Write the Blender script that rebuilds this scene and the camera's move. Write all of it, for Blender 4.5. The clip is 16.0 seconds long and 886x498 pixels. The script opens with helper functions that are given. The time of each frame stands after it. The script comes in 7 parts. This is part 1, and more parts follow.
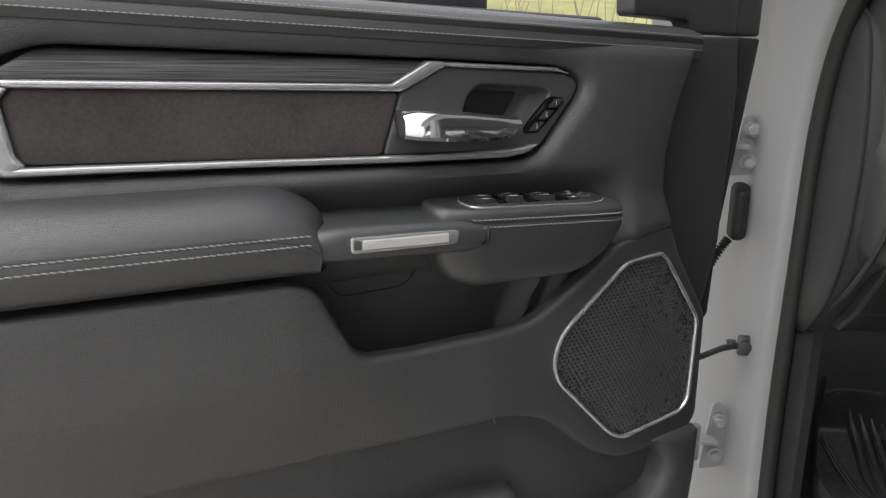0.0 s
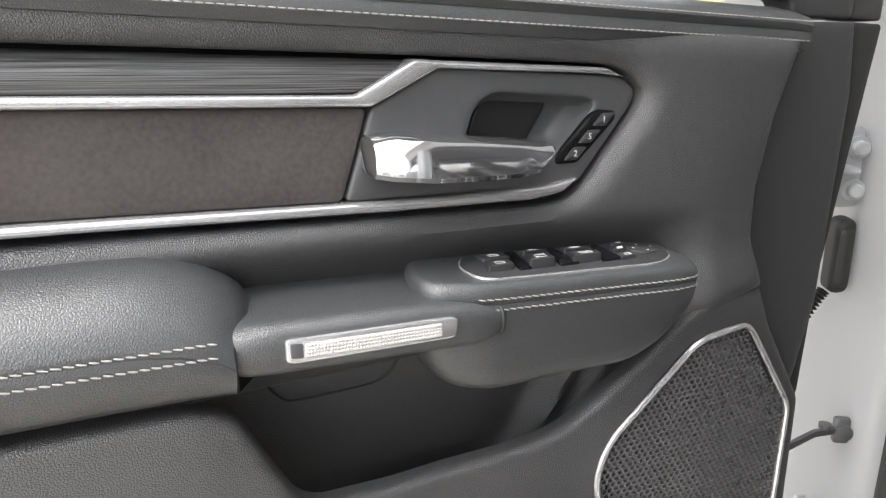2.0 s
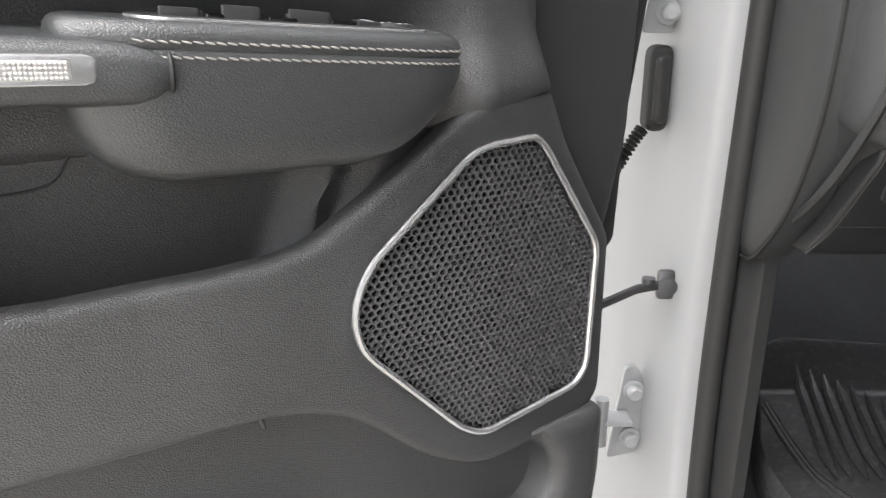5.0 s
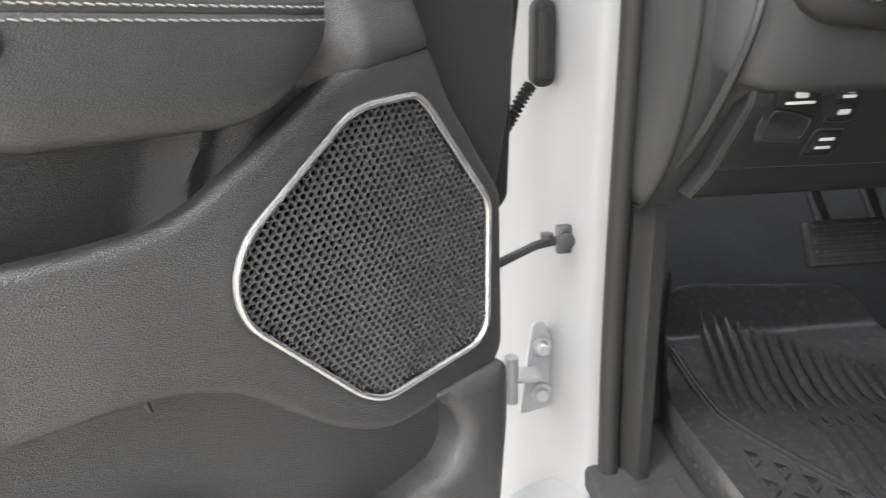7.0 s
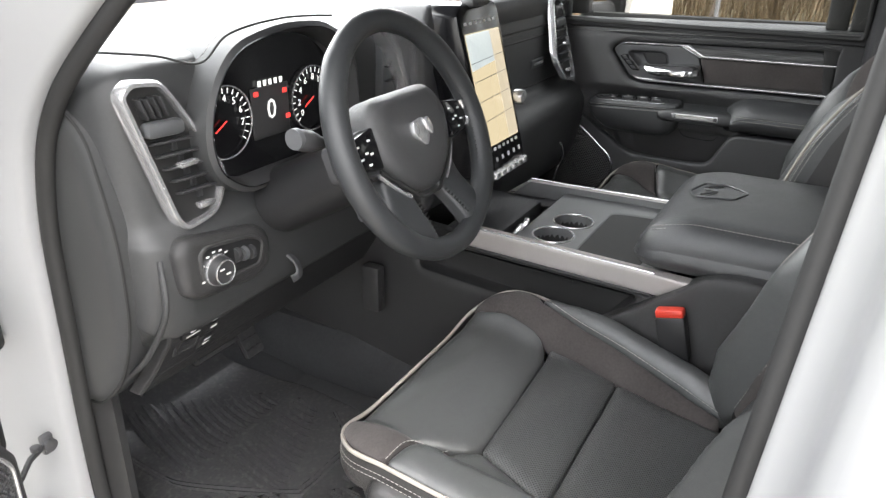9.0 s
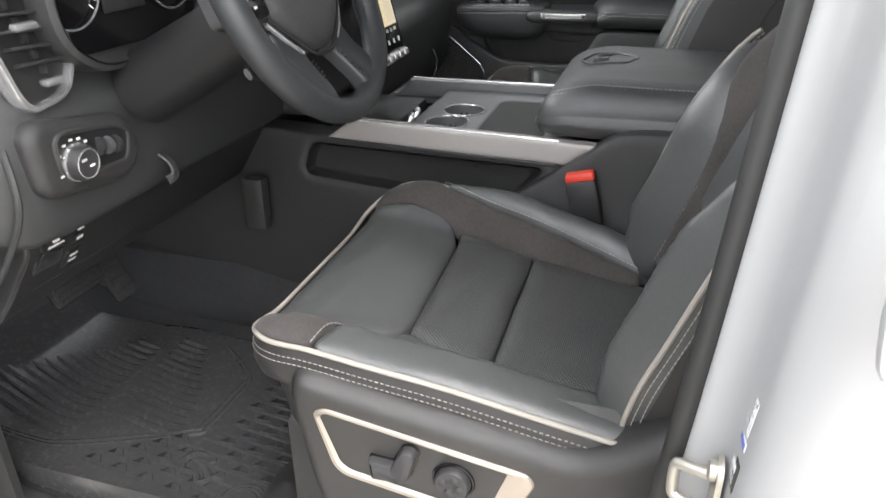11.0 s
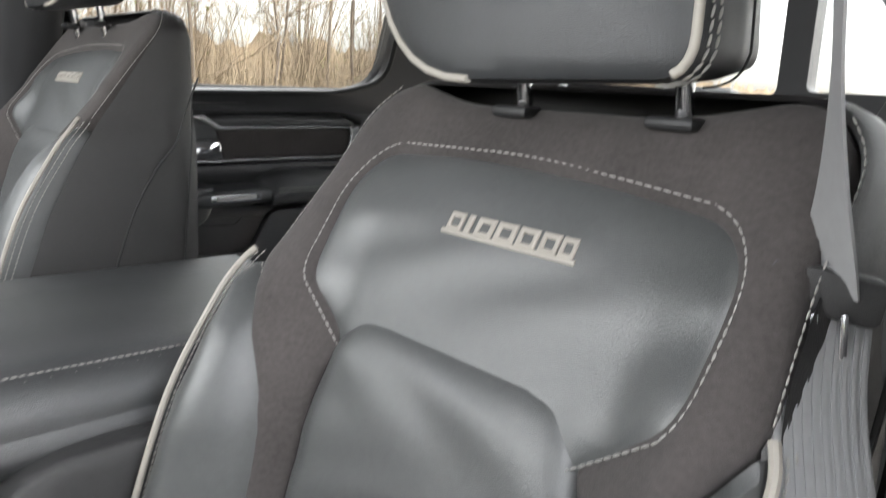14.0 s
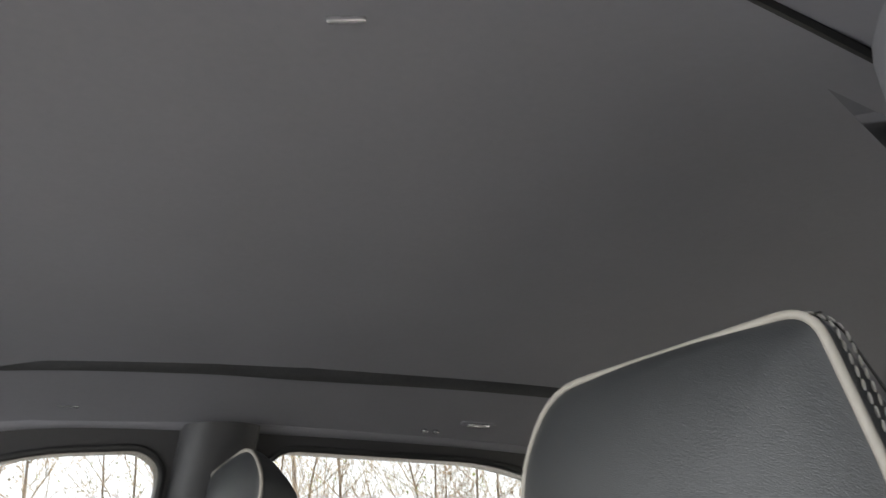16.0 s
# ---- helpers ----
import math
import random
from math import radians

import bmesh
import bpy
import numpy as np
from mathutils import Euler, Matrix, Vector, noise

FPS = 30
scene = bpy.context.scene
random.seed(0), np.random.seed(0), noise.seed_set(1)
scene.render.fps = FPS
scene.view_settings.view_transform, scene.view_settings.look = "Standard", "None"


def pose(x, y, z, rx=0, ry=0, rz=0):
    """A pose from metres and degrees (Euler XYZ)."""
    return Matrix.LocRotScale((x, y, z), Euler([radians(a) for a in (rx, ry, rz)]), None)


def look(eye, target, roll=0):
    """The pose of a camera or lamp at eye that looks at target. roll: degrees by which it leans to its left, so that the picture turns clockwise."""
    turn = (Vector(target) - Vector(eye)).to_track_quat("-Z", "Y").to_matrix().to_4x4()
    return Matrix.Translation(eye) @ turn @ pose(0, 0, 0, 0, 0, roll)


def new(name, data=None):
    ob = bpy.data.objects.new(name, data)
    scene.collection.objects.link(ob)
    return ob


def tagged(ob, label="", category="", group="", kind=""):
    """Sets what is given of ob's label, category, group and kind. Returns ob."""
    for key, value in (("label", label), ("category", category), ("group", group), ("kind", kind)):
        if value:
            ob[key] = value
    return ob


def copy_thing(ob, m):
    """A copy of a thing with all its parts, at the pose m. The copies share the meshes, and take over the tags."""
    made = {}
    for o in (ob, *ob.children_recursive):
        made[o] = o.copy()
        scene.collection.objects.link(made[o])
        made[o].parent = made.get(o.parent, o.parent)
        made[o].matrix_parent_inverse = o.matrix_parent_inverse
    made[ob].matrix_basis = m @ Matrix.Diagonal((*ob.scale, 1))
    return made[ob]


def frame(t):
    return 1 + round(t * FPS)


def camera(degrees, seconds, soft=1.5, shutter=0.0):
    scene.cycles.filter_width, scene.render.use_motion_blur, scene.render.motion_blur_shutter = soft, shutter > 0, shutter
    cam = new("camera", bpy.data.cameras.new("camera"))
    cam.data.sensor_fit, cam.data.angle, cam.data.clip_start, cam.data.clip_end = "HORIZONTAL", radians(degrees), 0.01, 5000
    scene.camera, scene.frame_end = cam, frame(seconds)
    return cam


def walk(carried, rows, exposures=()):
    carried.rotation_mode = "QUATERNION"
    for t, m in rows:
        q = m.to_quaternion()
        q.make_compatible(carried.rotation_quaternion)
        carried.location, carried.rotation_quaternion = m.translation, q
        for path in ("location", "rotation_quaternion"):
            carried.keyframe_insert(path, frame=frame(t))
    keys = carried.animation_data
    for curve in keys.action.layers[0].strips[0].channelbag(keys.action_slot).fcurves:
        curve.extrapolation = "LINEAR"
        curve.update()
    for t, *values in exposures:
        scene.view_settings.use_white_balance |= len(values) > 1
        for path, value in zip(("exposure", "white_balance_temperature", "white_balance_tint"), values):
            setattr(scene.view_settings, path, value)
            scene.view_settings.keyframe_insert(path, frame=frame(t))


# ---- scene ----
from mathutils.geometry import delaunay_2d_cdt
cam = camera(62.8, 16.0, soft=1.2, shutter=0.3)
PATH = [
    (0, (0.141, -0.032, 1.365), (-0.063, 1.897, 0.879), 0.5),
    (0.5, (0.148, 0.085, 1.372), (-0.078, 2.01, 0.877), 0.4),
    (1, (0.15, 0.181, 1.374), (-0.094, 2.101, 0.872), 0.3),
    (1.5, (0.138, 0.242, 1.375), (-0.114, 2.158, 0.862), 0.4),
    (2, (0.132, 0.264, 1.376), (-0.13, 2.178, 0.857), 0.4),
    (2.5, (0.128, 0.267, 1.377), (-0.14, 2.178, 0.855), 0.3),
    (3, (0.127, 0.268, 1.375), (-0.131, 2.18, 0.85), 0.5),
    (3.5, (0.133, 0.269, 1.363), (-0.077, 2.179, 0.81), 0.5),
    (4, (0.155, 0.276, 1.293), (0.034, 2.197, 0.75), 0.7),
    (4.5, (0.221, 0.334, 1.228), (0.157, 2.248, 0.653), 0.8),
    (4.7, (0.242, 0.36, 1.214), (0.208, 2.273, 0.632), 0.6),
    (6.8, (0.304, 0.373, 1.179), (0.426, 2.272, 0.564), -1.5),
    (7, (0.302, 0.369, 1.186), (0.491, 2.251, 0.535), -1.8),
    (7.5, (0.225, 0.326, 1.288), (1.067, 2.001, 0.591), 0.4),
    (8, (0.077, 0.247, 1.524), (1.473, 1.448, 0.744), 1.7),
    (8.5, (0.024, 0.178, 1.656), (1.565, 1.173, 0.858), 1.3),
    (8.7, (0.021, 0.169, 1.681), (1.587, 1.115, 0.874), 1.1),
    (10.8, (0.009, 0.22, 1.547), (1.715, 0.8, 0.679), 0.1),
    (11, (0.012, 0.242, 1.511), (1.724, 0.765, 0.62), -0.1),
    (11.5, (0.038, 0.285, 1.456), (1.752, 0.652, 0.492), -1.1),
    (12, (0.134, 0.35, 1.415), (1.847, 0.475, 0.389), -2.2),
    (12.5, (0.285, 0.388, 1.436), (1.956, 0.187, 0.356), -2.8),
    (13, (0.404, 0.456, 1.396), (2.051, -0.275, 0.53), -0.3),
    (13.5, (0.5, 0.459, 1.462), (1.995, -0.639, 0.715), 0.9),
    (14, (0.543, 0.44, 1.485), (1.977, -0.888, 1.059), 3.2),
    (14.5, (0.558, 0.396, 1.502), (2.023, -0.965, 1.464), 1.7),
    (15, (0.561, 0.389, 1.527), (2.042, -0.905, 1.888), -0.9),
    (15.5, (0.565, 0.39, 1.549), (2.063, -0.727, 2.261), -3.2),
    (16, (0.557, 0.437, 1.551), (2.080, -0.511, 2.416), -3.0),
]
EXPOSURES = [(0.0, 0.66), (0.5, 1.72), (1.2, 1.76), (4.5, 1.88), (7, 2.1), (7.5, 2.35), (8.0, 2.55), (8.5, 2.24), (11.0, 2.06), (12.0, 2.1), (12.5, 2.32), (13.0, 2.45), (13.5, 2.55), (14.0, 2.6), (14.5, 2.25), (15.0, 1.85), (15.5, 1.95), (16.0, 2.2)]
walk(cam, [(t, look(eye, target, roll)) for t, eye, target, roll in PATH], EXPOSURES)

# ---- light ----
world = bpy.data.worlds.new("overcast_sky")
scene.world = world
world.use_nodes = True
wn, wl = world.node_tree.nodes, world.node_tree.links
sky = wn.new("ShaderNodeTexSky")
sky.sky_type, sky.sun_disc = "NISHITA", False
sky.sun_elevation, sky.sun_rotation = radians(62), radians(220)
sky.air_density, sky.dust_density = 1.0, 4.0
grey = wn.new("ShaderNodeHueSaturation")
grey.inputs["Saturation"].default_value = 0.32
wl.new(sky.outputs[0], grey.inputs["Color"])
wl.new(grey.outputs[0], wn["Background"].inputs[0])
wn["Background"].inputs[1].default_value = 0.15
sun_data = bpy.data.lights.new("sun", "SUN")
sun_data.energy, sun_data.angle, sun_data.color = 1.5, radians(175), (1.0, 0.985, 0.96)
sun = new("sun", sun_data)
sun.matrix_world = look((-3.3, -3.7, 9.6), (0, 0, 0))
# daylight that comes in through the windscreen
pane_data = bpy.data.lights.new("windscreen_daylight", "AREA")
pane_data.shape, pane_data.size, pane_data.size_y, pane_data.energy = "RECTANGLE", 1.36, 0.62, 8.0
pane_data.color = (0.97, 0.99, 1.0)
pane_light = new("windscreen_daylight", pane_data)
pane_light.matrix_world = look((1.4, 1.345, 1.642), (1.4, 1.045, 1.002))

# ---- geometry helpers: a shape is (vertices, faces) ----


def rounded(points, r=0.01, seg=5):
    """A closed outline with rounded corners; a third value overrides the radius."""
    pts = [np.array(p[:2], float) for p in points]
    out = []
    for i, p in enumerate(pts):
        a, b = pts[i - 1], pts[(i + 1) % len(pts)]
        ri = points[i][2] if len(points[i]) > 2 else r
        la, lb = np.linalg.norm(a - p), np.linalg.norm(b - p)
        k = min(ri, la * 0.48, lb * 0.48)
        p0, p1 = p + (a - p) / la * k, p + (b - p) / lb * k
        for s in np.linspace(0, 1, seg):
            out.append((1 - s) ** 2 * p0 + 2 * s * (1 - s) * p + s * s * p1)
    return np.array(out)


def curve(points, n=60, closed=False):
    """A smooth line through points (Catmull-Rom)."""
    p = np.array(points, float)
    m = len(p)
    out = []
    spans = m if closed else m - 1
    for k in range(n if closed else n + 1):
        s = k * spans / n
        i = min(int(s), spans - 1)
        f = s - i
        if closed:
            a, b, c, d = (p[(i + j) % m] for j in (-1, 0, 1, 2))
        else:
            a, b, c, d = (p[min(max(i + j, 0), m - 1)] for j in (-1, 0, 1, 2))
        out.append(0.5 * (2 * b + (c - a) * f + (2 * a - 5 * b + 4 * c - d) * f * f + (3 * b - a - 3 * c + d) * f ** 3))
    return np.array(out)


def sdf(P, poly):
    """Signed distance of points to a closed outline, negative inside."""
    A = poly
    B = np.roll(poly, -1, 0)
    e = B - A
    w = P[:, None] - A[None]
    t = np.clip((w * e).sum(2) / np.maximum((e * e).sum(1), 1e-12), 0, 1)
    d = np.sqrt(((w - t[..., None] * e) ** 2).sum(2).min(1))
    c1, c2 = P[:, None, 1] >= A[:, 1], P[:, None, 1] < B[:, 1]
    cr = e[:, 0] * w[..., 1] > e[:, 1] * w[..., 0]
    inside = np.logical_xor.reduce((c1 & c2 & cr) | (~c1 & ~c2 & ~cr), axis=1)
    return np.where(inside, -d, d)


def evenly(outline, step):
    """A closed outline with added points, so that no edge is longer than step."""
    out = []
    for a, b in zip(outline, np.roll(outline, -1, 0)):
        k = max(1, int(math.ceil(np.linalg.norm(b - a) / step)))
        if np.linalg.norm(b - a) > 1e-6:
            out += [a + (b - a) * f / k for f in range(k)]
    return np.array(out)


def pillow(outline, res, rise, rad, surf, skirt=0.01, holes=(), extra=None):
    """A padded panel over an outline: the edge rolls down over rad by rise; surf(P, h) sets it in space."""
    loops = [np.array(outline, float)] + [np.array(h, float) for h in holes]

    def dist(P):
        d = sdf(P, loops[0])
        for h in loops[1:]:
            d = np.maximum(d, -sdf(P, h))
        return d

    rims = [evenly(o, res) for o in loops]
    pts, edges, n = [], [], 0
    for o in rims:
        pts.append(o)
        edges += [(n + k, n + (k + 1) % len(o)) for k in range(len(o))]
        n += len(o)
    rolled = abs(rise) > 1e-6
    steps = [q for q in (0.04 * rad, 0.15 * rad, 0.33 * rad, 0.6 * rad) if q < 0.8 * res] if rolled else []
    for q in steps:
        for o in rims:
            e = np.roll(o, -1, 0) - np.roll(o, 1, 0)
            nrm = np.stack([-e[:, 1], e[:, 0]], 1) / np.maximum(np.linalg.norm(e, axis=1, keepdims=True), 1e-9)
            for sg in (1, -1):
                c = o + nrm * q * sg
                pts.append(c[np.abs(dist(c) + q) < 0.12 * q])
    lo, hi = loops[0].min(0), loops[0].max(0)
    gx, gy = np.meshgrid(np.arange(lo[0], hi[0] + res, res), np.arange(lo[1], hi[1] + res, res), indexing="ij")
    G = np.stack([gx.ravel(), gy.ravel()], 1)
    G[:, 0] += 0.25 * res * np.where(np.arange(gx.shape[1]) % 2, 1, -1)[None].repeat(gx.shape[0], 0).ravel()
    pts.append(G[dist(G) < -(max(steps) if steps else 0) - 0.45 * res])
    P = np.vstack(pts)
    got = delaunay_2d_cdt([Vector(p) for p in P], edges, [], 0, 1e-7)
    P = np.array([tuple(p) for p in got[0]])
    tri = np.array([f for f in got[2] if len(f) == 3])
    tri = tri[dist(P[tri].mean(1)) < -1e-6]
    d = dist(P)
    x = np.clip(-d / max(rad, 1e-6), 0, 1)
    h = rise * np.sqrt(np.maximum(0, 1 - (1 - x) ** 2))
    if extra is not None:
        h = h + extra(P, -d)
    faces = [tuple(int(v) for v in q) for q in tri]
    verts = surf(P, h)
    if skirt:
        count = {(q[k], q[(k + 1) % 3]) for q in faces for k in range(3)}
        rim = [(a, b) for a, b in count if (b, a) not in count]
        low = sorted({v for e in rim for v in e})
        at = {v: len(P) + k for k, v in enumerate(low)}
        deep = skirt(P[low]) if callable(skirt) else skirt
        verts = np.vstack([verts, surf(P[low], h[low] - deep)])
        faces += [(b, a, at[a], at[b]) for a, b in sorted(rim)]
    return verts, faces


def join(*shapes):
    verts, faces, n = [], [], 0
    for v, f in shapes:
        verts.append(np.asarray(v, float))
        faces += [tuple(i + n for i in q) for q in f]
        n += len(v)
    return np.vstack(verts), faces


def loft(rings, closed=True, caps=True):
    rings = [np.asarray(r, float) for r in rings]
    m = len(rings[0])
    faces = []
    for k in range(len(rings) - 1):
        for i in range(m if closed else m - 1):
            j = (i + 1) % m
            faces.append((k * m + i, k * m + j, (k + 1) * m + j, (k + 1) * m + i))
    if caps and closed:
        if caps != "end":
            faces.append(tuple(range(m - 1, -1, -1)))
        faces.append(tuple((len(rings) - 1) * m + i for i in range(m)))
    return np.vstack(rings), faces


def tube(path, r, n=8, closed=False, ry=None, up=None):
    """A round or oval bar along a line; r may be a number or a value for each point."""
    p = np.asarray(path, float)
    m = len(p)
    rr = np.broadcast_to(np.asarray(r, float), (m,))
    r2 = rr if ry is None else np.broadcast_to(np.asarray(ry, float), (m,))
    t = np.roll(p, -1, 0) - np.roll(p, 1, 0) if closed else np.gradient(p, axis=0)
    t /= np.maximum(np.linalg.norm(t, axis=1, keepdims=True), 1e-9)
    nrm = np.array(up if up is not None else ((0, 0, 1) if abs(t[0][2]) < 0.9 else (1, 0, 0)), float)
    rings = []
    ang = np.linspace(0, 2 * math.pi, n, endpoint=False)
    for i in range(m):
        if up is not None:
            nrm = np.array(up, float)
        nrm = nrm - t[i] * (nrm @ t[i])
        nrm /= max(np.linalg.norm(nrm), 1e-9)
        b = np.cross(t[i], nrm)
        rings.append(p[i] + np.outer(np.cos(ang) * rr[i], b) + np.outer(np.sin(ang) * r2[i], nrm))
    if closed:
        rings.append(rings[0])
    return loft(rings, True, not closed)


def inset(poly, k):
    p = np.asarray(poly, float)
    e1, e2 = p - np.roll(p, 1, 0), np.roll(p, -1, 0) - p
    area = 0.5 * np.sum(p[:, 0] * np.roll(p[:, 1], -1) - np.roll(p[:, 0], -1) * p[:, 1])
    n1 = np.stack([-e1[:, 1], e1[:, 0]], 1)
    n2 = np.stack([-e2[:, 1], e2[:, 0]], 1)
    n1 /= np.maximum(np.linalg.norm(n1, axis=1, keepdims=True), 1e-9)
    n2 /= np.maximum(np.linalg.norm(n2, axis=1, keepdims=True), 1e-9)
    n = n1 + n2
    n /= np.maximum(np.linalg.norm(n, axis=1, keepdims=True), 0.6)
    return p + n * k * (1 if area > 0 else -1)


def prism(outline, low, high, bevel, surf):
    """An outline made solid between two heights, with a bevelled top edge."""
    o = np.asarray(outline, float)
    b = bevel
    levels = [(o, low), (o, high - b), (inset(o, b * 0.3), high - b * 0.3), (inset(o, b), high)]
    return loft([surf(q, np.full(len(q), h)) for q, h in levels])


def rbox(c, s, b=0.003, m=None):
    """A box with rounded edges about c with sizes s; m turns it."""
    hx, hy, hz = (v / 2 for v in s)
    b = min(b, hx * 0.95, hy * 0.95, hz * 0.95)
    rings = []
    for ins, z in ((b, -hz), (b * 0.3, -hz + b * 0.3), (0, -hz + b), (0, hz - b), (b * 0.3, hz - b * 0.3), (b, hz)):
        x, y = hx - ins, hy - ins
        q = rounded([(-x, -y), (x, -y), (x, y), (-x, y)], max(b, 1e-4), 3)
        rings.append(np.column_stack([q, np.full(len(q), z)]))
    v, f = loft(rings)
    if m is not None:
        v = v @ np.array(m.to_3x3()).T
    return v + np.array(c), f


def lathe(profile, c, axis="z", n=24):
    """A turned shape: profile of (radius, height) about an axis through c."""
    ang = np.linspace(0, 2 * math.pi, n, endpoint=False)
    rings = []
    for r, h in profile:
        a, b, z = r * np.cos(ang), r * np.sin(ang), np.full(n, h)
        rings.append(np.column_stack({"z": (a, b, z), "x": (z, a, b), "y": (b, z, a)}[axis]))
    v, f = loft(rings)
    return v + np.array(c), f


def stitches(path, length=0.0045, gap=0.002, r=0.0006, lift=(0, 0, 0), slant=0.0, side=None):
    """Thread stitches along a line, each a small bar."""
    p = np.asarray(path, float)
    seg = np.linalg.norm(np.diff(p, axis=0), axis=1)
    s = np.concatenate([[0], np.cumsum(seg)])
    shapes = []
    at = 0.0
    while at + length < s[-1]:
        a, b = (np.array([np.interp(q, s, p[:, k]) for k in range(3)]) for q in (at, at + length))
        a, b = a + lift, b + lift
        if side is not None:
            a, b = a + np.array(side) * slant, b - np.array(side) * slant
        mid = (a + b) / 2 + np.array(lift) * 0.3
        shapes.append(tube([a, mid, b], [r * 0.6, r, r * 0.6], 5))
        at += length + gap
    return join(*shapes)


def moved(shape, m):
    v, f = shape
    return np.asarray(v) @ np.array(m.to_3x3()).T + np.array(m.translation), f


def flipped(shape, s):
    v, f = shape
    return (np.asarray(v) * [s, 1, 1], [tuple(reversed(q)) for q in f]) if s < 0 else shape


def part(name, shape, material, parent=None, label="", sharp=38):
    """Links a shape as one mesh object, under a thing or a part."""
    me = bpy.data.meshes.new(name)
    me.from_pydata([tuple(map(float, q)) for q in shape[0]], [], shape[1])
    me.polygons.foreach_set("use_smooth", [True] * len(me.polygons))
    me.update()
    me.validate()
    bm = bmesh.new()
    bm.from_mesh(me)
    bmesh.ops.recalc_face_normals(bm, faces=bm.faces)
    bm.to_mesh(me)
    bm.free()
    if sharp:
        me.set_sharp_from_angle(angle=radians(sharp))
    me.materials.append(material)
    ob = new(name, me)
    if parent:
        ob.parent = parent
    if label:
        tagged(ob, label)
    return ob


def thing(name, label, category, m=None, group="", kind=""):
    ob = new(name)
    ob.empty_display_size = 0.05
    if m is not None:
        ob.matrix_world = m
    return tagged(ob, label, category, group, kind)


def writing(name, text, size, m, material, parent, depth=0.0002, shear=0.0, align="CENTER"):
    """Printed characters as a flat mesh."""
    cu = bpy.data.curves.new(name, "FONT")
    cu.body, cu.size, cu.extrude, cu.shear = text, size, depth, shear
    cu.align_x, cu.align_y, cu.resolution_u = align, "CENTER", 2
    tmp = bpy.data.objects.new(name, cu)
    me = bpy.data.meshes.new_from_object(tmp)
    bpy.data.objects.remove(tmp)
    me.materials.append(material)
    ob = new(name, me)
    ob.parent = parent
    ob.matrix_local = m
    return ob


# ---- materials ----


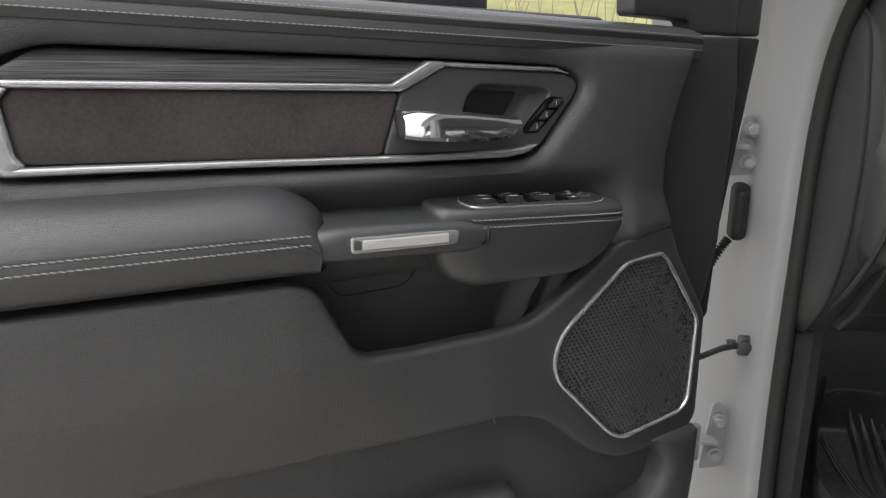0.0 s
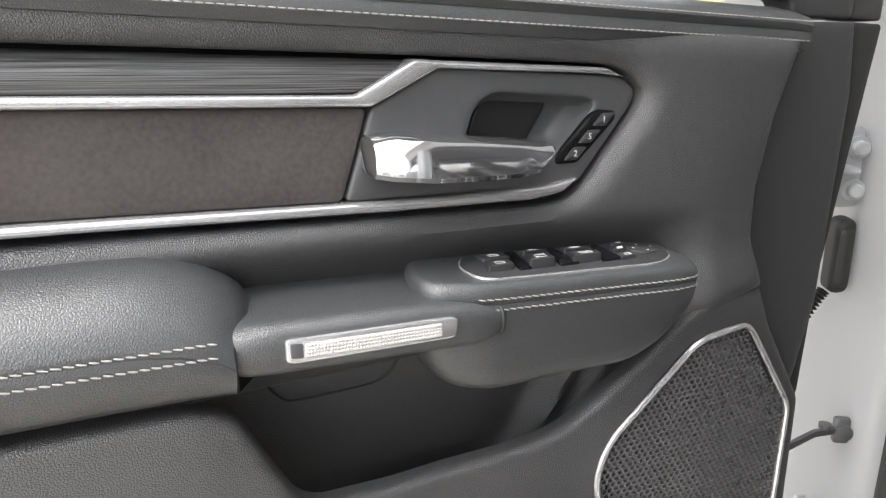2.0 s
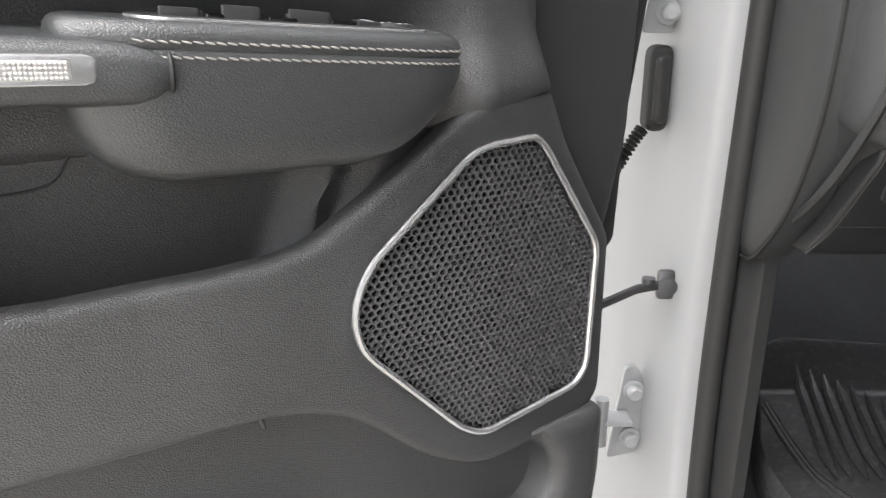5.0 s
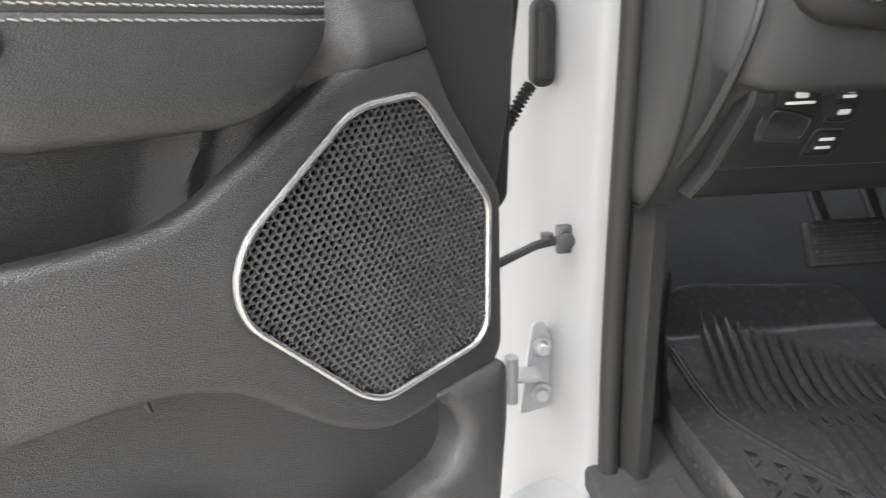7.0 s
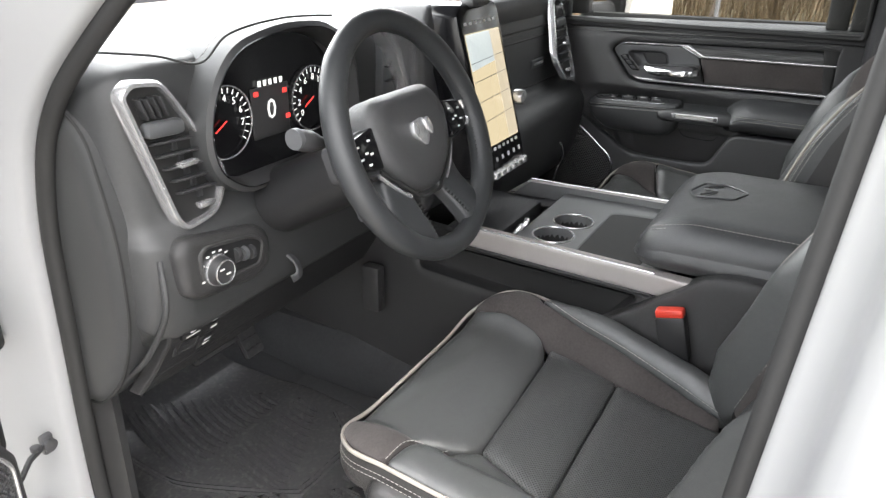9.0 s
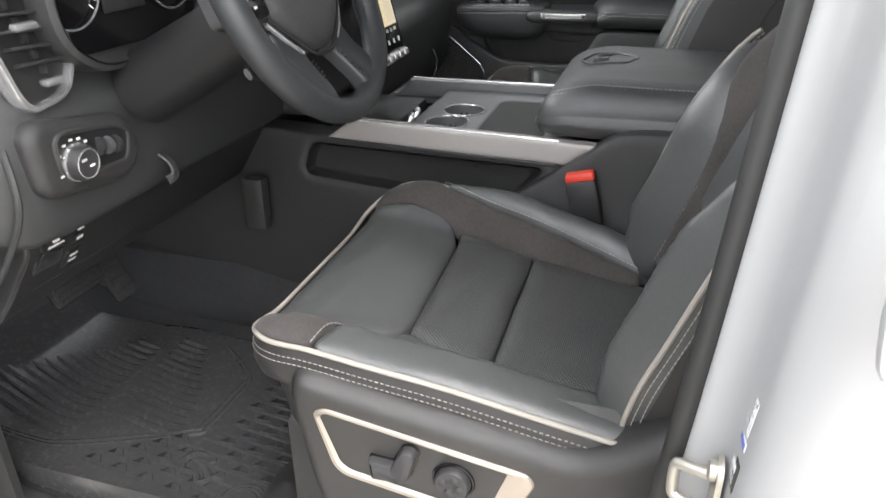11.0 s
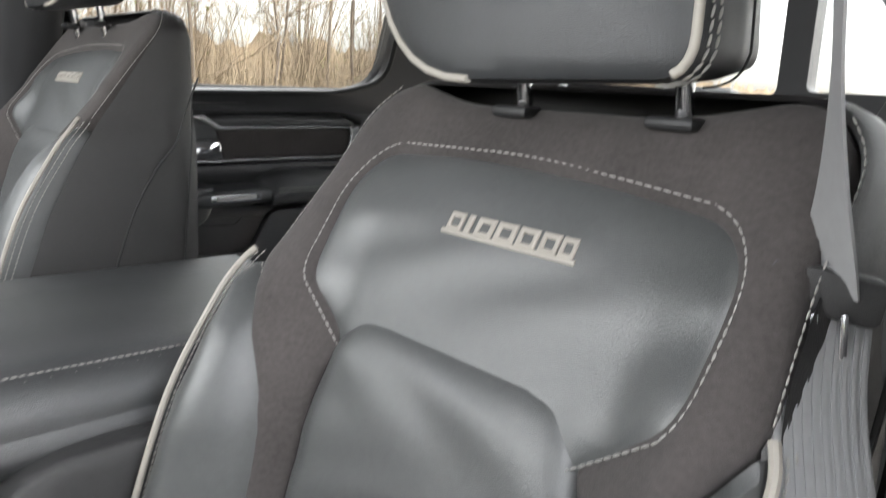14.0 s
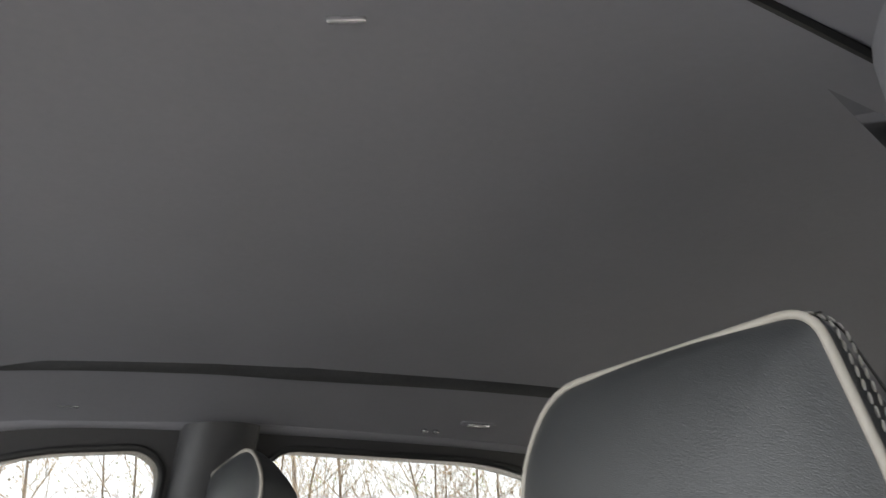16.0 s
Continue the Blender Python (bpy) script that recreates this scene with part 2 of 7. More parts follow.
def mk(name, col, rough=0.5, metal=0.0, grain=None, var=0.12, vscale=6.0, spec=0.5, dirt=None, sheen=0.0, emit=None, coat=0.0):
    """A surface: colour with two scales of variation, gloss, and a fine relief grain = (kind, scale, strength)."""
    m = bpy.data.materials.new(name)
    m.use_nodes = True
    n, l = m.node_tree.nodes, m.node_tree.links
    b = n["Principled BSDF"]
    b.inputs["Metallic"].default_value = metal
    b.inputs["Specular IOR Level"].default_value = spec
    b.inputs["Coat Weight"].default_value = coat
    if sheen:
        b.inputs["Sheen Weight"].default_value = sheen
        b.inputs["Sheen Roughness"].default_value = 0.6
    tc = n.new("ShaderNodeTexCoord")
    big = n.new("ShaderNodeTexNoise")
    big.inputs["Scale"].default_value, big.inputs["Detail"].default_value = vscale, 6
    l.new(tc.outputs["Object"], big.inputs["Vector"])
    fine = n.new("ShaderNodeTexNoise")
    fine.inputs["Scale"].default_value, fine.inputs["Detail"].default_value = vscale * 22, 3
    l.new(tc.outputs["Object"], fine.inputs["Vector"])
    mixf = n.new("ShaderNodeMix")
    mixf.inputs[0].default_value = 0.4
    l.new(big.outputs["Fac"], mixf.inputs[2])
    l.new(fine.outputs["Fac"], mixf.inputs[3])
    ramp = n.new("ShaderNodeValToRGB")
    ramp.color_ramp.elements[0].position, ramp.color_ramp.elements[1].position = 0.3, 0.7
    ramp.color_ramp.elements[0].color = (*[c * (1 - var) for c in col], 1)
    ramp.color_ramp.elements[1].color = (*[min(1, c * (1 + var)) for c in col], 1)
    l.new(mixf.outputs[0], ramp.inputs[0])
    colour = ramp.outputs[0]
    if dirt:
        dc, amount, dscale = dirt
        dn = n.new("ShaderNodeTexNoise")
        dn.inputs["Scale"].default_value, dn.inputs["Detail"].default_value = dscale, 8
        l.new(tc.outputs["Object"], dn.inputs["Vector"])
        dr = n.new("ShaderNodeValToRGB")
        dr.color_ramp.elements[0].position, dr.color_ramp.elements[1].position = 0.52, 0.75
        dr.color_ramp.elements[1].color = (amount, amount, amount, 1)
        l.new(dn.outputs["Fac"], dr.inputs[0])
        mx = n.new("ShaderNodeMixRGB")
        l.new(dr.outputs[0], mx.inputs[0])
        l.new(colour, mx.inputs[1])
        mx.inputs[2].default_value = (*dc, 1)
        colour = mx.outputs[0]
    l.new(colour, b.inputs["Base Color"])
    rr = n.new("ShaderNodeMapRange")
    rr.inputs["To Min"].default_value, rr.inputs["To Max"].default_value = max(0.02, rough * 0.85), min(1, rough * 1.15)
    l.new(mixf.outputs[0], rr.inputs["Value"])
    l.new(rr.outputs[0], b.inputs["Roughness"])
    if grain:
        kind, scale, strength = grain
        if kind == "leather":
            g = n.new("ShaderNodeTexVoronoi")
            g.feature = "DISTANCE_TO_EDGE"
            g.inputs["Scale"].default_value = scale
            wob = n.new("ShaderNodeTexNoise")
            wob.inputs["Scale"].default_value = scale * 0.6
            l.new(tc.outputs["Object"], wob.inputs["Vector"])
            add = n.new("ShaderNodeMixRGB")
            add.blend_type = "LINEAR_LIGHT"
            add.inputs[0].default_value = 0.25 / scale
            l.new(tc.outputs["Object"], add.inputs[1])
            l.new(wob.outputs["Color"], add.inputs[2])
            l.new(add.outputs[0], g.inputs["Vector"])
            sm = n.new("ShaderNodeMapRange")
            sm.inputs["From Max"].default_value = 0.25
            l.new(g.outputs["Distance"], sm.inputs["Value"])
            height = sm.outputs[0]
        elif kind in ("dots", "dots_back"):
            mp = n.new("ShaderNodeMapping")
            flat = kind == "dots"
            mp.inputs["Rotation"].default_value = (0, 0, radians(45)) if flat else (0, radians(45), 0)
            mp.inputs["Scale"].default_value = (scale, scale, 0.01) if flat else (scale, 0.01, scale)
            l.new(tc.outputs["Object"], mp.inputs["Vector"])
            g = n.new("ShaderNodeTexVoronoi")
            g.inputs["Scale"].default_value, g.inputs["Randomness"].default_value = 1.0, 0.12
            l.new(mp.outputs[0], g.inputs["Vector"])
            sm = n.new("ShaderNodeMapRange")
            sm.inputs["From Min"].default_value, sm.inputs["From Max"].default_value = 0.20, 0.40
            l.new(g.outputs["Distance"], sm.inputs["Value"])
            height = sm.outputs[0]
        elif kind == "brushed":
            mp = n.new("ShaderNodeMapping")
            mp.inputs["Scale"].default_value = (9, 0.5, scale)
            for other in (big, fine):
                l.new(mp.outputs[0], other.inputs["Vector"])
                other.inputs["Scale"].default_value = 1.0
            l.new(tc.outputs["Object"], mp.inputs["Vector"])
            g = n.new("ShaderNodeTexNoise")
            g.inputs["Scale"].default_value, g.inputs["Detail"].default_value = 1.0, 5
            l.new(mp.outputs[0], g.inputs["Vector"])
            height = g.outputs["Fac"]
        else:
            g = n.new("ShaderNodeTexNoise")
            g.inputs["Scale"].default_value, g.inputs["Detail"].default_value = scale, 4
            l.new(tc.outputs["Object"], g.inputs["Vector"])
            height = g.outputs["Fac"]
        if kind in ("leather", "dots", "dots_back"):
            # shade put into the base colour along grain creases and in punched holes
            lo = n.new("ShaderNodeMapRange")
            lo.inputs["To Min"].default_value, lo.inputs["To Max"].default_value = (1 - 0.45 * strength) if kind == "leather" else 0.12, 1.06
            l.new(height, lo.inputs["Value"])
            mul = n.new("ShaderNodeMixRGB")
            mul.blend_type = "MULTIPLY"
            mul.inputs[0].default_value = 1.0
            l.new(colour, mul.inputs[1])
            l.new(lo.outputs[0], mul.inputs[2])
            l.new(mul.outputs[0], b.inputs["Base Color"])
        bp = n.new("ShaderNodeBump")
        bp.inputs["Strength"].default_value, bp.inputs["Distance"].default_value = strength, 0.0006
        l.new(height, bp.inputs["Height"])
        l.new(bp.outputs[0], b.inputs["Normal"])
    if emit:
        b.inputs["Emission Color"].default_value = (*emit[0], 1)
        b.inputs["Emission Strength"].default_value = emit[1]
    return m


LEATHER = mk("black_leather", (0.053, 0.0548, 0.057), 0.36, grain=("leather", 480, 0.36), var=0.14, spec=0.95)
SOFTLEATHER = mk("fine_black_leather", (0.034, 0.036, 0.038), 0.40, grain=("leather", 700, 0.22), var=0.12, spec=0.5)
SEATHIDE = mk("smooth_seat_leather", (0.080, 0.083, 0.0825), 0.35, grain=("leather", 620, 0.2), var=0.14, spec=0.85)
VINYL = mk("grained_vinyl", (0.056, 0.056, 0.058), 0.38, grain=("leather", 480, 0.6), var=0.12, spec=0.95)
PERF = mk("perforated_leather", (0.079, 0.0815, 0.081), 0.33, grain=("dots", 270, 0.8), var=0.14, spec=0.75)
PERFBACK = mk("perforated_back_leather", (0.074, 0.0765, 0.076), 0.33, grain=("dots_back", 270, 0.8), var=0.14, spec=0.75)
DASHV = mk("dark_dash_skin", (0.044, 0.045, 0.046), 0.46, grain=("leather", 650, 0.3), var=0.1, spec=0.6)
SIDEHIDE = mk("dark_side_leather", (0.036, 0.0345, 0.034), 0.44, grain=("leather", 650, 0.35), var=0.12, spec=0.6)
SUEDE = mk("brown_grey_suede", (0.066, 0.059, 0.057), 0.95, grain=("noise", 900, 0.7), var=0.34, vscale=11, sheen=0.1, spec=0.15)
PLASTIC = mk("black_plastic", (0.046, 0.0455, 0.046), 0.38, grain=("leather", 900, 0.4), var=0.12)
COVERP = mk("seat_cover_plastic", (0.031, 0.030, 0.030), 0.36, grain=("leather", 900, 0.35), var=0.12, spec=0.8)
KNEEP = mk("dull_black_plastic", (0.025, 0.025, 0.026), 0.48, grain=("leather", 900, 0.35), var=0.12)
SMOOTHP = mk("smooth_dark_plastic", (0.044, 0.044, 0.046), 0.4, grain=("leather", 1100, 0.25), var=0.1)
SATIN = mk("dark_satin_plastic", (0.11, 0.113, 0.118), 0.38, metal=0.2, var=0.08)
DARKP = mk("dark_rubber_pad", (0.018, 0.018, 0.019), 0.5, grain=("noise", 700, 0.3), var=0.12)
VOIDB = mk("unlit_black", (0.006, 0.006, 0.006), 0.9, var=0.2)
GRILLE = mk("black_grille_metal", (0.088, 0.088, 0.090), 0.28, var=0.15, spec=0.9)
GLOSSB = mk("gloss_black", (0.008, 0.008, 0.009), 0.12, var=0.1)
CHROME = mk("chrome", (0.60, 0.60, 0.61), 0.09, metal=0.95, var=0.02)
SATCHR = mk("satin_chrome", (0.68, 0.68, 0.69), 0.26, metal=0.75, var=0.05)
SILVER = mk("silver_trim", (0.44, 0.415, 0.40), 0.5, metal=0.35, var=0.04)
CHAMP = mk("champagne_metal", (0.47, 0.415, 0.36), 0.32, metal=0.55, var=0.04)
LENS = mk("ribbed_lens", (0.72, 0.71, 0.69), 0.2, metal=0.4, var=0.05)
GRAINSTRIP = mk("streaked_grey_trim", (0.10, 0.10, 0.101), 0.42, metal=0.1, grain=("brushed", 1100, 1.0), var=0.85, vscale=5)
PIPING = mk("cream_piping", (0.36, 0.335, 0.295), 0.6, var=0.08)
THREAD = mk("cream_thread", (0.34, 0.33, 0.31), 0.8, var=0.1)
DTHREAD = mk("grey_thread", (0.22, 0.21, 0.2), 0.8, var=0.1)
WHITE = mk("white_paint", (0.350, 0.354, 0.357), 0.34, var=0.006, vscale=3, spec=0.4)
METAL = mk("painted_hinge_metal", (0.46, 0.47, 0.48), 0.35, var=0.05, metal=0.2)
MATTE = mk("matte_dark_plate", (0.072, 0.073, 0.076), 0.42, grain=("noise", 800, 0.3), var=0.12)
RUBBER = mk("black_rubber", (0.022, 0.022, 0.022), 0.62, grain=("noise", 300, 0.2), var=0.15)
MATRUB = mk("floor_mat_rubber", (0.056, 0.056, 0.058), 0.24, grain=("noise", 420, 0.10), var=0.2, spec=0.8, dirt=((0.26, 0.245, 0.22), 0.12, 90))
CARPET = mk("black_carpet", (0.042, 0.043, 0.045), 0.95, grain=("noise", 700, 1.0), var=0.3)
CLOTH = mk("grey_headliner_cloth", (0.238, 0.236, 0.26), 0.95, grain=("noise", 900, 0.4), var=0.06)
TRIMGREY = mk("grey_pillar_trim", (0.20, 0.20, 0.215), 0.6, grain=("noise", 900, 0.3), var=0.06)
BELT = mk("grey_belt_webbing", (0.27, 0.27, 0.272), 0.6, grain=("noise", 900, 0.3), var=0.1)
RED = mk("red_plastic", (0.75, 0.06, 0.035), 0.4, var=0.05)
INK = mk("white_print", (0.75, 0.75, 0.74), 0.6, var=0.03)
SCREEN = mk("lit_map_screen", (0.05, 0.05, 0.05), 0.2, var=0.02, emit=((0.72, 0.60, 0.38), 0.26))
DIALLIT = mk("lit_dial_print", (0.5, 0.5, 0.48), 0.4, var=0.02, emit=((0.85, 0.85, 0.8), 0.32))
REDLIT = mk("lit_red_print", (0.5, 0.03, 0.03), 0.4, var=0.02, emit=((0.9, 0.05, 0.04), 0.4))


def glass(name, tint=(0.82, 0.83, 0.80)):
    m = bpy.data.materials.new(name)
    m.use_nodes = True
    n, l = m.node_tree.nodes, m.node_tree.links
    n.remove(n["Principled BSDF"])
    tr, gl, mx = n.new("ShaderNodeBsdfTransparent"), n.new("ShaderNodeBsdfGlossy"), n.new("ShaderNodeMixShader")
    tr.inputs[0].default_value = (*tint, 1)
    gl.inputs["Roughness"].default_value = 0.02
    fr = n.new("ShaderNodeFresnel")
    fr.inputs[0].default_value = 1.45
    l.new(fr.outputs[0], mx.inputs[0])
    l.new(tr.outputs[0], mx.inputs[1])
    l.new(gl.outputs[0], mx.inputs[2])
    l.new(mx.outputs[0], n["Material Output"].inputs[0])
    return m


GLASS = glass("window_glass")
TINTED = glass("tinted_glass", (0.34, 0.35, 0.35))


# ---- ground and truck body ----
ASPHALT = mk("pale_gravel", (0.40, 0.37, 0.325), 0.9, grain=("noise", 150, 0.8), var=0.3, vscale=1.2)
DEADGRASS = mk("dry_winter_grass", (0.16, 0.13, 0.075), 0.95, grain=("noise", 60, 1.0), var=0.4, vscale=1.5)
ground = part("ground", (np.array([(-400, -400, 0), (400, -400, 0), (400, 400, 0), (-400, 400, 0)]), [(0, 1, 2, 3)]), ASPHALT)
tagged(ground, "pale compacted gravel parking ground under the truck", "ground", kind="structure")
verge = part("grass_verge", (np.array([(13.6, -300, 0.03), (300, -300, 0.03), (300, 300, 0.03), (13.6, 300, 0.03)]), [(0, 1, 2, 3)]), DEADGRASS)
tagged(verge, "dry yellow-brown grass beside the parking ground", "grass", kind="structure")

body = thing("truck_body", "white painted pickup truck cab body and door frames", "truck body", kind="structure")


def pillar(name, plan, zs, material, lean=None, label=""):
    """An upright of a plan outline between heights, with rounded corners."""
    q = rounded(plan, 0.02, 5)
    rings = []
    for z in zs:
        dx, dy = lean(z) if lean else (0, 0)
        rings.append(np.column_stack([q[:, 0] + dx, q[:, 1] + dy, np.full(len(q), z)]))
    return part(name, loft(rings), material, body, label)


def sweep(name, path, section, material, label="", n=50):
    """A bar of an outline (across, outwards) along a line in the door frame's plane."""
    p = curve(path, n)
    q = rounded(section, 0.01, 4)
    t = np.gradient(p, axis=0)
    rings = []
    for a, d in zip(p, t):
        d = d / np.linalg.norm(d)
        side = np.array([1.0, 0, 0]) - d * d[0]
        side /= np.linalg.norm(side)
        up = np.cross(d, side)
        rings.append([a + side * s + up * u for s, u in q])
    return part(name, loft(rings), material, body, label)


# hinge pillar, running up into the windscreen pillar and the roof rail
FRAME = [(0.585, 1.10, 0.42), (0.585, 1.15, 0.56), (0.585, 1.165, 0.80), (0.585, 1.155, 1.10), (0.585, 1.14, 1.30), (0.588, 1.09, 1.44), (0.602, 0.98, 1.56), (0.625, 0.78, 1.715), (0.64, 0.50, 1.84), (0.645, 0.20, 1.888), (0.645, -0.2, 1.896), (0.64, -0.8, 1.886), (0.63, -1.15, 1.85)]
sweep("door_frame", FRAME, [(0.015, 0.0), (0.03, 0.12), (-0.06, 0.2), (-0.19, 0.26), (-0.23, 0.21), (-0.12, 0.165), (-0.085, 0.12), (-0.058, 0.055), (-0.025, 0.0)], WHITE, "white painted door frame")
seal = np.array(FRAME) + [0.002, -0.012, 0]
part("door_seal", tube(curve(seal, 80), 0.013, 10), RUBBER, body, "black rubber door seal")
sill_q = rounded([(0.44, 0.40), (0.44, 0.50), (0.48, 0.54), (0.56, 0.56), (0.61, 0.56), (0.61, 0.40)], 0.02)
part("door_sill", loft([[(x, y, z) for x, z in sill_q] for y in (-1.2, 0.2, 1.2)]), WHITE, body, "white painted door sill")
# door pillar between the doors
BP = lambda z: (0.085 * smoothstep((z - 1.05) / 0.8), -0.16 * max(0, z - 0.95) * 0.55)


def smoothstep(v):
    v = np.clip(v, 0, 1)
    return v * v * (3 - 2 * v)


pillar("door_post", [(0.503, 0.204), (0.494, 0.184), (0.475, 0.174), (0.425, 0.172), (0.403, 0.15), (0.392, 0.10), (0.36, 0.03), (0.40, 0.0), (0.55, 0.02), (0.55, 0.185)], np.linspace(0.5, 1.84, 24), WHITE, BP, "white painted door post")
pillar("post_trim", [(0.513, 0.198), (0.535, 0.206), (0.57, 0.165), (0.598, 0.08), (0.58, 0.0), (0.53, 0.05)], np.linspace(0.62, 1.44, 16), SMOOTHP, BP, "black lower post trim")
slim = rounded([(0.511, 0.200), (0.535, 0.208), (0.572, 0.167), (0.600, 0.08), (0.600, 0.02), (0.59, 0.0), (0.56, 0.0), (0.53, 0.05)], 0.012, 5)
broad = rounded([(0.511, 0.200), (0.535, 0.210), (0.590, 0.165), (0.645, 0.07), (0.682, -0.03), (0.685, -0.12), (0.60, -0.12), (0.53, 0.05)], 0.012, 5)
rings = []
for z in np.linspace(1.44, 1.89, 16):
    q = slim + (broad - slim) * smoothstep((z - 1.46) / 0.16)
    rings.append(np.column_stack([q + BP(z), np.full(len(q), z)]))
part("upper_post_trim", loft(rings), TRIMGREY, body, "grey upper post trim")
zs = np.linspace(0.6, 1.82, 30)
part("door_seal", tube([(0.508 + BP(z)[0], 0.208 + BP(z)[1], z) for z in zs], 0.009, 10), RUBBER, body, "black rubber door seal")

# floor, firewall, far side, rear wall and ceiling close the cab
floor = part("floor", join(rbox((1.4, 0.1, 0.58), (1.68, 3.0, 0.04), 0.01), rbox((1.4, 0.45, 0.68), (0.34, 2.2, 0.2), 0.06)), CARPET)
tagged(floor, "black carpeted cab floor with a raised tunnel", "floor", kind="structure")
fw = loft([[(x, 1.25, 0.60), (x, 1.48, 0.66), (x, 1.72, 0.85), (x, 1.80, 1.1), (x, 1.80, 1.35), (x, 1.9, 1.35), (x, 1.9, 0.5), (x, 1.25, 0.5)] for x in (0.58, 2.24)])
tagged(part("firewall", fw, CARPET), "black carpeted front footwell wall", "wall", kind="structure")
ceil_r = []
for y, z in ((1, 1.79), (0.75, 1.865), (0.4, 1.907), (0, 1.923), (-0.6, 1.92), (-1.05, 1.89), (-1.28, 1.85)):
    ceil_r.append([(1.4 + k * (0.64 if k > 0 else 0.74), y, z - (0.055 * k ** 4 + 0.02 * k ** 10 if k > 0 else 0.05 * k ** 4 + 0.065 * k ** 8)) for k in np.linspace(-1, 1, 49)])
lo_c = [[(x, y, z + 0.03) for x, y, z in r] for r in ceil_r]
ceiling = part("ceiling", join(loft(ceil_r, False, False), loft(lo_c, False, False)), CLOTH)
# black strip along the headliner step; its dark colour stands for the step's shadow
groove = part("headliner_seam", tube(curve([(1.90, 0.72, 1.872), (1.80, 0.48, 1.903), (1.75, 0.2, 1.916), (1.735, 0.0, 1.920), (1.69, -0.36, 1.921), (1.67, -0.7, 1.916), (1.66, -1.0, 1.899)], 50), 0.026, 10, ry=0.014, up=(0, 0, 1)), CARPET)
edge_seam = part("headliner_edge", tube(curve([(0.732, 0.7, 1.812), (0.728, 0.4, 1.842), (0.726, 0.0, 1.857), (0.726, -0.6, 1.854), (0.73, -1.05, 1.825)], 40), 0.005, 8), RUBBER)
tagged(edge_seam, "dark seam along the near edge of the headliner", "trim", kind="structure")
tagged(groove, "dark strip for the seam and its shadow at the headliner step", "trim", kind="structure")
tagged(ceiling, "dark grey cloth headliner of the cab", "headliner", kind="structure")
roof = part("roof", loft([[(1.4 + k * 0.80, y, z + 0.06 - 0.05 * abs(k) ** 4 - 0.03 * abs(k) ** 12) for k in np.linspace(-1, 1, 25)] for y, z in ((1.05, 1.765), (0.75, 1.875), (0.4, 1.92), (0, 1.935), (-0.8, 1.93), (-1.35, 1.865))], False, False), WHITE)
tagged(roof, "white painted truck roof", "roof", kind="structure")


def wall_with(name, outer, holes, x0, thick, material, axis, label, res=0.02):
    if axis == "x":
        f = lambda P, h: np.column_stack([x0(P) - h if callable(x0) else x0 - h, P[:, 0], P[:, 1]])
    else:
        f = lambda P, h: np.column_stack([P[:, 0], x0 + h, P[:, 1]])
    ob = part(name, pillow(outer, res, 0.0, 0.01, f, thick, holes=holes), material)
    return tagged(ob, label, "wall", kind="structure")


# far side wall above the belt, with the two side windows
tumble = lambda P: 2.215 - 0.50 * np.clip(P[:, 1] - 1.42, 0, 1)
front_win = rounded([(1.02, 1.425, 0.02), (0.88, 1.56, 0.04), (0.62, 1.735, 0.1), (0.40, 1.815, 0.08), (0.205, 1.83, 0.05), (0.165, 1.80, 0.04), (0.16, 1.425, 0.02)], 0.02)
rear_win = rounded([(-0.02, 1.44, 0.03), (0.005, 1.72, 0.06), (-0.04, 1.842, 0.05), (-0.56, 1.838, 0.08), (-0.78, 1.80, 0.08), (-0.82, 1.50, 0.06), (-0.68, 1.463, 0.05)], 0.03)
side = rounded([(1.12, 1.41), (0.95, 1.58), (0.68, 1.77), (0.4, 1.87), (-1.2, 1.87), (-1.28, 1.41)], 0.01)
wall_with("wall_far_side", side, [front_win, rear_win], tumble, 0.07, SMOOTHP, "x", "black trimmed far side of the cab with window openings", 0.014)
for nm, o in (("window_1", front_win), ("window_2", rear_win)):
    w = part(nm, pillow(inset(o, -0.015), 0.05, 0.0, 0.01, lambda P, h: np.column_stack([tumble(P) + 0.03 - h, P[:, 0], P[:, 1]]), 0.0), GLASS)
    w.visible_shadow = False
    tagged(w, "clear side window glass of the cab", "window", kind="structure")
    part("window_seal", tube(np.column_stack([tumble(o) - 0.004, o]), 0.007, 8, True), RUBBER, w)
# rear wall with its sliding window
back_o = rounded([(0.60, 1.0), (2.2, 1.0), (2.12, 1.90), (0.68, 1.90)], 0.05)
panes = [rounded([(0.76, 1.525), (1.222, 1.525), (1.226, 1.825), (0.80, 1.825)], 0.02), rounded([(1.286, 1.515), (1.514, 1.515), (1.514, 1.822), (1.292, 1.822)], 0.02), rounded([(1.578, 1.525), (2.04, 1.525), (2.0, 1.825), (1.574, 1.825)], 0.02)]
wall_with("wall_rear", back_o, panes, -1.25, 0.05, SMOOTHP, "y", "black rear cab wall with a sliding window", 0.014)
w = part("window_3", pillow(rounded([(0.72, 1.49), (2.08, 1.49), (2.05, 1.85), (0.75, 1.85)], 0.02), 0.08, 0.0, 0.01, lambda P, h: np.column_stack([P[:, 0], np.full(len(P), -1.29), P[:, 1]]), 0.0), GLASS)
w.visible_shadow = False
tagged(w, "clear rear window glass", "window", kind="structure")


# ---- doors: local x along the door towards the hinge, y outwards, z up ----
def door_plane(depth, bow=0.0):
    return lambda P, h: np.column_stack([P[:, 0], (depth(P) if callable(depth) else depth) - h, P[:, 1]])


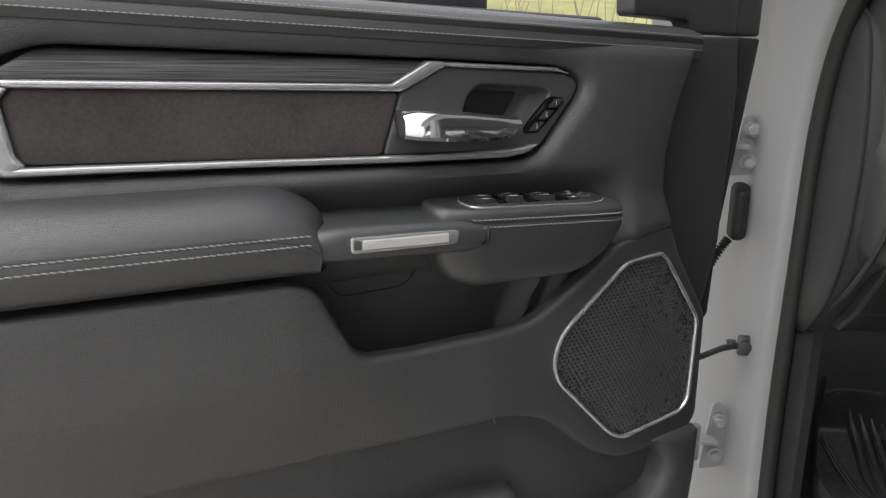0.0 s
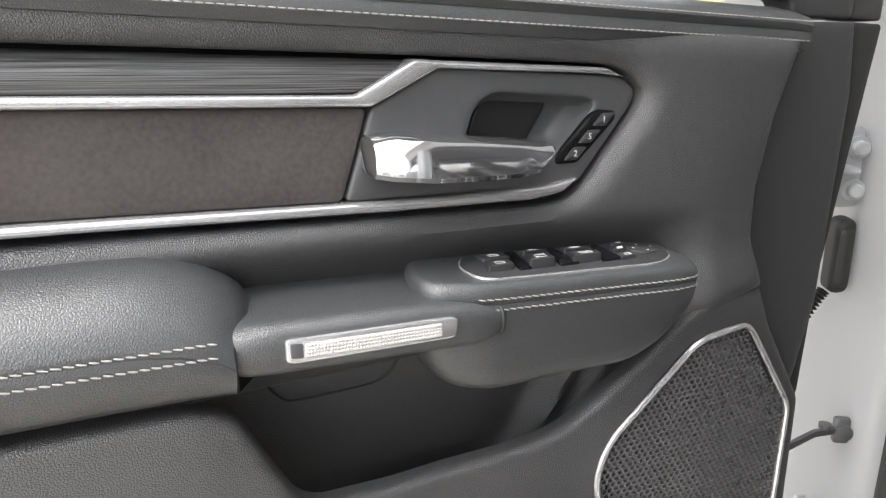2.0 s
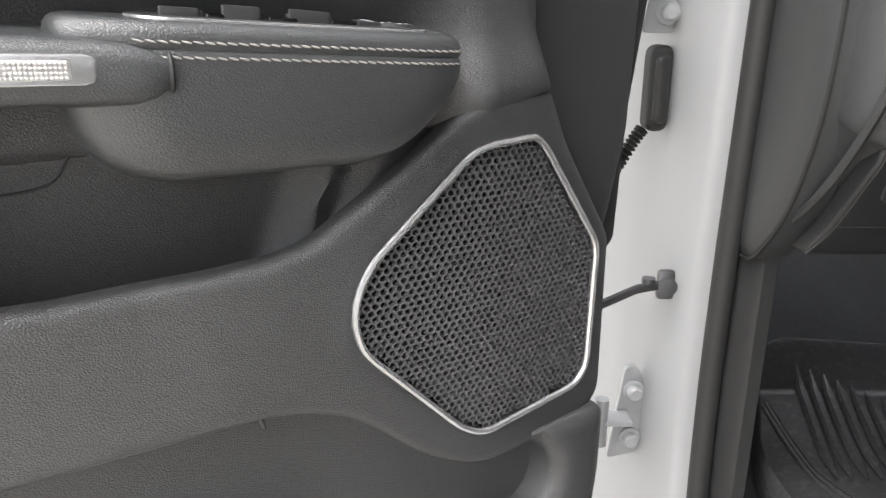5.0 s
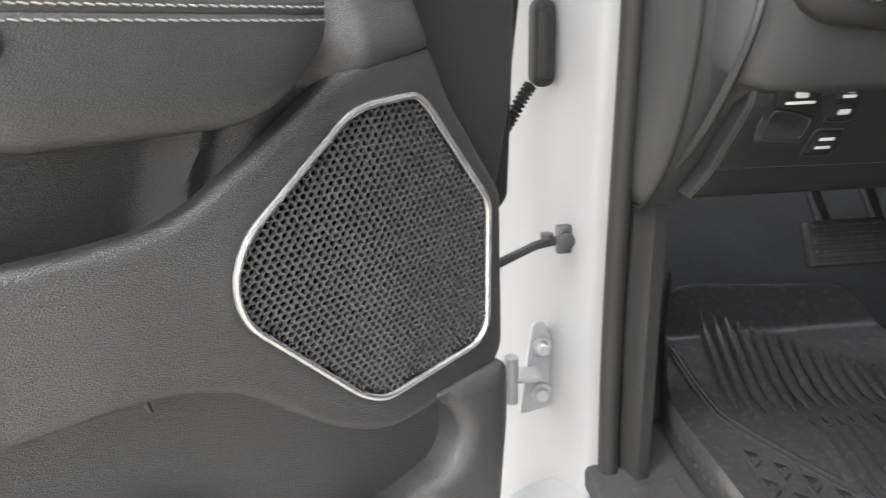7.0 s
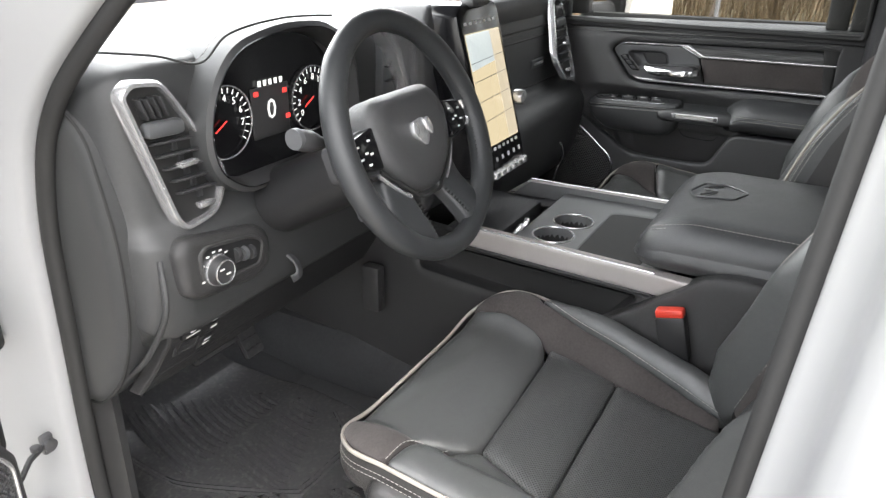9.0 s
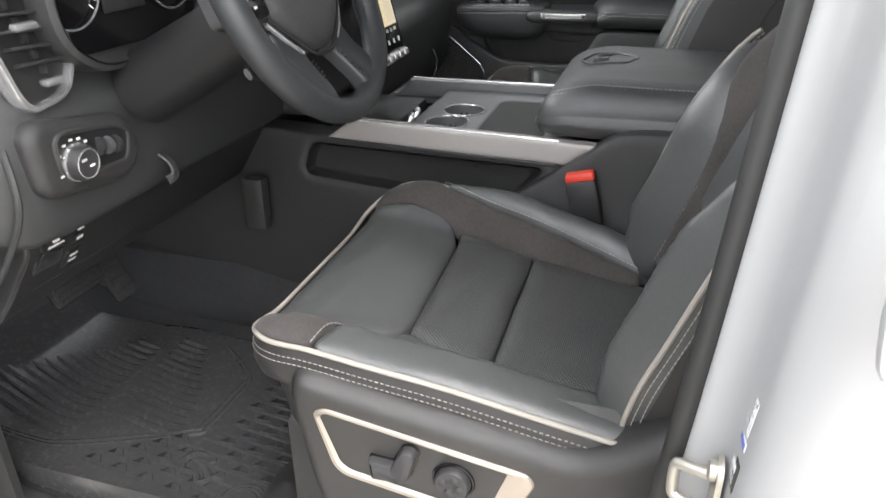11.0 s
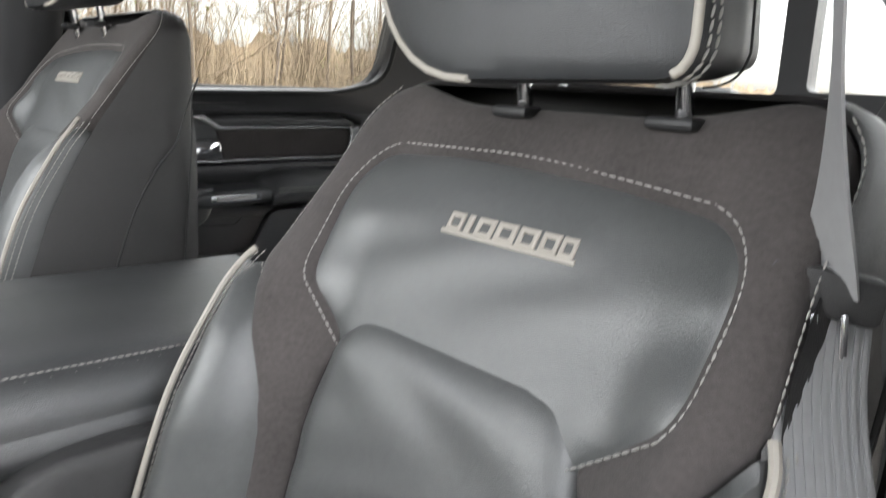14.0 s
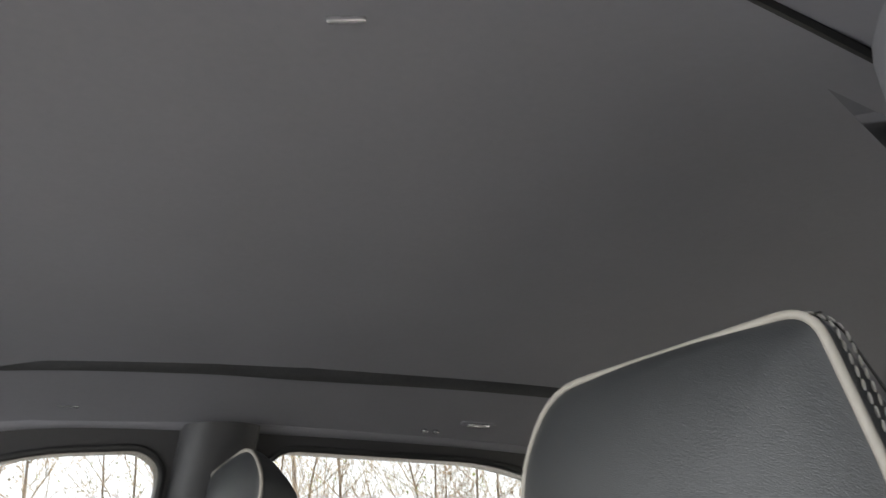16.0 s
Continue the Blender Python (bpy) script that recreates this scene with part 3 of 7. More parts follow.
def hex_grille(outline, pitch, depth, thick=0.0016, web=0.34):
    """A metal grille: a field of six-sided holes with webs between, within an outline."""
    poly = np.array(outline, float)
    lo, hi = poly.min(0), poly.max(0)
    dx, dz = pitch, pitch * 0.72
    cells = []
    rows = int((hi[1] - lo[1]) / dz) + 1
    for j in range(rows):
        for i in range(int((hi[0] - lo[0]) / dx) + 2):
            cells.append((lo[0] + (i + 0.5 * (j % 2)) * dx, lo[1] + j * dz))
    cells = np.array(cells)
    cells = cells[sdf(cells, poly) < 0.001]
    ang = np.radians([30, 90, 150, 210, 270, 330])
    hexo = np.column_stack([np.cos(ang) * dx / math.sqrt(3), np.sin(ang) * dz / 1.5])
    verts, faces = [], []
    for c in cells:
        n = len(verts)
        for k, y in ((1.0, 0.0), (1 - web, -0.0006), (1 - web, thick)):
            for o in hexo:
                verts.append((c[0] + o[0] * k, depth + y, c[1] + o[1] * k))
        for a in range(6):
            b = (a + 1) % 6
            faces += [(n + a, n + b, n + 6 + b, n + 6 + a), (n + 6 + a, n + 6 + b, n + 12 + b, n + 12 + a)]
    return np.array(verts), faces


def build_door(thing_ob, s, front=True):
    def add(name, shape, material, parent=thing_ob, label="", sharp=38):
        return part(name, flipped(shape, s), material, parent, label, sharp)

    sill = lambda u: 1.398 - 0.028 * (u + 0.4)
    # painted shell and edge
    add("shell", prism(rounded([(-0.93, 0.50), (0.135, 0.50), (0.15, 0.9), (0.155, 1.40), (-0.93, 1.40)], 0.03), -0.16, -0.108, 0.008,
                       lambda P, h: np.column_stack([P[:, 0], -h, P[:, 1]])), WHITE, label="white painted door shell")
    # dark carrier behind the trim
    add("carrier", prism(rounded([(-0.9, 0.56), (0.12, 0.56), (0.142, 0.8), (0.143, 1.41), (-0.9, 1.43)], 0.03), -0.108, -0.088, 0.006,
                         lambda P, h: np.column_stack([P[:, 0], -h, P[:, 1]])), SMOOTHP, label="smooth black inner carrier panel")
    # front strip, rubber edge and mirror corner
    strip = rounded([(0.005, 1.13), (0.0, 1.21), (0.016, 1.30), (0.044, 1.378), (0.052, 1.410), (0.149, 1.412), (0.158, 1.34), (0.150, 1.10), (0.132, 1.02), (0.112, 0.95), (0.09, 0.98), (0.04, 1.09)], 0.006)
    add("front_strip", pillow(strip, 0.008, 0.004, 0.006, door_plane(0.042), 0.012), SMOOTHP, label="smooth black strip beside the hinge")
    edge = rounded([(0.150, 1.412), (0.204, 1.411), (0.194, 1.35), (0.176, 1.24), (0.157, 1.12), (0.150, 0.98), (0.118, 0.95), (0.132, 1.02), (0.150, 1.10), (0.157, 1.30)], 0.006)
    add("edge_strip", pillow(edge, 0.008, 0.004, 0.008, door_plane(0.048), 0.03), RUBBER, label="soft black door edge")
    corner = add("mirror_corner", pillow(rounded([(-0.055, 1.436), (0.05, 1.432), (0.056, 1.415), (0.147, 1.4145), (0.146, 1.60), (0.05, 1.74), (-0.06, 1.74)], 0.008), 0.012, 0.004, 0.006, door_plane(0.045), 0.03), SMOOTHP)
    add("corner_edge", pillow(rounded([(0.151, 1.4145), (0.204, 1.4140), (0.205, 1.56), (0.12, 1.74), (0.06, 1.74), (0.150, 1.60)], 0.006), 0.010, 0.005, 0.02, door_plane(0.05), 0.03), PLASTIC, corner)
    # upper padded panel with a hollow for the trim
    trim = rounded([(-0.835, 1.356), (-0.768, 1.381), (-0.748, 1.3835), (-0.36, 1.375), (-0.19, 1.369), (-0.165, 1.362, 0.02), (-0.149, 1.345, 0.02), (-0.152, 1.33),
                    (-0.203, 1.264, 0.02), (-0.225, 1.251, 0.03), (-0.26, 1.249), (-0.60, 1.2545), (-0.80, 1.257), (-0.835, 1.265)], 0.012)
    big = rounded([(-0.9, 1.428), (0.037, 1.393), (0.010, 1.318), (-0.004, 1.25), (-0.003, 1.20), (0.010, 1.148), (-0.09, 1.12), (-0.9, 1.10)], 0.006)
    lip = lambda u: np.interp(u, [-0.137, -0.08, -0.03, 0.012], [1.098, 1.139, 1.145, 1.148])
    flare = lambda P: 0.010 * smoothstep((lip(P[:, 0]) + 0.058 - P[:, 1]) / 0.058) * smoothstep((P[:, 0] + 0.17) / 0.05)
    dip = lambda P: 0.032 * smoothstep((1.243 - P[:, 1]) / 0.055) * smoothstep((-0.055 - P[:, 0]) / 0.09)
    bulge = lambda P: 0.016 + 0.022 * np.clip((-0.05 - P[:, 0]) / 0.2, 0, 1) ** 2 * (3 - 2 * np.clip((-0.05 - P[:, 0]) / 0.2, 0, 1)) * 0.7
    add("upper_pad", pillow(big, 0.008, 0.012, 0.02, door_plane(lambda P: bulge(P) + dip(P) - flare(P)), 0.03, holes=[trim]), VINYL, label="black grained soft upper pad")
    # window ledge cap, with its two rows of stitches
    sec = [(0.13, 0.030), (0.07, 0.038), (0.03, 0.036), (0.012, 0.029), (0.006, 0.021), (0.008, 0.016), (0.0095, 0.0145), (0.008, 0.012), (0.007, 0.004), (0.012, -0.004), (0.03, -0.008), (0.13, -0.008)]
    rings = []
    for u in np.linspace(-0.9, 0.05, 30):
        k = 1 if u < 0.04 else 0.93
        rings.append([(u, 0.005 + d, sill(u) + z * k) for d, z in sec])
    cap = add("ledge_cap", loft(rings), LEATHER, label="stitched leather window ledge")
    for off, dd in ((0.0235, 0.0118), (0.005, 0.0112)):
        line = [(u, dd, sill(u) + off) for u in np.linspace(-0.89, 0.047, 40)]
        add("stitching", stitches(line, 0.005, 0.0016, 0.00062, (0, -0.0006, 0)), THREAD, cap, "cream stitching")
    # window seal and glass
    add("window_seal", tube([(-0.9, 0.12, 1.44), (-0.05, 0.12, 1.425)], 0.012, 8), RUBBER)
    # trim band
    add("streaked_insert", pillow(rounded([(-0.812, 1.352), (-0.768, 1.3775), (-0.748, 1.380), (-0.366, 1.3715), (-0.417, 1.3475)], 0.004), 0.005, 0.003, 0.004, door_plane(lambda P: 0.029 + 1.3 * np.clip(P[:, 1] - 1.3635 + 0.014 * (P[:, 0] + 0.5), 0, 1)), 0.014), GRAINSTRIP,
        label="dark grey streaked trim insert")
    chrome = [rounded([(-0.815, 1.352), (-0.417, 1.3465), (-0.370, 1.3725), (-0.353, 1.3715), (-0.19, 1.366), (-0.166, 1.3575), (-0.19, 1.3605), (-0.349, 1.3655), (-0.404, 1.3375), (-0.79, 1.3435)], 0.003),
              rounded([(-0.822, 1.352), (-0.79, 1.3435), (-0.799, 1.333), (-0.792, 1.282), (-0.784, 1.2735), (-0.80, 1.2625), (-0.814, 1.27), (-0.826, 1.34)], 0.004),
              rounded([(-0.805, 1.272), (-0.604, 1.2690), (-0.426, 1.2655), (-0.34, 1.2645), (-0.25, 1.2665), (-0.212, 1.2715), (-0.228, 1.260), (-0.259, 1.2555), (-0.393, 1.2565), (-0.604, 1.2610), (-0.805, 1.2635)], 0.003)]
    for c in chrome:
        add("trim_strip", pillow(c, 0.004, 0.0045, 0.0045, door_plane(0.026), 0.02), SATCHR, label="satin chrome trim strip")
    add("suede_insert", pillow(rounded([(-0.798, 1.334), (-0.789, 1.343), (-0.406, 1.336), (-0.427, 1.2665), (-0.785, 1.2735), (-0.792, 1.282)], 0.006), 0.007, 0.004, 0.008, door_plane(0.032), 0.014), SUEDE,
        label="brown-grey suede insert")
    scoop = rounded([(-0.326, 1.30), (-0.314, 1.336, 0.02), (-0.297, 1.3465), (-0.206, 1.341), (-0.194, 1.335), (-0.230, 1.296)], 0.008)
    plate = rounded([(-0.4035, 1.3355), (-0.349, 1.3650), (-0.19, 1.3595), (-0.165, 1.3570, 0.012), (-0.151, 1.345, 0.012), (-0.155, 1.333), (-0.207, 1.268), (-0.226, 1.2645), (-0.425, 1.2665)], 0.005)
    add("handle_plate", pillow(plate, 0.004, 0.003, 0.005, door_plane(0.031), 0.016, holes=[scoop]), MATTE, label="dark satin plate round the handle")
    add("handle_scoop", pillow(scoop, 0.004, -0.022, 0.016, door_plane(0.0305), 0.0), MATTE, label="hollow behind the handle")
    add("scoop_pad", pillow(rounded([(-0.312, 1.306), (-0.305, 1.331), (-0.293, 1.340), (-0.234, 1.3385), (-0.233, 1.333), (-0.254, 1.300)], 0.006), 0.006, 0.004, 0.003, door_plane(0.0525), 0.004), DARKP, label="dark rubber pad")
    # lever
    rings = []
    for u, z0, z1, f, b in ((-0.412, 1.289, 1.313, 0.014, 0.03), (-0.409, 1.286, 1.3165, 0.004, 0.032), (-0.396, 1.2845, 1.3185, -0.006, 0.034), (-0.372, 1.283, 1.318, -0.012, 0.034), (-0.366, 1.2825, 1.317, -0.013, 0.034),
                            (-0.33, 1.2815, 1.3145, -0.013, 0.03), (-0.29, 1.2815, 1.3105, -0.011, 0.024), (-0.272, 1.284, 1.3085, -0.009, 0.02), (-0.256, 1.2975, 1.307, -0.004, 0.018), (-0.253, 1.301, 1.306, 0.002, 0.016)):
        e = min(0.004, (z1 - z0) * 0.3)
        rings.append([(u, b, z0 + e), (u, f + 0.004, z0), (u, f, z0 + e), (u, f + 0.001, z1 - 3 * e), (u, f + 0.006, z1 - e), (u, f + 0.014, z1), (u, b, z1)])
    add("door_handle", loft(rings), CHROME, label="polished chrome release lever", sharp=30)
    if front:
        base = rounded([(-0.201, 1.327), (-0.193, 1.3305), (-0.174, 1.3285), (-0.174, 1.321), (-0.213, 1.2845), (-0.2355, 1.2845), (-0.235, 1.292)], 0.004)
        pad = add("memory_switch", prism(base, -0.03, -0.0262, 0.001, lambda P, h: np.column_stack([P[:, 0], -h, P[:, 1]])), GLOSSB)
        for i, ch in enumerate("1S2"):
            cx, cz = -0.1885 - 0.0143 * i, 1.3215 - 0.0143 * i
            key = rounded([(cx - 0.0105, cz - 0.0055), (cx + 0.0035, cz - 0.0055), (cx + 0.0135, cz + 0.0055), (cx - 0.0005, cz + 0.0055)], 0.002)
            k = add("key", prism(key, -0.028, -0.0247, 0.0008, lambda P, h: np.column_stack([P[:, 0], -h, P[:, 1]])), SMOOTHP, pad)
            if s > 0:
                writing("numeral", ch, 0.008, pose(cx + 0.001, 0.0243, cz, 90, 0, 0), INK, pad)
    # arm rest
    sec = [(-0.085, 1.244), (-0.015, 1.2475), (0.01, 1.244), (0.03, 1.233), (0.044, 1.216), (0.0495, 1.203), (0.0505, 1.199), (0.0495, 1.1965), (0.0505, 1.194), (0.050, 1.180), (0.044, 1.162), (0.03, 1.151), (0.0, 1.147), (-0.085, 1.147)]
    rings = []
    for u, k in ((-0.9, 1), (-0.7, 1), (-0.60, 1), (-0.572, 0.985), (-0.552, 0.94), (-0.535, 0.87), (-0.519, 0.77), (-0.508, 0.66), (-0.502, 0.55)):
        rings.append([(u - 0.024 * float(smoothstep((w + 0.01) / 0.055)) * float(smoothstep((u + 0.66) / 0.12)), 0.009 - w * (1 if u < -0.51 else 0.97), 1.1475 + (z - 1.147) * k * (0.955 if k == 1 else 0.96)) for w, z in sec])
    arm = add("armrest", loft(rings), LEATHER, label="padded leather armrest")
    for z, w in ((1.2005, 0.0502), (1.191, 0.0508)):
        line = [(u, 0.009 - w, z - 0.004) for u in np.linspace(-0.89, -0.534, 30)]
        add("stitching", stitches(line, 0.0056, 0.0012, 0.00085, (0, -0.0007, 0), 0.0006, (0, 0, 1)), THREAD, arm, "cream stitching")
    # pull handle
    def pull_ring(u, z0, z1, w0, w1):
        q = rounded([(w0, z0), (w1, z0 + 0.004), (w1, z1 - 0.008), (w0, z1)], 0.014, 6)
        return [(u + 0.008, 0.011 - a, b - 0.004) for a, b in q]
    rings = [pull_ring(u, z0, z1, -0.06, w1) for u, z0, z1, w1 in ((-0.5385, 1.170, 1.200, 0.034), (-0.536, 1.164, 1.205, 0.040), (-0.526, 1.161, 1.208, 0.043), (-0.505, 1.1600, 1.2095, 0.045), (-0.4, 1.157, 1.2065, 0.045),
                                                                   (-0.372, 1.156, 1.205, 0.046), (-0.350, 1.156, 1.203, 0.047), (-0.338, 1.158, 1.200, 0.047), (-0.329, 1.164, 1.196, 0.045), (-0.326, 1.172, 1.190, 0.041))]
    pull = add("pull_handle", loft(rings), LEATHER, label="leather pull handle")
    for u, z0, z1, w1 in ((-0.5375, 1.166, 1.2035, 0.0405), (-0.3285, 1.163, 1.197, 0.0462)):
        add("seam", tube(np.array(pull_ring(u, z0, z1, 0.0, w1)), 0.0016, 6, True), RUBBER, pull)
    frame_o = rounded([(-0.5, 1.176), (-0.5, 1.192), (-0.373, 1.1895), (-0.368, 1.187), (-0.3695, 1.174), (-0.375, 1.1725), (-0.495, 1.174)], 0.003)
    inward = pose(0.008, 0.011, -0.004)
    flat = lambda P, h: np.column_stack([P[:, 0], -h, P[:, 1]])
    add("reflector_frame", moved(prism(frame_o, 0.035, 0.0472, 0.0018, flat), inward), SATCHR, pull, "satin metal frame")
    add("frame_end", moved(prism(rounded([(-0.497, 1.1785), (-0.497, 1.1895), (-0.488, 1.1885), (-0.488, 1.1775)], 0.002), 0.046, 0.0477, 0.0004, flat), inward), SATIN, pull, "dark end of the frame")
    ribs = [rbox((u, -0.0475, 1.1779 + 0.0026 * j - 0.018 * (u + 0.435)), (0.0019, 0.002, 0.0019), 0.0007) for u in np.arange(-0.485, -0.384, 0.0024) for j in range(4)]
    add("reflector", moved(join(prism(rounded([(-0.487, 1.1775), (-0.487, 1.1885), (-0.382, 1.1865), (-0.382, 1.1755)], 0.002), 0.04, 0.0475, 0.0005, flat), *ribs), inward), LENS, pull,
        "ribbed silver reflector")
    # switch pod: level outlines from the top down
    plan = rounded([(-0.342, -0.076, 0.02), (-0.370, -0.050, 0.02), (-0.382, -0.012, 0.03), (-0.378, 0.018, 0.02), (-0.335, 0.031, 0.02), (-0.135, 0.033, 0.02), (-0.106, 0.028, 0.02), (-0.098, -0.012, 0.03), (-0.118, -0.045, 0.03), (-0.15, -0.066, 0.02)], 0.02, 8)
    loop = np.vstack([plan, plan[:1]])
    run = np.concatenate([[0], np.cumsum(np.linalg.norm(np.diff(loop, axis=0), axis=1))])
    plan = np.column_stack([np.interp(np.linspace(0, run[-1], 111)[:-1], run, loop[:, k]) for k in (0, 1)])
    pod_top = lambda u, w: 1.2048 - 0.041 * (u + 0.344) - 0.06 * (w - 0.022)
    pod_low = lambda u: 1.104 + 0.055 * np.clip((u + 0.19) / 0.09, 0, 1) ** 2 + 0.035 * np.clip((-0.31 - u) / 0.08, 0, 1) ** 2

    def pod_ring(k, drop, f):
        u = -0.245 + (plan[:, 0] + 0.245) * (1 - k / 0.145)
        w = -0.015 + (plan[:, 1] + 0.015) * (1 - k / 0.052)
        top = pod_top(u, w) - drop
        return np.column_stack([u, -w, top + f * (pod_low(u) - top)])
    rings = [pod_ring(*r) for r in ((0.030, 0.0, 0), (0.010, 0.0, 0), (0.0065, 0.0007, 0), (0.0035, 0.0025, 0), (0.0012, 0.0055, 0), (0.0, 0.0095, 0), (0.0, 0.0150, 0), (0.0013, 0.0165, 0), (0.0, 0.0178, 0), (0.0, 0.024, 0),
                                    (0.0008, 0.026, 0.2), (0.0025, 0.026, 0.45), (0.006, 0.026, 0.68), (0.011, 0.026, 0.85), (0.018, 0.026, 0.95), (0.028, 0.026, 1.0))]
    pod = add("switch_pod", loft(rings), LEATHER, label="leather pod with window switches", sharp=60)
    for drop in (0.0118, 0.0206):
        q = pod_ring(-0.0004, drop, 0)
        q = q[(q[:, 1] < 0.0) & (q[:, 0] > -0.345)]
        q = q[np.argsort(q[:, 0] + 0.6 * q[:, 1])]
        add("stitching", stitches(q, 0.0056, 0.0012, 0.00085, (0, 0, 0), 0.0006, (0, 0, 1)), THREAD, pod, "cream stitching")
    slope = lambda P, h: np.column_stack([P[:, 0], -P[:, 1], pod_top(P[:, 0], P[:, 1]) + h])
    fold = lambda pts: [(p[0], 0.022 + 0.70 * (p[1] - 0.038), *p[2:]) for p in pts]
    plate_o = rounded(fold([(-0.338, -0.010, 0.014), (-0.322, -0.046, 0.01), (-0.306, -0.050, 0.01), (-0.124, -0.051, 0.012), (-0.108, -0.028, 0.012), (-0.126, 0.018, 0.01), (-0.146, 0.034, 0.01), (-0.166, 0.038, 0.01), (-0.318, 0.038, 0.01), (-0.333, 0.028, 0.01)]), 0.01)
    add("plate_rim", prism(plate_o, -0.004, 0.0016, 0.0009, slope), SATCHR, pod, "thin satin rim")
    plt = add("switch_plate", prism(inset(plate_o, 0.0014), -0.002, 0.002, 0.0006, slope), SMOOTHP, pod, "dark switch plate")
    # switches: four corners, front rise, material, mark
    keys = [(((-0.310, -0.041), (-0.283, -0.041), (-0.284, -0.018), (-0.311, -0.016)), 0.002, SMOOTHP, 1), (((-0.312, -0.013), (-0.286, -0.015), (-0.294, 0.016), (-0.319, 0.018)), 0.004, SMOOTHP, 1),
            (((-0.281, -0.042), (-0.270, -0.042), (-0.278, 0.020), (-0.291, 0.021)), 0.001, GLOSSB, 0), (((-0.266, -0.042), (-0.243, -0.042), (-0.244, -0.030), (-0.267, -0.027)), 0.003, SMOOTHP, 1),
            (((-0.267, -0.024), (-0.240, -0.028), (-0.255, 0.018), (-0.281, 0.020)), 0.007, SMOOTHP, 2), (((-0.236, -0.042), (-0.228, -0.042), (-0.229, 0.018), (-0.250, 0.019)), 0.001, GLOSSB, 0),
            (((-0.224, -0.038), (-0.196, -0.042), (-0.198, -0.026), (-0.226, -0.022)), 0.003, SMOOTHP, 1), (((-0.225, -0.019), (-0.190, -0.023), (-0.204, 0.013), (-0.236, 0.018)), 0.007, SMOOTHP, 2),
            (((-0.187, -0.042), (-0.180, -0.042), (-0.182, 0.016), (-0.205, 0.018)), 0.001, GLOSSB, 0), (((-0.172, -0.028), (-0.152, -0.030), (-0.161, -0.011), (-0.180, -0.008)), 0.002, SMOOTHP, 1),
            (((-0.163, -0.046), (-0.147, -0.046), (-0.150, -0.036), (-0.166, -0.036)), 0.001, SMOOTHP, 1), (((-0.179, -0.002), (-0.159, -0.006), (-0.164, 0.014), (-0.185, 0.019)), 0.002, SMOOTHP, 1)]
    for quad, up, mat, mark in keys:
        q4 = np.array(fold(quad))
        w0, w1, mid = q4[:, 1].min(), q4[:, 1].max(), q4.mean(0)
        lean = lambda P, h, w0=w0, w1=w1, up=up: slope(P, np.asarray(h) + up * np.clip((P[:, 1] - w0) / (w1 - w0), 0, 1) * (np.asarray(h) > 0.002))
        add("switch", prism(rounded([tuple(p) for p in q4], 0.002), 0.001, 0.0036, 0.0010, lean), mat, plt)
        lift = lambda P, h, f=lean: f(P, np.asarray(h) + 0.0037)
        if mark:
            o = mid + (q4 - mid) * (0.42 if mark == 2 else 0.34) + (0.0, 0.001)
            add("symbol", tube(lift(o, np.zeros(4)), 0.00055, 5, True), INK, plt)
        if mark == 2:
            b = mid + (q4 - mid) * 0.26 + (0.002, 0.001)
            add("symbol", tube(lift(b[:3], np.zeros(3)), 0.00045, 5), INK, plt)
    pad_o = np.array([(-0.142 + 0.0155 * math.cos(a), -0.0145 + 0.0125 * math.sin(a)) for a in np.linspace(0, 2 * math.pi, 29)[:-1]])
    add("mirror_switch", prism(pad_o, 0.001, 0.0042, 0.0016, slope), SMOOTHP, plt, "round mirror switch")
    for a in range(4):
        c = np.array((-0.142 + 0.0105 * math.cos(a * math.pi / 2), -0.0145 + 0.0085 * math.sin(a * math.pi / 2)))
        add("symbol", prism(c + 0.0017 * np.array([(math.cos(k * 2.094 + a * math.pi / 2), math.sin(k * 2.094 + a * math.pi / 2)) for k in range(3)]), 0.003, 0.0046, 0.0001, slope), INK, plt)
    # map pocket: back wall, little lid, end facet
    ridge = lambda P: -0.205 + 0.30 * (P[:, 1] - 1.03)
    bump = lambda P: 0.026 * np.exp(-((P[:, 0] - ridge(P)) / 0.016) ** 2) + 0.034 * smoothstep((P[:, 0] - ridge(P)) / 0.04)
    wall = lambda P: 0.058 + 0.03 * np.clip((1.12 - P[:, 1]) / 0.12, 0, 1)
    add("pocket_wall", pillow(rounded([(-0.66, 0.95), (-0.06, 0.95), (0.02, 1.14), (-0.05, 1.18), (-0.66, 1.18)], 0.02), 0.008, 0.0, 0.02, door_plane(lambda P: wall(P) - bump(P)), 0.0), VINYL, label="grained back of the map pocket")
    wall_y = lambda z: 0.0575 + 0.03 * min(max((1.12 - z) / 0.12, 0), 1)
    lid = curve([(u, wall_y(z), z) for u, z in ((-0.495, 1.15), (-0.492, 1.125), (-0.484, 1.108), (-0.474, 1.0965), (-0.463, 1.0920), (-0.426, 1.0925), (-0.395, 1.0945), (-0.380, 1.101), (-0.371, 1.116), (-0.366, 1.13), (-0.362, 1.15))], 70)
    add("lid_seam", tube(lid, 0.0011, 6), RUBBER, label="dark seam round the pocket lid")
    # lower pad, under the arm rest and round the loudspeaker
    grille_o = rounded([(-0.197, 0.985, 0.03), (-0.183, 1.02, 0.03), (-0.075, 1.107, 0.02), (-0.008, 1.1115, 0.015), (0.006, 1.1, 0.015), (0.086, 0.995, 0.015), (0.082, 0.86, 0.02), (0.064, 0.843, 0.02), (-0.062, 0.832, 0.02), (-0.088, 0.846, 0.02), (-0.19, 0.95, 0.03)], 0.02)
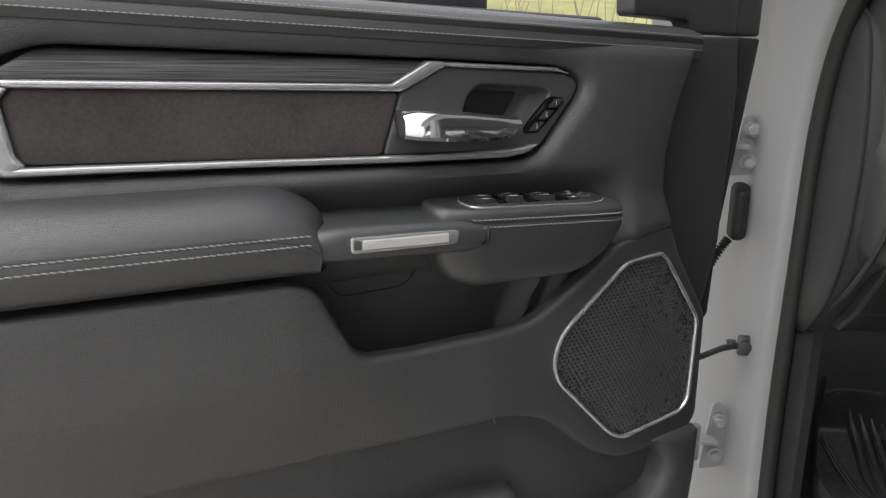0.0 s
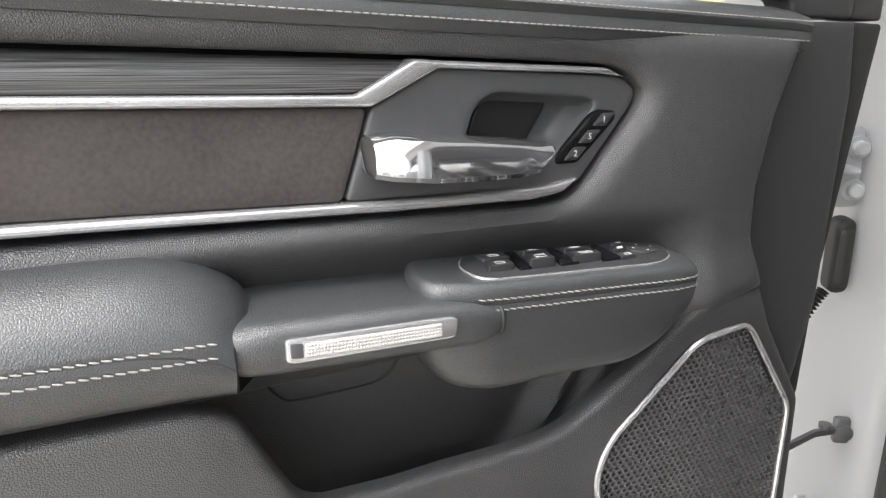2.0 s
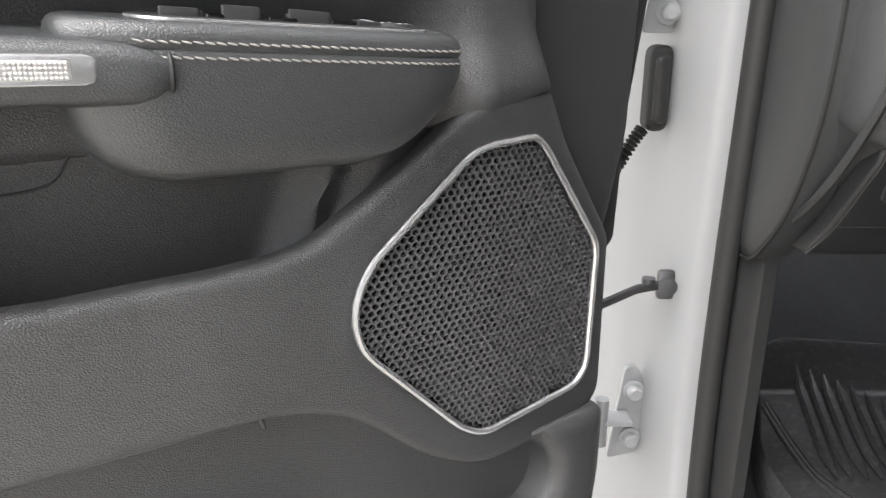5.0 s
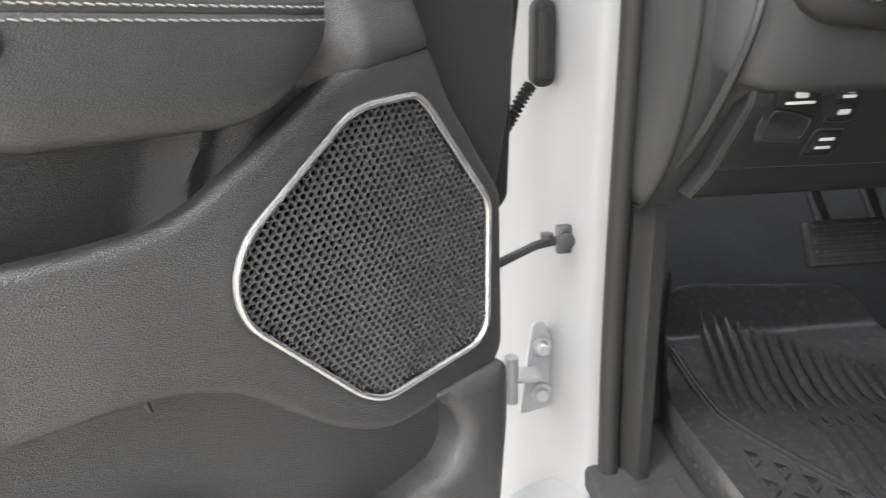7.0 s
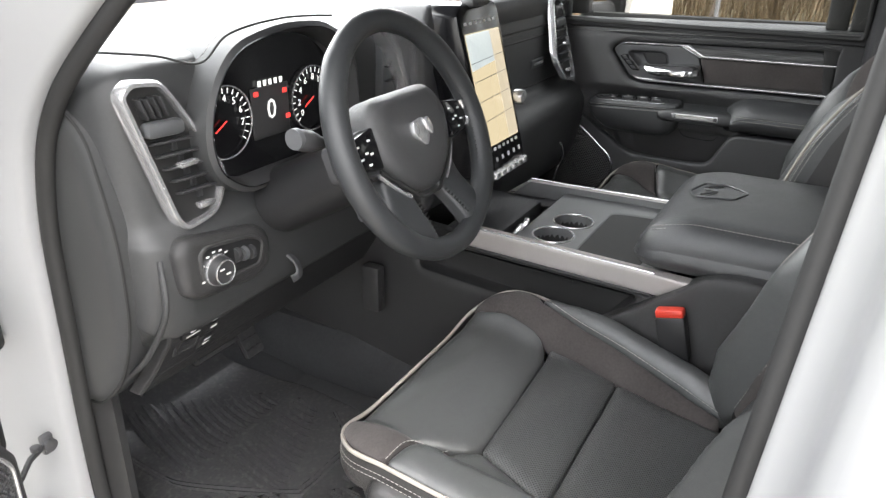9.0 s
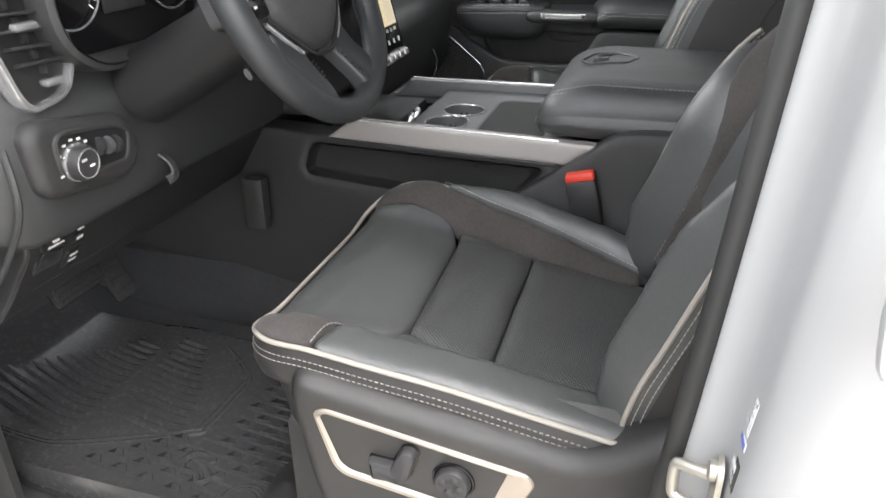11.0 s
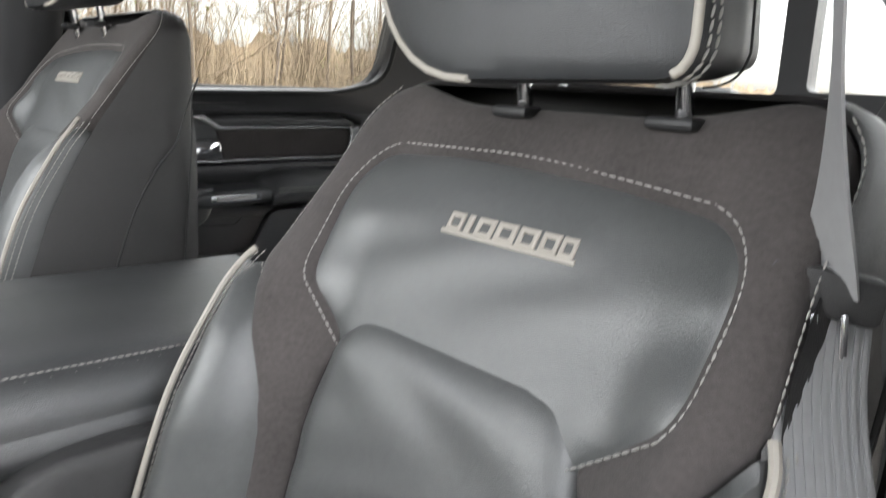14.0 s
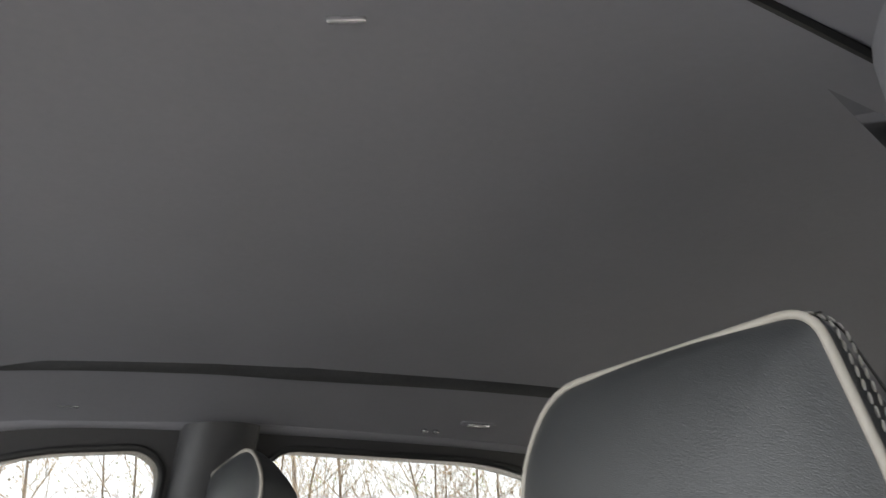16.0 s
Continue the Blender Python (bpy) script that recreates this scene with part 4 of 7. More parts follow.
    low = rounded([(-0.9, 1.143), (-0.55, 1.140, 0.03), (-0.525, 1.130, 0.03), (-0.482, 1.050, 0.015), (-0.465, 1.039, 0.02), (-0.40, 1.035), (-0.30, 1.036), (-0.233, 1.040, 0.03), (-0.137, 1.098, 0.02), (-0.080, 1.139, 0.03), (-0.03, 1.145), (0.012, 1.148, 0.006), (0.035, 1.10),
                   (0.104, 1.0, 0.01), (0.106, 0.82, 0.03), (0.07, 0.80, 0.05), (-0.06, 0.795, 0.05), (-0.117, 0.822, 0.04), (-0.2, 0.895, 0.05), (-0.26, 0.915, 0.05), (-0.40, 0.917), (-0.72, 0.925), (-0.9, 0.93)], 0.01)
    lowdepth = lambda P: 0.018 + 0.010 * np.clip((P[:, 0] + 0.05) / 0.15, 0, 1) - 0.014 * np.clip((P[:, 1] - 0.93) / 0.1, 0, 1) * np.clip((-0.35 - P[:, 0]) / 0.2, 0, 1) - 0.006 * np.clip((-0.1 - P[:, 0]) / 0.2, 0, 1)
    add("lower_pad", pillow(low, 0.0055, 0.010, 0.007, door_plane(lambda P: lowdepth(P) - 0.010), lambda P: np.where((P[:, 1] > 1.0) & (P[:, 0] > -0.60) & (P[:, 0] < -0.02), 0.010, 0.05), holes=[inset(grille_o, 0.004)]), VINYL, label="black grained lower panel")
    ring = np.column_stack([inset(grille_o, 0.002)[:, 0], np.zeros(len(grille_o)), inset(grille_o, 0.002)[:, 1]])
    depth_at = lambda q: -0.004 + 0.012 * np.clip((q[:, 0] + 0.05) / 0.15, 0, 1) - 0.005 * np.clip((-0.1 - q[:, 0]) / 0.2, 0, 1)
    ring[:, 1] = depth_at(ring)
    add("speaker_rim", tube(ring, 0.0032, 8, True), SATCHR, label="satin chrome loudspeaker rim")
    g = hex_grille(inset(grille_o, 0.006), 0.0078, 0.0, 0.003, 0.30)
    g[0][:, 1] += depth_at(g[0]) + 0.004
    add("speaker_grille", g, GRILLE, label="black hexagon mesh loudspeaker grille", sharp=60)
    # near-black sheet stands in for the unlit hollow behind the mesh
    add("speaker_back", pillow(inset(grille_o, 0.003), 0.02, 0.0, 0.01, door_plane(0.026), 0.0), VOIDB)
    # bottle pocket
    add("bottle_wall", pillow(rounded([(-0.9, 0.6), (0.09, 0.6), (0.1, 0.84), (-0.2, 0.95), (-0.9, 0.96)], 0.02), 0.015, 0.004, 0.02, door_plane(0.04), 0.0), VINYL)
    col = rounded([(-0.005, 0.812), (0.028, 0.782, 0.02), (0.036, 0.745, 0.02), (0.02, 0.715, 0.03), (-0.04, 0.700), (-0.23, 0.715, 0.02), (-0.24, 0.795, 0.015), (-0.33, 0.803), (-0.9, 0.80), (-0.9, 0.56), (0.085, 0.56), (0.104, 0.74), (0.104, 0.815)], 0.015)
    add("bottle_pocket", pillow(col, 0.008, 0.018, 0.025, door_plane(0.008), 0.04), VINYL, label="moulded bottle pocket")
    add("cap_mark", join(*[tube(curve([(-0.251 + 0.02 * math.cos(a), 0.0365, 0.893 + 0.02 * math.sin(a)) for a in np.linspace(0, 2 * math.pi, 13)[:-1]], 30, True), 0.0008, 5, True),
                           tube([(-0.262, 0.0365, 0.898), (-0.258, 0.0365, 0.884)], 0.0022, 5), tube(curve([(-0.245 + 0.008 * math.cos(a), 0.0365, 0.895 + 0.008 * math.sin(a)) for a in np.linspace(0, 2 * math.pi, 9)[:-1]], 20, True), 0.0008, 5, True)]),
        VINYL)


driver_door = thing("driver_door", "open black padded truck door with chrome handle and loudspeaker", "car door", pose(0.353, 1.007, 0, 0, 0, 34))
build_door(driver_door, 1)
passenger_door = thing("passenger_door", "closed black padded truck door beside the far seat", "car door", pose(2.22, 0.97, 0, 0, 0, -90))
build_door(passenger_door, -1)


# ---- front seats: local x across, y forwards, z up from the ground ----
def smooth(v):
    v = np.clip(v, 0, 1)
    return v * v * (3 - 2 * v)


def cushion_z(x, y):
    mid = np.interp(y, [0.1, 0.2, 0.41, 0.54, 0.645, 0.695, 0.735], [0.945, 0.945, 0.955, 0.962, 0.985, 0.985, 0.965])
    amp = np.interp(y, [0.2, 0.3, 0.45, 0.56, 0.62, 0.68, 0.735], [0.02, 0.03, 0.048, 0.05, 0.045, 0.032, 0.014])
    inner = np.interp(y, [0.2, 0.3, 0.5, 0.6, 0.66], [0.004, 0.02, 0.022, 0.012, 0.0]) * (smooth((x - 0.15) / 0.05) - 1.5 * smooth((x - 0.212) / 0.04))
    return mid + amp * smooth((np.abs(x) - 0.142) / 0.06) + inner


def back_y(x, z):
    mid = np.interp(z, [0.9, 0.985, 1.12, 1.266, 1.377, 1.46, 1.55], [0.235, 0.208, 0.155, 0.105, 0.052, 0.0, -0.055])
    amp = np.interp(z, [0.95, 1.05, 1.2, 1.3, 1.36, 1.46], [0.03, 0.06, 0.06, 0.04, 0.015, 0.0])
    return mid + amp * smooth((np.abs(x) - 0.128) / 0.082) - 0.42 * amp * smooth((-x - 0.20) / 0.05)


def wide(x, y):
    """The cushion is broader towards its inboard front corner."""
    return x + 0.05 * smooth((y - 0.22) / 0.3) * smooth((x + 0.10) / 0.35)


def widened(v):
    return np.column_stack([wide(v[:, 0], v[:, 1]), v[:, 1:]])


def on_cushion(P, h):
    return np.column_stack([wide(P[:, 0], P[:, 1]), P[:, 1] + 0.05 * h, cushion_z(P[:, 0], P[:, 1]) + h])


def narrow(x):
    """The outboard bolster stands a little closer in than the inboard one."""
    return x + 0.014 * smooth((-x - 0.17) / 0.08)


def on_back(P, h):
    return np.column_stack([narrow(P[:, 0]), back_y(P[:, 0], P[:, 1]) + 0.9 * h, P[:, 1] + 0.43 * h])


def both(outline):
    """An outline and its mirror image across the seat's middle."""
    o = np.asarray(outline, float)
    return o, (o * [-1, 1])[::-1]


def near_pts(a, b):
    """For each point of outline a the nearest point on outline b."""
    B = np.roll(b, -1, 0)
    fine = np.vstack([b + (B - b) * k for k in np.linspace(0, 1, 9)[:-1]])
    return np.array([fine[np.argmin(((fine - p) ** 2).sum(1))] for p in a])


def build_seat(seat):
    wrinkle = lambda P, d: 0.0012 * np.sin(P[:, 0] * 41 + 3 * np.sin(P[:, 1] * 37)) * np.sin(P[:, 1] * 33 + 1.3)
    # cushion
    part("cushion_front_pad", pillow(rounded([(-0.178, 0.714), (0.178, 0.714), (0.178, 0.64), (0.165, 0.545, 0.035), (-0.103, 0.533, 0.035), (-0.160, 0.63)], 0.025), 0.008, 0.012, 0.03, on_cushion, 0.02, extra=wrinkle), SEATHIDE, seat)
    part("cushion_middle_pad", pillow(rounded([(-0.099, 0.5315), (0.161, 0.5435), (0.152, 0.412), (-0.150, 0.410)], 0.008), 0.008, 0.011, 0.03, on_cushion, 0.02, extra=wrinkle), PERF, seat, "perforated leather pad")
    part("cushion_rear_pad", pillow(rounded([(-0.150, 0.408), (0.152, 0.410), (0.148, 0.17), (-0.148, 0.17)], 0.01), 0.008, 0.011, 0.03, on_cushion, 0.02, extra=wrinkle), PERF, seat, "perforated leather pad")
    for o in ([(0.181, 0.714), (0.225, 0.695, 0.03), (0.247, 0.645), (0.249, 0.602), (0.208, 0.588, 0.02), (0.186, 0.5), (0.178, 0.35), (0.168, 0.235), (0.149, 0.24), (0.1535, 0.41), (0.1635, 0.541), (0.180, 0.64)],
              [(-0.181, 0.714), (-0.225, 0.695, 0.03), (-0.247, 0.645), (-0.250, 0.604), (-0.207, 0.601, 0.01), (-0.155, 0.580), (-0.128, 0.566), (-0.162, 0.632)]):
        part("cushion_suede", pillow(rounded(o, 0.01), 0.008, 0.010, 0.02, on_cushion, 0.02), SUEDE, seat, "brown-grey suede panel")
    for o in ([(0.251, 0.597), (0.210, 0.583, 0.02), (0.189, 0.5), (0.181, 0.35), (0.171, 0.235), (0.19, 0.18), (0.252, 0.18)],
              [(-0.252, 0.600), (-0.207, 0.597, 0.01), (-0.155, 0.576), (-0.127, 0.562), (-0.101, 0.530), (-0.1515, 0.41), (-0.150, 0.235), (-0.17, 0.18), (-0.252, 0.18)]):
        part("cushion_bolster", pillow(rounded(o, 0.012), 0.008, 0.014, 0.03, on_cushion, 0.02, extra=wrinkle), SEATHIDE, seat, "raised leather side bolster")
    rim2 = rounded([(-0.252, 0.19), (-0.252, 0.6), (-0.250, 0.665, 0.06), (-0.182, 0.720, 0.05), (0.182, 0.720, 0.05), (0.250, 0.665, 0.06), (0.252, 0.6), (0.252, 0.19)], 0.02, 8)
    closed = np.vstack([rim2, rim2[:1]])
    run = np.concatenate([[0], np.cumsum(np.linalg.norm(np.diff(closed, axis=0), axis=1))])
    rim2 = np.column_stack([np.interp(np.linspace(0, run[-1], 221)[:-1], run, closed[:, k]) for k in (0, 1)])
    rimz = cushion_z(rim2[:, 0], rim2[:, 1])
    rimz = np.convolve(np.pad(rimz, 6, mode="wrap"), np.ones(13) / 13, "valid")
    side = []
    for out, dz in ((0.0, 0.004), (0.006, -0.012), (0.008, -0.036), (0.003, -0.052), (-0.014, -0.062), (-0.036, -0.14)):
        q = inset(rim2, -out)
        side.append(widened(np.column_stack([q, rimz + dz])))
    part("cushion_side", loft(side, True, False), SIDEHIDE, seat, "black side panel of the cushion")
    keep = np.flatnonzero(rim2[:, 1] > 0.215)
    path = widened(np.column_stack([inset(rim2, -0.003), rimz + 0.004]))[keep]
    path = curve(path[::2], 150)
    part("cushion_piping", tube(path, 0.0033, 8), PIPING, seat, "cream piping")
    for dz, out in ((-0.011, 0.0062), (-0.019, 0.0075)):
        line = curve(widened(np.column_stack([inset(rim2, -out), rimz + dz]))[keep][::2], 150)
        part("cushion_stitching", stitches(line, 0.0046, 0.0024, 0.0007), THREAD, seat, "cream stitching")
    for sgn in (-1, 1):
        run2 = ((0.249, 0.6), (0.222, 0.588), (0.204, 0.56), (0.1875, 0.5), (0.183, 0.42), (0.1795, 0.35), (0.175, 0.29), (0.169, 0.24)) if sgn > 0 else ((0.249, 0.601), (0.207, 0.598), (0.18, 0.588), (0.155, 0.577), (0.135, 0.567))
        line = curve(widened(np.array([(sgn * x, y, float(cushion_z(np.array([sgn * x]), np.array([y]))[0]) + 0.011) for x, y in run2])), 50)
        part("cushion_stitching", stitches(line, 0.006, 0.0018, 0.0009), THREAD, seat, "cream stitching")
    # pedestal, side cover and controls
    part("pedestal", join(rbox((0, 0.44, 0.76), (0.44, 0.46, 0.26), 0.02), rbox((-0.19, 0.42, 0.635), (0.05, 0.62, 0.03), 0.006), rbox((0.19, 0.42, 0.635), (0.05, 0.62, 0.03), 0.006)), PLASTIC, seat)
    part("front_skirt", loft([widened(np.column_stack([inset(rim2, k), np.full(len(rim2), z)])) for k, z in ((0.030, 0.995), (0.020, 0.985), (0.020, 0.94), (0.032, 0.86), (0.05, 0.80))], True, False), SIDEHIDE, seat)
    cover = rounded([(0.628, 0.96, 0.02), (0.621, 0.997, 0.015), (0.602, 1.003, 0.015), (0.52, 0.989, 0.05), (0.344, 0.969, 0.05), (0.286, 0.959, 0.03), (0.25, 0.972, 0.03), (0.19, 1.012, 0.03), (0.10, 1.06, 0.02), (0.06, 1.03), (0.06, 0.82), (0.2, 0.795), (0.598, 0.80, 0.03)], 0.02)
    for sgn in (-1, 1):
        cov = part("side_cover", pillow(cover, 0.006, 0.028, 0.022, lambda P, h, g=sgn: np.column_stack([g * (0.252 + h), P[:, 0], P[:, 1]]), 0.03), COVERP, seat, "grained black side cover")
        bez = rounded([(0.590, 0.957, 0.012), (0.575, 0.966, 0.012), (0.330, 0.930, 0.010), (0.320, 0.917, 0.010), (0.352, 0.849, 0.010), (0.374, 0.843, 0.010), (0.553, 0.869, 0.015), (0.567, 0.880, 0.015)], 0.01)
        hole = rounded([(0.581, 0.953, 0.008), (0.572, 0.9585, 0.008), (0.352, 0.9255, 0.004), (0.375, 0.860, 0.006), (0.384, 0.8565, 0.006), (0.547, 0.8795, 0.012), (0.558, 0.888, 0.012)], 0.008)
        fx = lambda P, h, g=sgn: np.column_stack([g * (0.2795 + h), P[:, 0], P[:, 1]])
        part("control_bezel", loft([fx(q, np.full(len(q), h)) for q, h in ((bez, -0.006), (bez, 0.002), (inset(bez, 0.002), 0.004), (bez * 0.35 + near_pts(bez, hole) * 0.65, 0.0045), (near_pts(bez, hole), 0.001))], True, False), CHAMP, cov, "champagne metal bezel")
        part("control_plate", pillow(hole, 0.008, 0.0, 0.005, fx, 0.004), COVERP, cov)
        if sgn < 0:
            ky, kz = 0.4155, 0.8975
            part("knob_well", tube([(-0.2805, ky + 0.0235 * math.cos(a), kz + 0.0235 * math.sin(a)) for a in np.linspace(0, 2 * math.pi, 33)[:-1]], 0.0026, 8, True), GLOSSB, cov)
            knob = part("lumbar_knob", lathe([(0.021, 0.0), (0.0215, -0.009), (0.0195, -0.0125), (0.015, -0.0135), (0.008, -0.0115), (0.0, -0.011)], (-0.279, ky, kz), "x", 32), SMOOTHP, cov, "round lumbar control")
            for a in (0.3, 1.87, 3.44, 5.01):
                part("lobe", lathe([(0.006, 0.0), (0.0052, -0.002), (0.003, -0.003), (0.0, -0.0032)], (-0.2905, ky + 0.011 * math.cos(a), kz + 0.011 * math.sin(a)), "x", 14), SMOOTHP, knob)
            slide = rounded([(0.5175, 0.9105), (0.478, 0.9085), (0.474, 0.886), (0.514, 0.8835)], 0.004)
            tip = rounded([(0.490, 0.904), (0.4745, 0.936), (0.463, 0.9365), (0.457, 0.930), (0.468, 0.892), (0.478, 0.886)], 0.005)
            part("switch_gap", join(prism(inset(slide, -0.0022), -0.001, 0.0022, 0.001, fx), prism(inset(tip, -0.0022), -0.001, 0.0025, 0.001, fx)), GLOSSB, cov)
            part("seat_switch", prism(slide, 0.0, 0.015, 0.005, fx), SMOOTHP, cov, "seat sliding switch")
            part("backrest_switch", prism(tip, 0.0, 0.017, 0.0045, fx), SMOOTHP, cov, "backrest switch")
            t = writing("airbag_mark", "AIRBAG", 0.022, Matrix.Translation((-0.2805, 0.150, 0.985)) @ Euler((radians(90), 0, radians(-90))).to_matrix().to_4x4() @ pose(0, 0, 0, 0, 0, 24), SMOOTHP, cov, 0.0006)
    part("rail_cover", rbox((-0.145, 0.50, 0.645), (0.12, 0.52, 0.075), 0.026), COVERP, seat, "black plastic seat rail cover")
    # backrest
    part("back_lower_pad", pillow(rounded([(-0.15, 0.94), (0.15, 0.94), (0.130, 1.096), (-0.130, 1.096)], 0.012), 0.008, 0.012, 0.03, on_back, 0.02, extra=wrinkle), PERFBACK, seat, "perforated leather pad")
    part("back_middle_pad", pillow(rounded([(-0.128, 1.099), (0.128, 1.099), (0.140, 1.225, 0.05), (0.116, 1.303, 0.05), (-0.116, 1.303, 0.05), (-0.140, 1.225, 0.05)], 0.01, 9), 0.007, 0.016, 0.032, on_back, 0.02, extra=wrinkle), SEATHIDE, seat)
    textpad = rounded([(-0.126, 1.262), (-0.19, 1.318, 0.02), (-0.190, 1.392, 0.03), (-0.165, 1.419, 0.02), (0, 1.434, 0.05), (0.165, 1.430, 0.02), (0.188, 1.40, 0.03), (0.181, 1.320, 0.02), (0.120, 1.265), (0.11, 1.240), (-0.11, 1.240)], 0.01)
    part("back_upper_pad", pillow(textpad, 0.008, 0.010, 0.03, on_back, 0.02, extra=wrinkle), SEATHIDE, seat)
    line = rounded([(-0.118, 1.262), (-0.193, 1.318, 0.02), (-0.193, 1.392, 0.03), (-0.165, 1.423, 0.02), (0, 1.438, 0.05), (0.165, 1.434, 0.02), (0.191, 1.40, 0.03), (0.184, 1.320, 0.02), (0.113, 1.264)], 0.005, 7)[4:-4]
    part("stitching", stitches(curve(on_back(line, np.full(len(line), 0.008)), 160), 0.0055, 0.0018, 0.0009), THREAD, seat, "cream stitching")
    half = [(0.10, 1.474, 0.03), (0.185, 1.492, 0.03), (0.226, 1.465, 0.03), (0.228, 1.40), (0.240, 1.322), (0.200, 1.27, 0.03), (0.168, 1.19, 0.03), (0.160, 1.08), (0.157, 0.985), (0.146, 0.975), (0.131, 1.1), (0.139, 1.2), (0.139, 1.24), (0.128, 1.257), (0.116, 1.305)]
    suede = rounded(half + [(-p[0], *p[1:]) for p in half[::-1]], 0.01)
    part("back_suede", pillow(suede, 0.007, 0.010, 0.02, on_back, 0.03, holes=[inset(textpad, 0.006)]), SUEDE, seat, "brown-grey suede shoulder panel and strips")
    inboard = rounded([(0.243, 1.322), (0.196, 1.285, 0.03), (0.165, 1.22, 0.03), (0.158, 1.15), (0.156, 1.08), (0.157, 0.985), (0.170, 0.955), (0.240, 0.955), (0.248, 1.06), (0.251, 1.2), (0.250, 1.305)], 0.012)
    for o in (inboard, both(rounded([(0.243, 1.322), (0.204, 1.27, 0.03), (0.172, 1.19, 0.03), (0.164, 1.08), (0.161, 0.985), (0.170, 0.955), (0.240, 0.955), (0.248, 1.06), (0.251, 1.2), (0.250, 1.305)], 0.012))[1]):
        part("back_bolster", pillow(o, 0.008, 0.026, 0.05, on_back, 0.03, extra=wrinkle), SEATHIDE, seat, "raised leather side bolster")
    for sgn in (-1, 1):
        pts = np.array([(sgn * x, z) for x, z in ((0.243, 0.965), (0.249, 1.03), (0.252, 1.1), (0.254, 1.2), (0.254, 1.28), (0.252, 1.31), (0.245, 1.326))])
        path = curve(on_back(pts, np.full(len(pts), 0.006 if sgn < 0 else 0.016)), 70)
        part("piping", tube(path, 0.0033, 8), PIPING, seat, "cream piping")
        for dy, dx in ((-0.008, 0.003), (-0.016, 0.004)):
            part("stitching", stitches(path + [sgn * dx, dy, -0.002], 0.0055, 0.0018, 0.00095), THREAD, seat, "cream stitching")
        pts = np.array([(sgn * x, z) for x, z in ((0.236, 1.318), (0.195, 1.284), (0.164, 1.22), (0.157, 1.15), (0.155, 1.08), (0.156, 0.99))][:6 if sgn > 0 else 2])
        if sgn > 0:
            part("stitching", stitches(curve(on_back(pts, np.full(len(pts), 0.006)), 60), 0.006, 0.0022, 0.0008), THREAD, seat, "cream stitching")
        pts = np.array([(sgn * x, z) for x, z in ((0.236, 1.33), (0.228, 1.40), (0.226, 1.455), (0.2, 1.485))])
        part("stitching", stitches(curve(on_back(pts, np.full(len(pts), 0.006)) + [sgn * 0.004, -0.006, 0], 40), 0.0055, 0.0018, 0.00075), THREAD, seat, "cream stitching")
    shell = rounded([(-0.245, 0.93), (-0.254, 1.1), (-0.256, 1.2), (-0.253, 1.30, 0.05), (-0.238, 1.34), (-0.230, 1.465, 0.04), (-0.19, 1.49, 0.04), (0.19, 1.49, 0.04), (0.230, 1.465, 0.04), (0.238, 1.34), (0.253, 1.30, 0.05), (0.256, 1.2), (0.254, 1.1), (0.245, 0.93)], 0.02)
    rings = []
    for out, f in ((0.0, 0.01), (0.004, 0.10), (0.004, 0.45), (0.0, 0.80), (-0.012, 0.95), (-0.05, 1.0)):
        q = inset(shell, -out)
        front = back_y(q[:, 0], q[:, 1]) * 0.7 + back_y(0 * q[:, 0], q[:, 1]) * 0.3
        rings.append(np.column_stack([narrow(q[:, 0]), front * (1 - f) - 0.098 * f, q[:, 1]]))
    part("back_shell", loft(rings, True, "end"), SIDEHIDE, seat, "black seat back cover")
    for sgn in (-1, 1):
        edge = 0.2585 if sgn > 0 else 0.2445
        for line in ([(-0.09, 1.395), (-0.05, 1.352), (-0.007, 1.295), (0.021, 1.261), (0.051, 1.208), (0.072, 1.153), (0.088, 1.10)], [(-0.066, 1.372), (-0.056, 1.302), (-0.041, 1.202), (-0.023, 1.09)]):
            part("back_seam", tube(curve([(sgn * (edge - 0.012 * max(0, (z - 1.30) / 0.1)), y, z) for y, z in line], 40), 0.0022, 6), RUBBER, seat)
    # stitched name panel: plain bars in its place
    bars = []
    for i, (x, w) in enumerate(((-0.067, 0.013), (-0.051, 0.016), (-0.031, 0.018), (-0.010, 0.019), (0.011, 0.018), (0.0275, 0.006), (0.042, 0.016))):
        q = rounded([(x - w / 2, 1.3765), (x + w / 2, 1.3765), (x + w / 2, 1.3895), (x - w / 2, 1.3895)], 0.001)
        hole = rounded([(x - w / 4, 1.3795), (x + w / 4, 1.3795), (x + w / 4, 1.3855), (x - w / 4, 1.3855)], 0.001)
        bars.append(pillow(q, 0.0018, 0.0015, 0.002, lambda P, h: on_back(P, h + 0.0103), 0.001, holes=[hole] if w > 0.01 else []))
    base = rounded([(-0.076, 1.3730), (0.054, 1.3730), (0.054, 1.3768), (-0.076, 1.3768)], 0.0008)
    bars.append(pillow(base, 0.002, 0.0012, 0.002, lambda P, h: on_back(P, h + 0.0103), 0.001))
    part("embroidery", join(*bars), PIPING, seat, "cream embroidered bars")
    # head restraint
    hr = rounded([(-0.143, 1.498, 0.025), (-0.138, 1.59), (-0.118, 1.692, 0.02), (0.130, 1.702, 0.11), (0.190, 1.625, 0.09), (0.100, 1.492, 0.12)], 0.02, 7)
    lean = lambda z: 0.072 - 0.08 * (z - 1.5)
    face = lambda P, h: np.column_stack([P[:, 0], lean(P[:, 1]) - 0.05 * (P[:, 0] / 0.3) ** 2 + h, P[:, 1]])
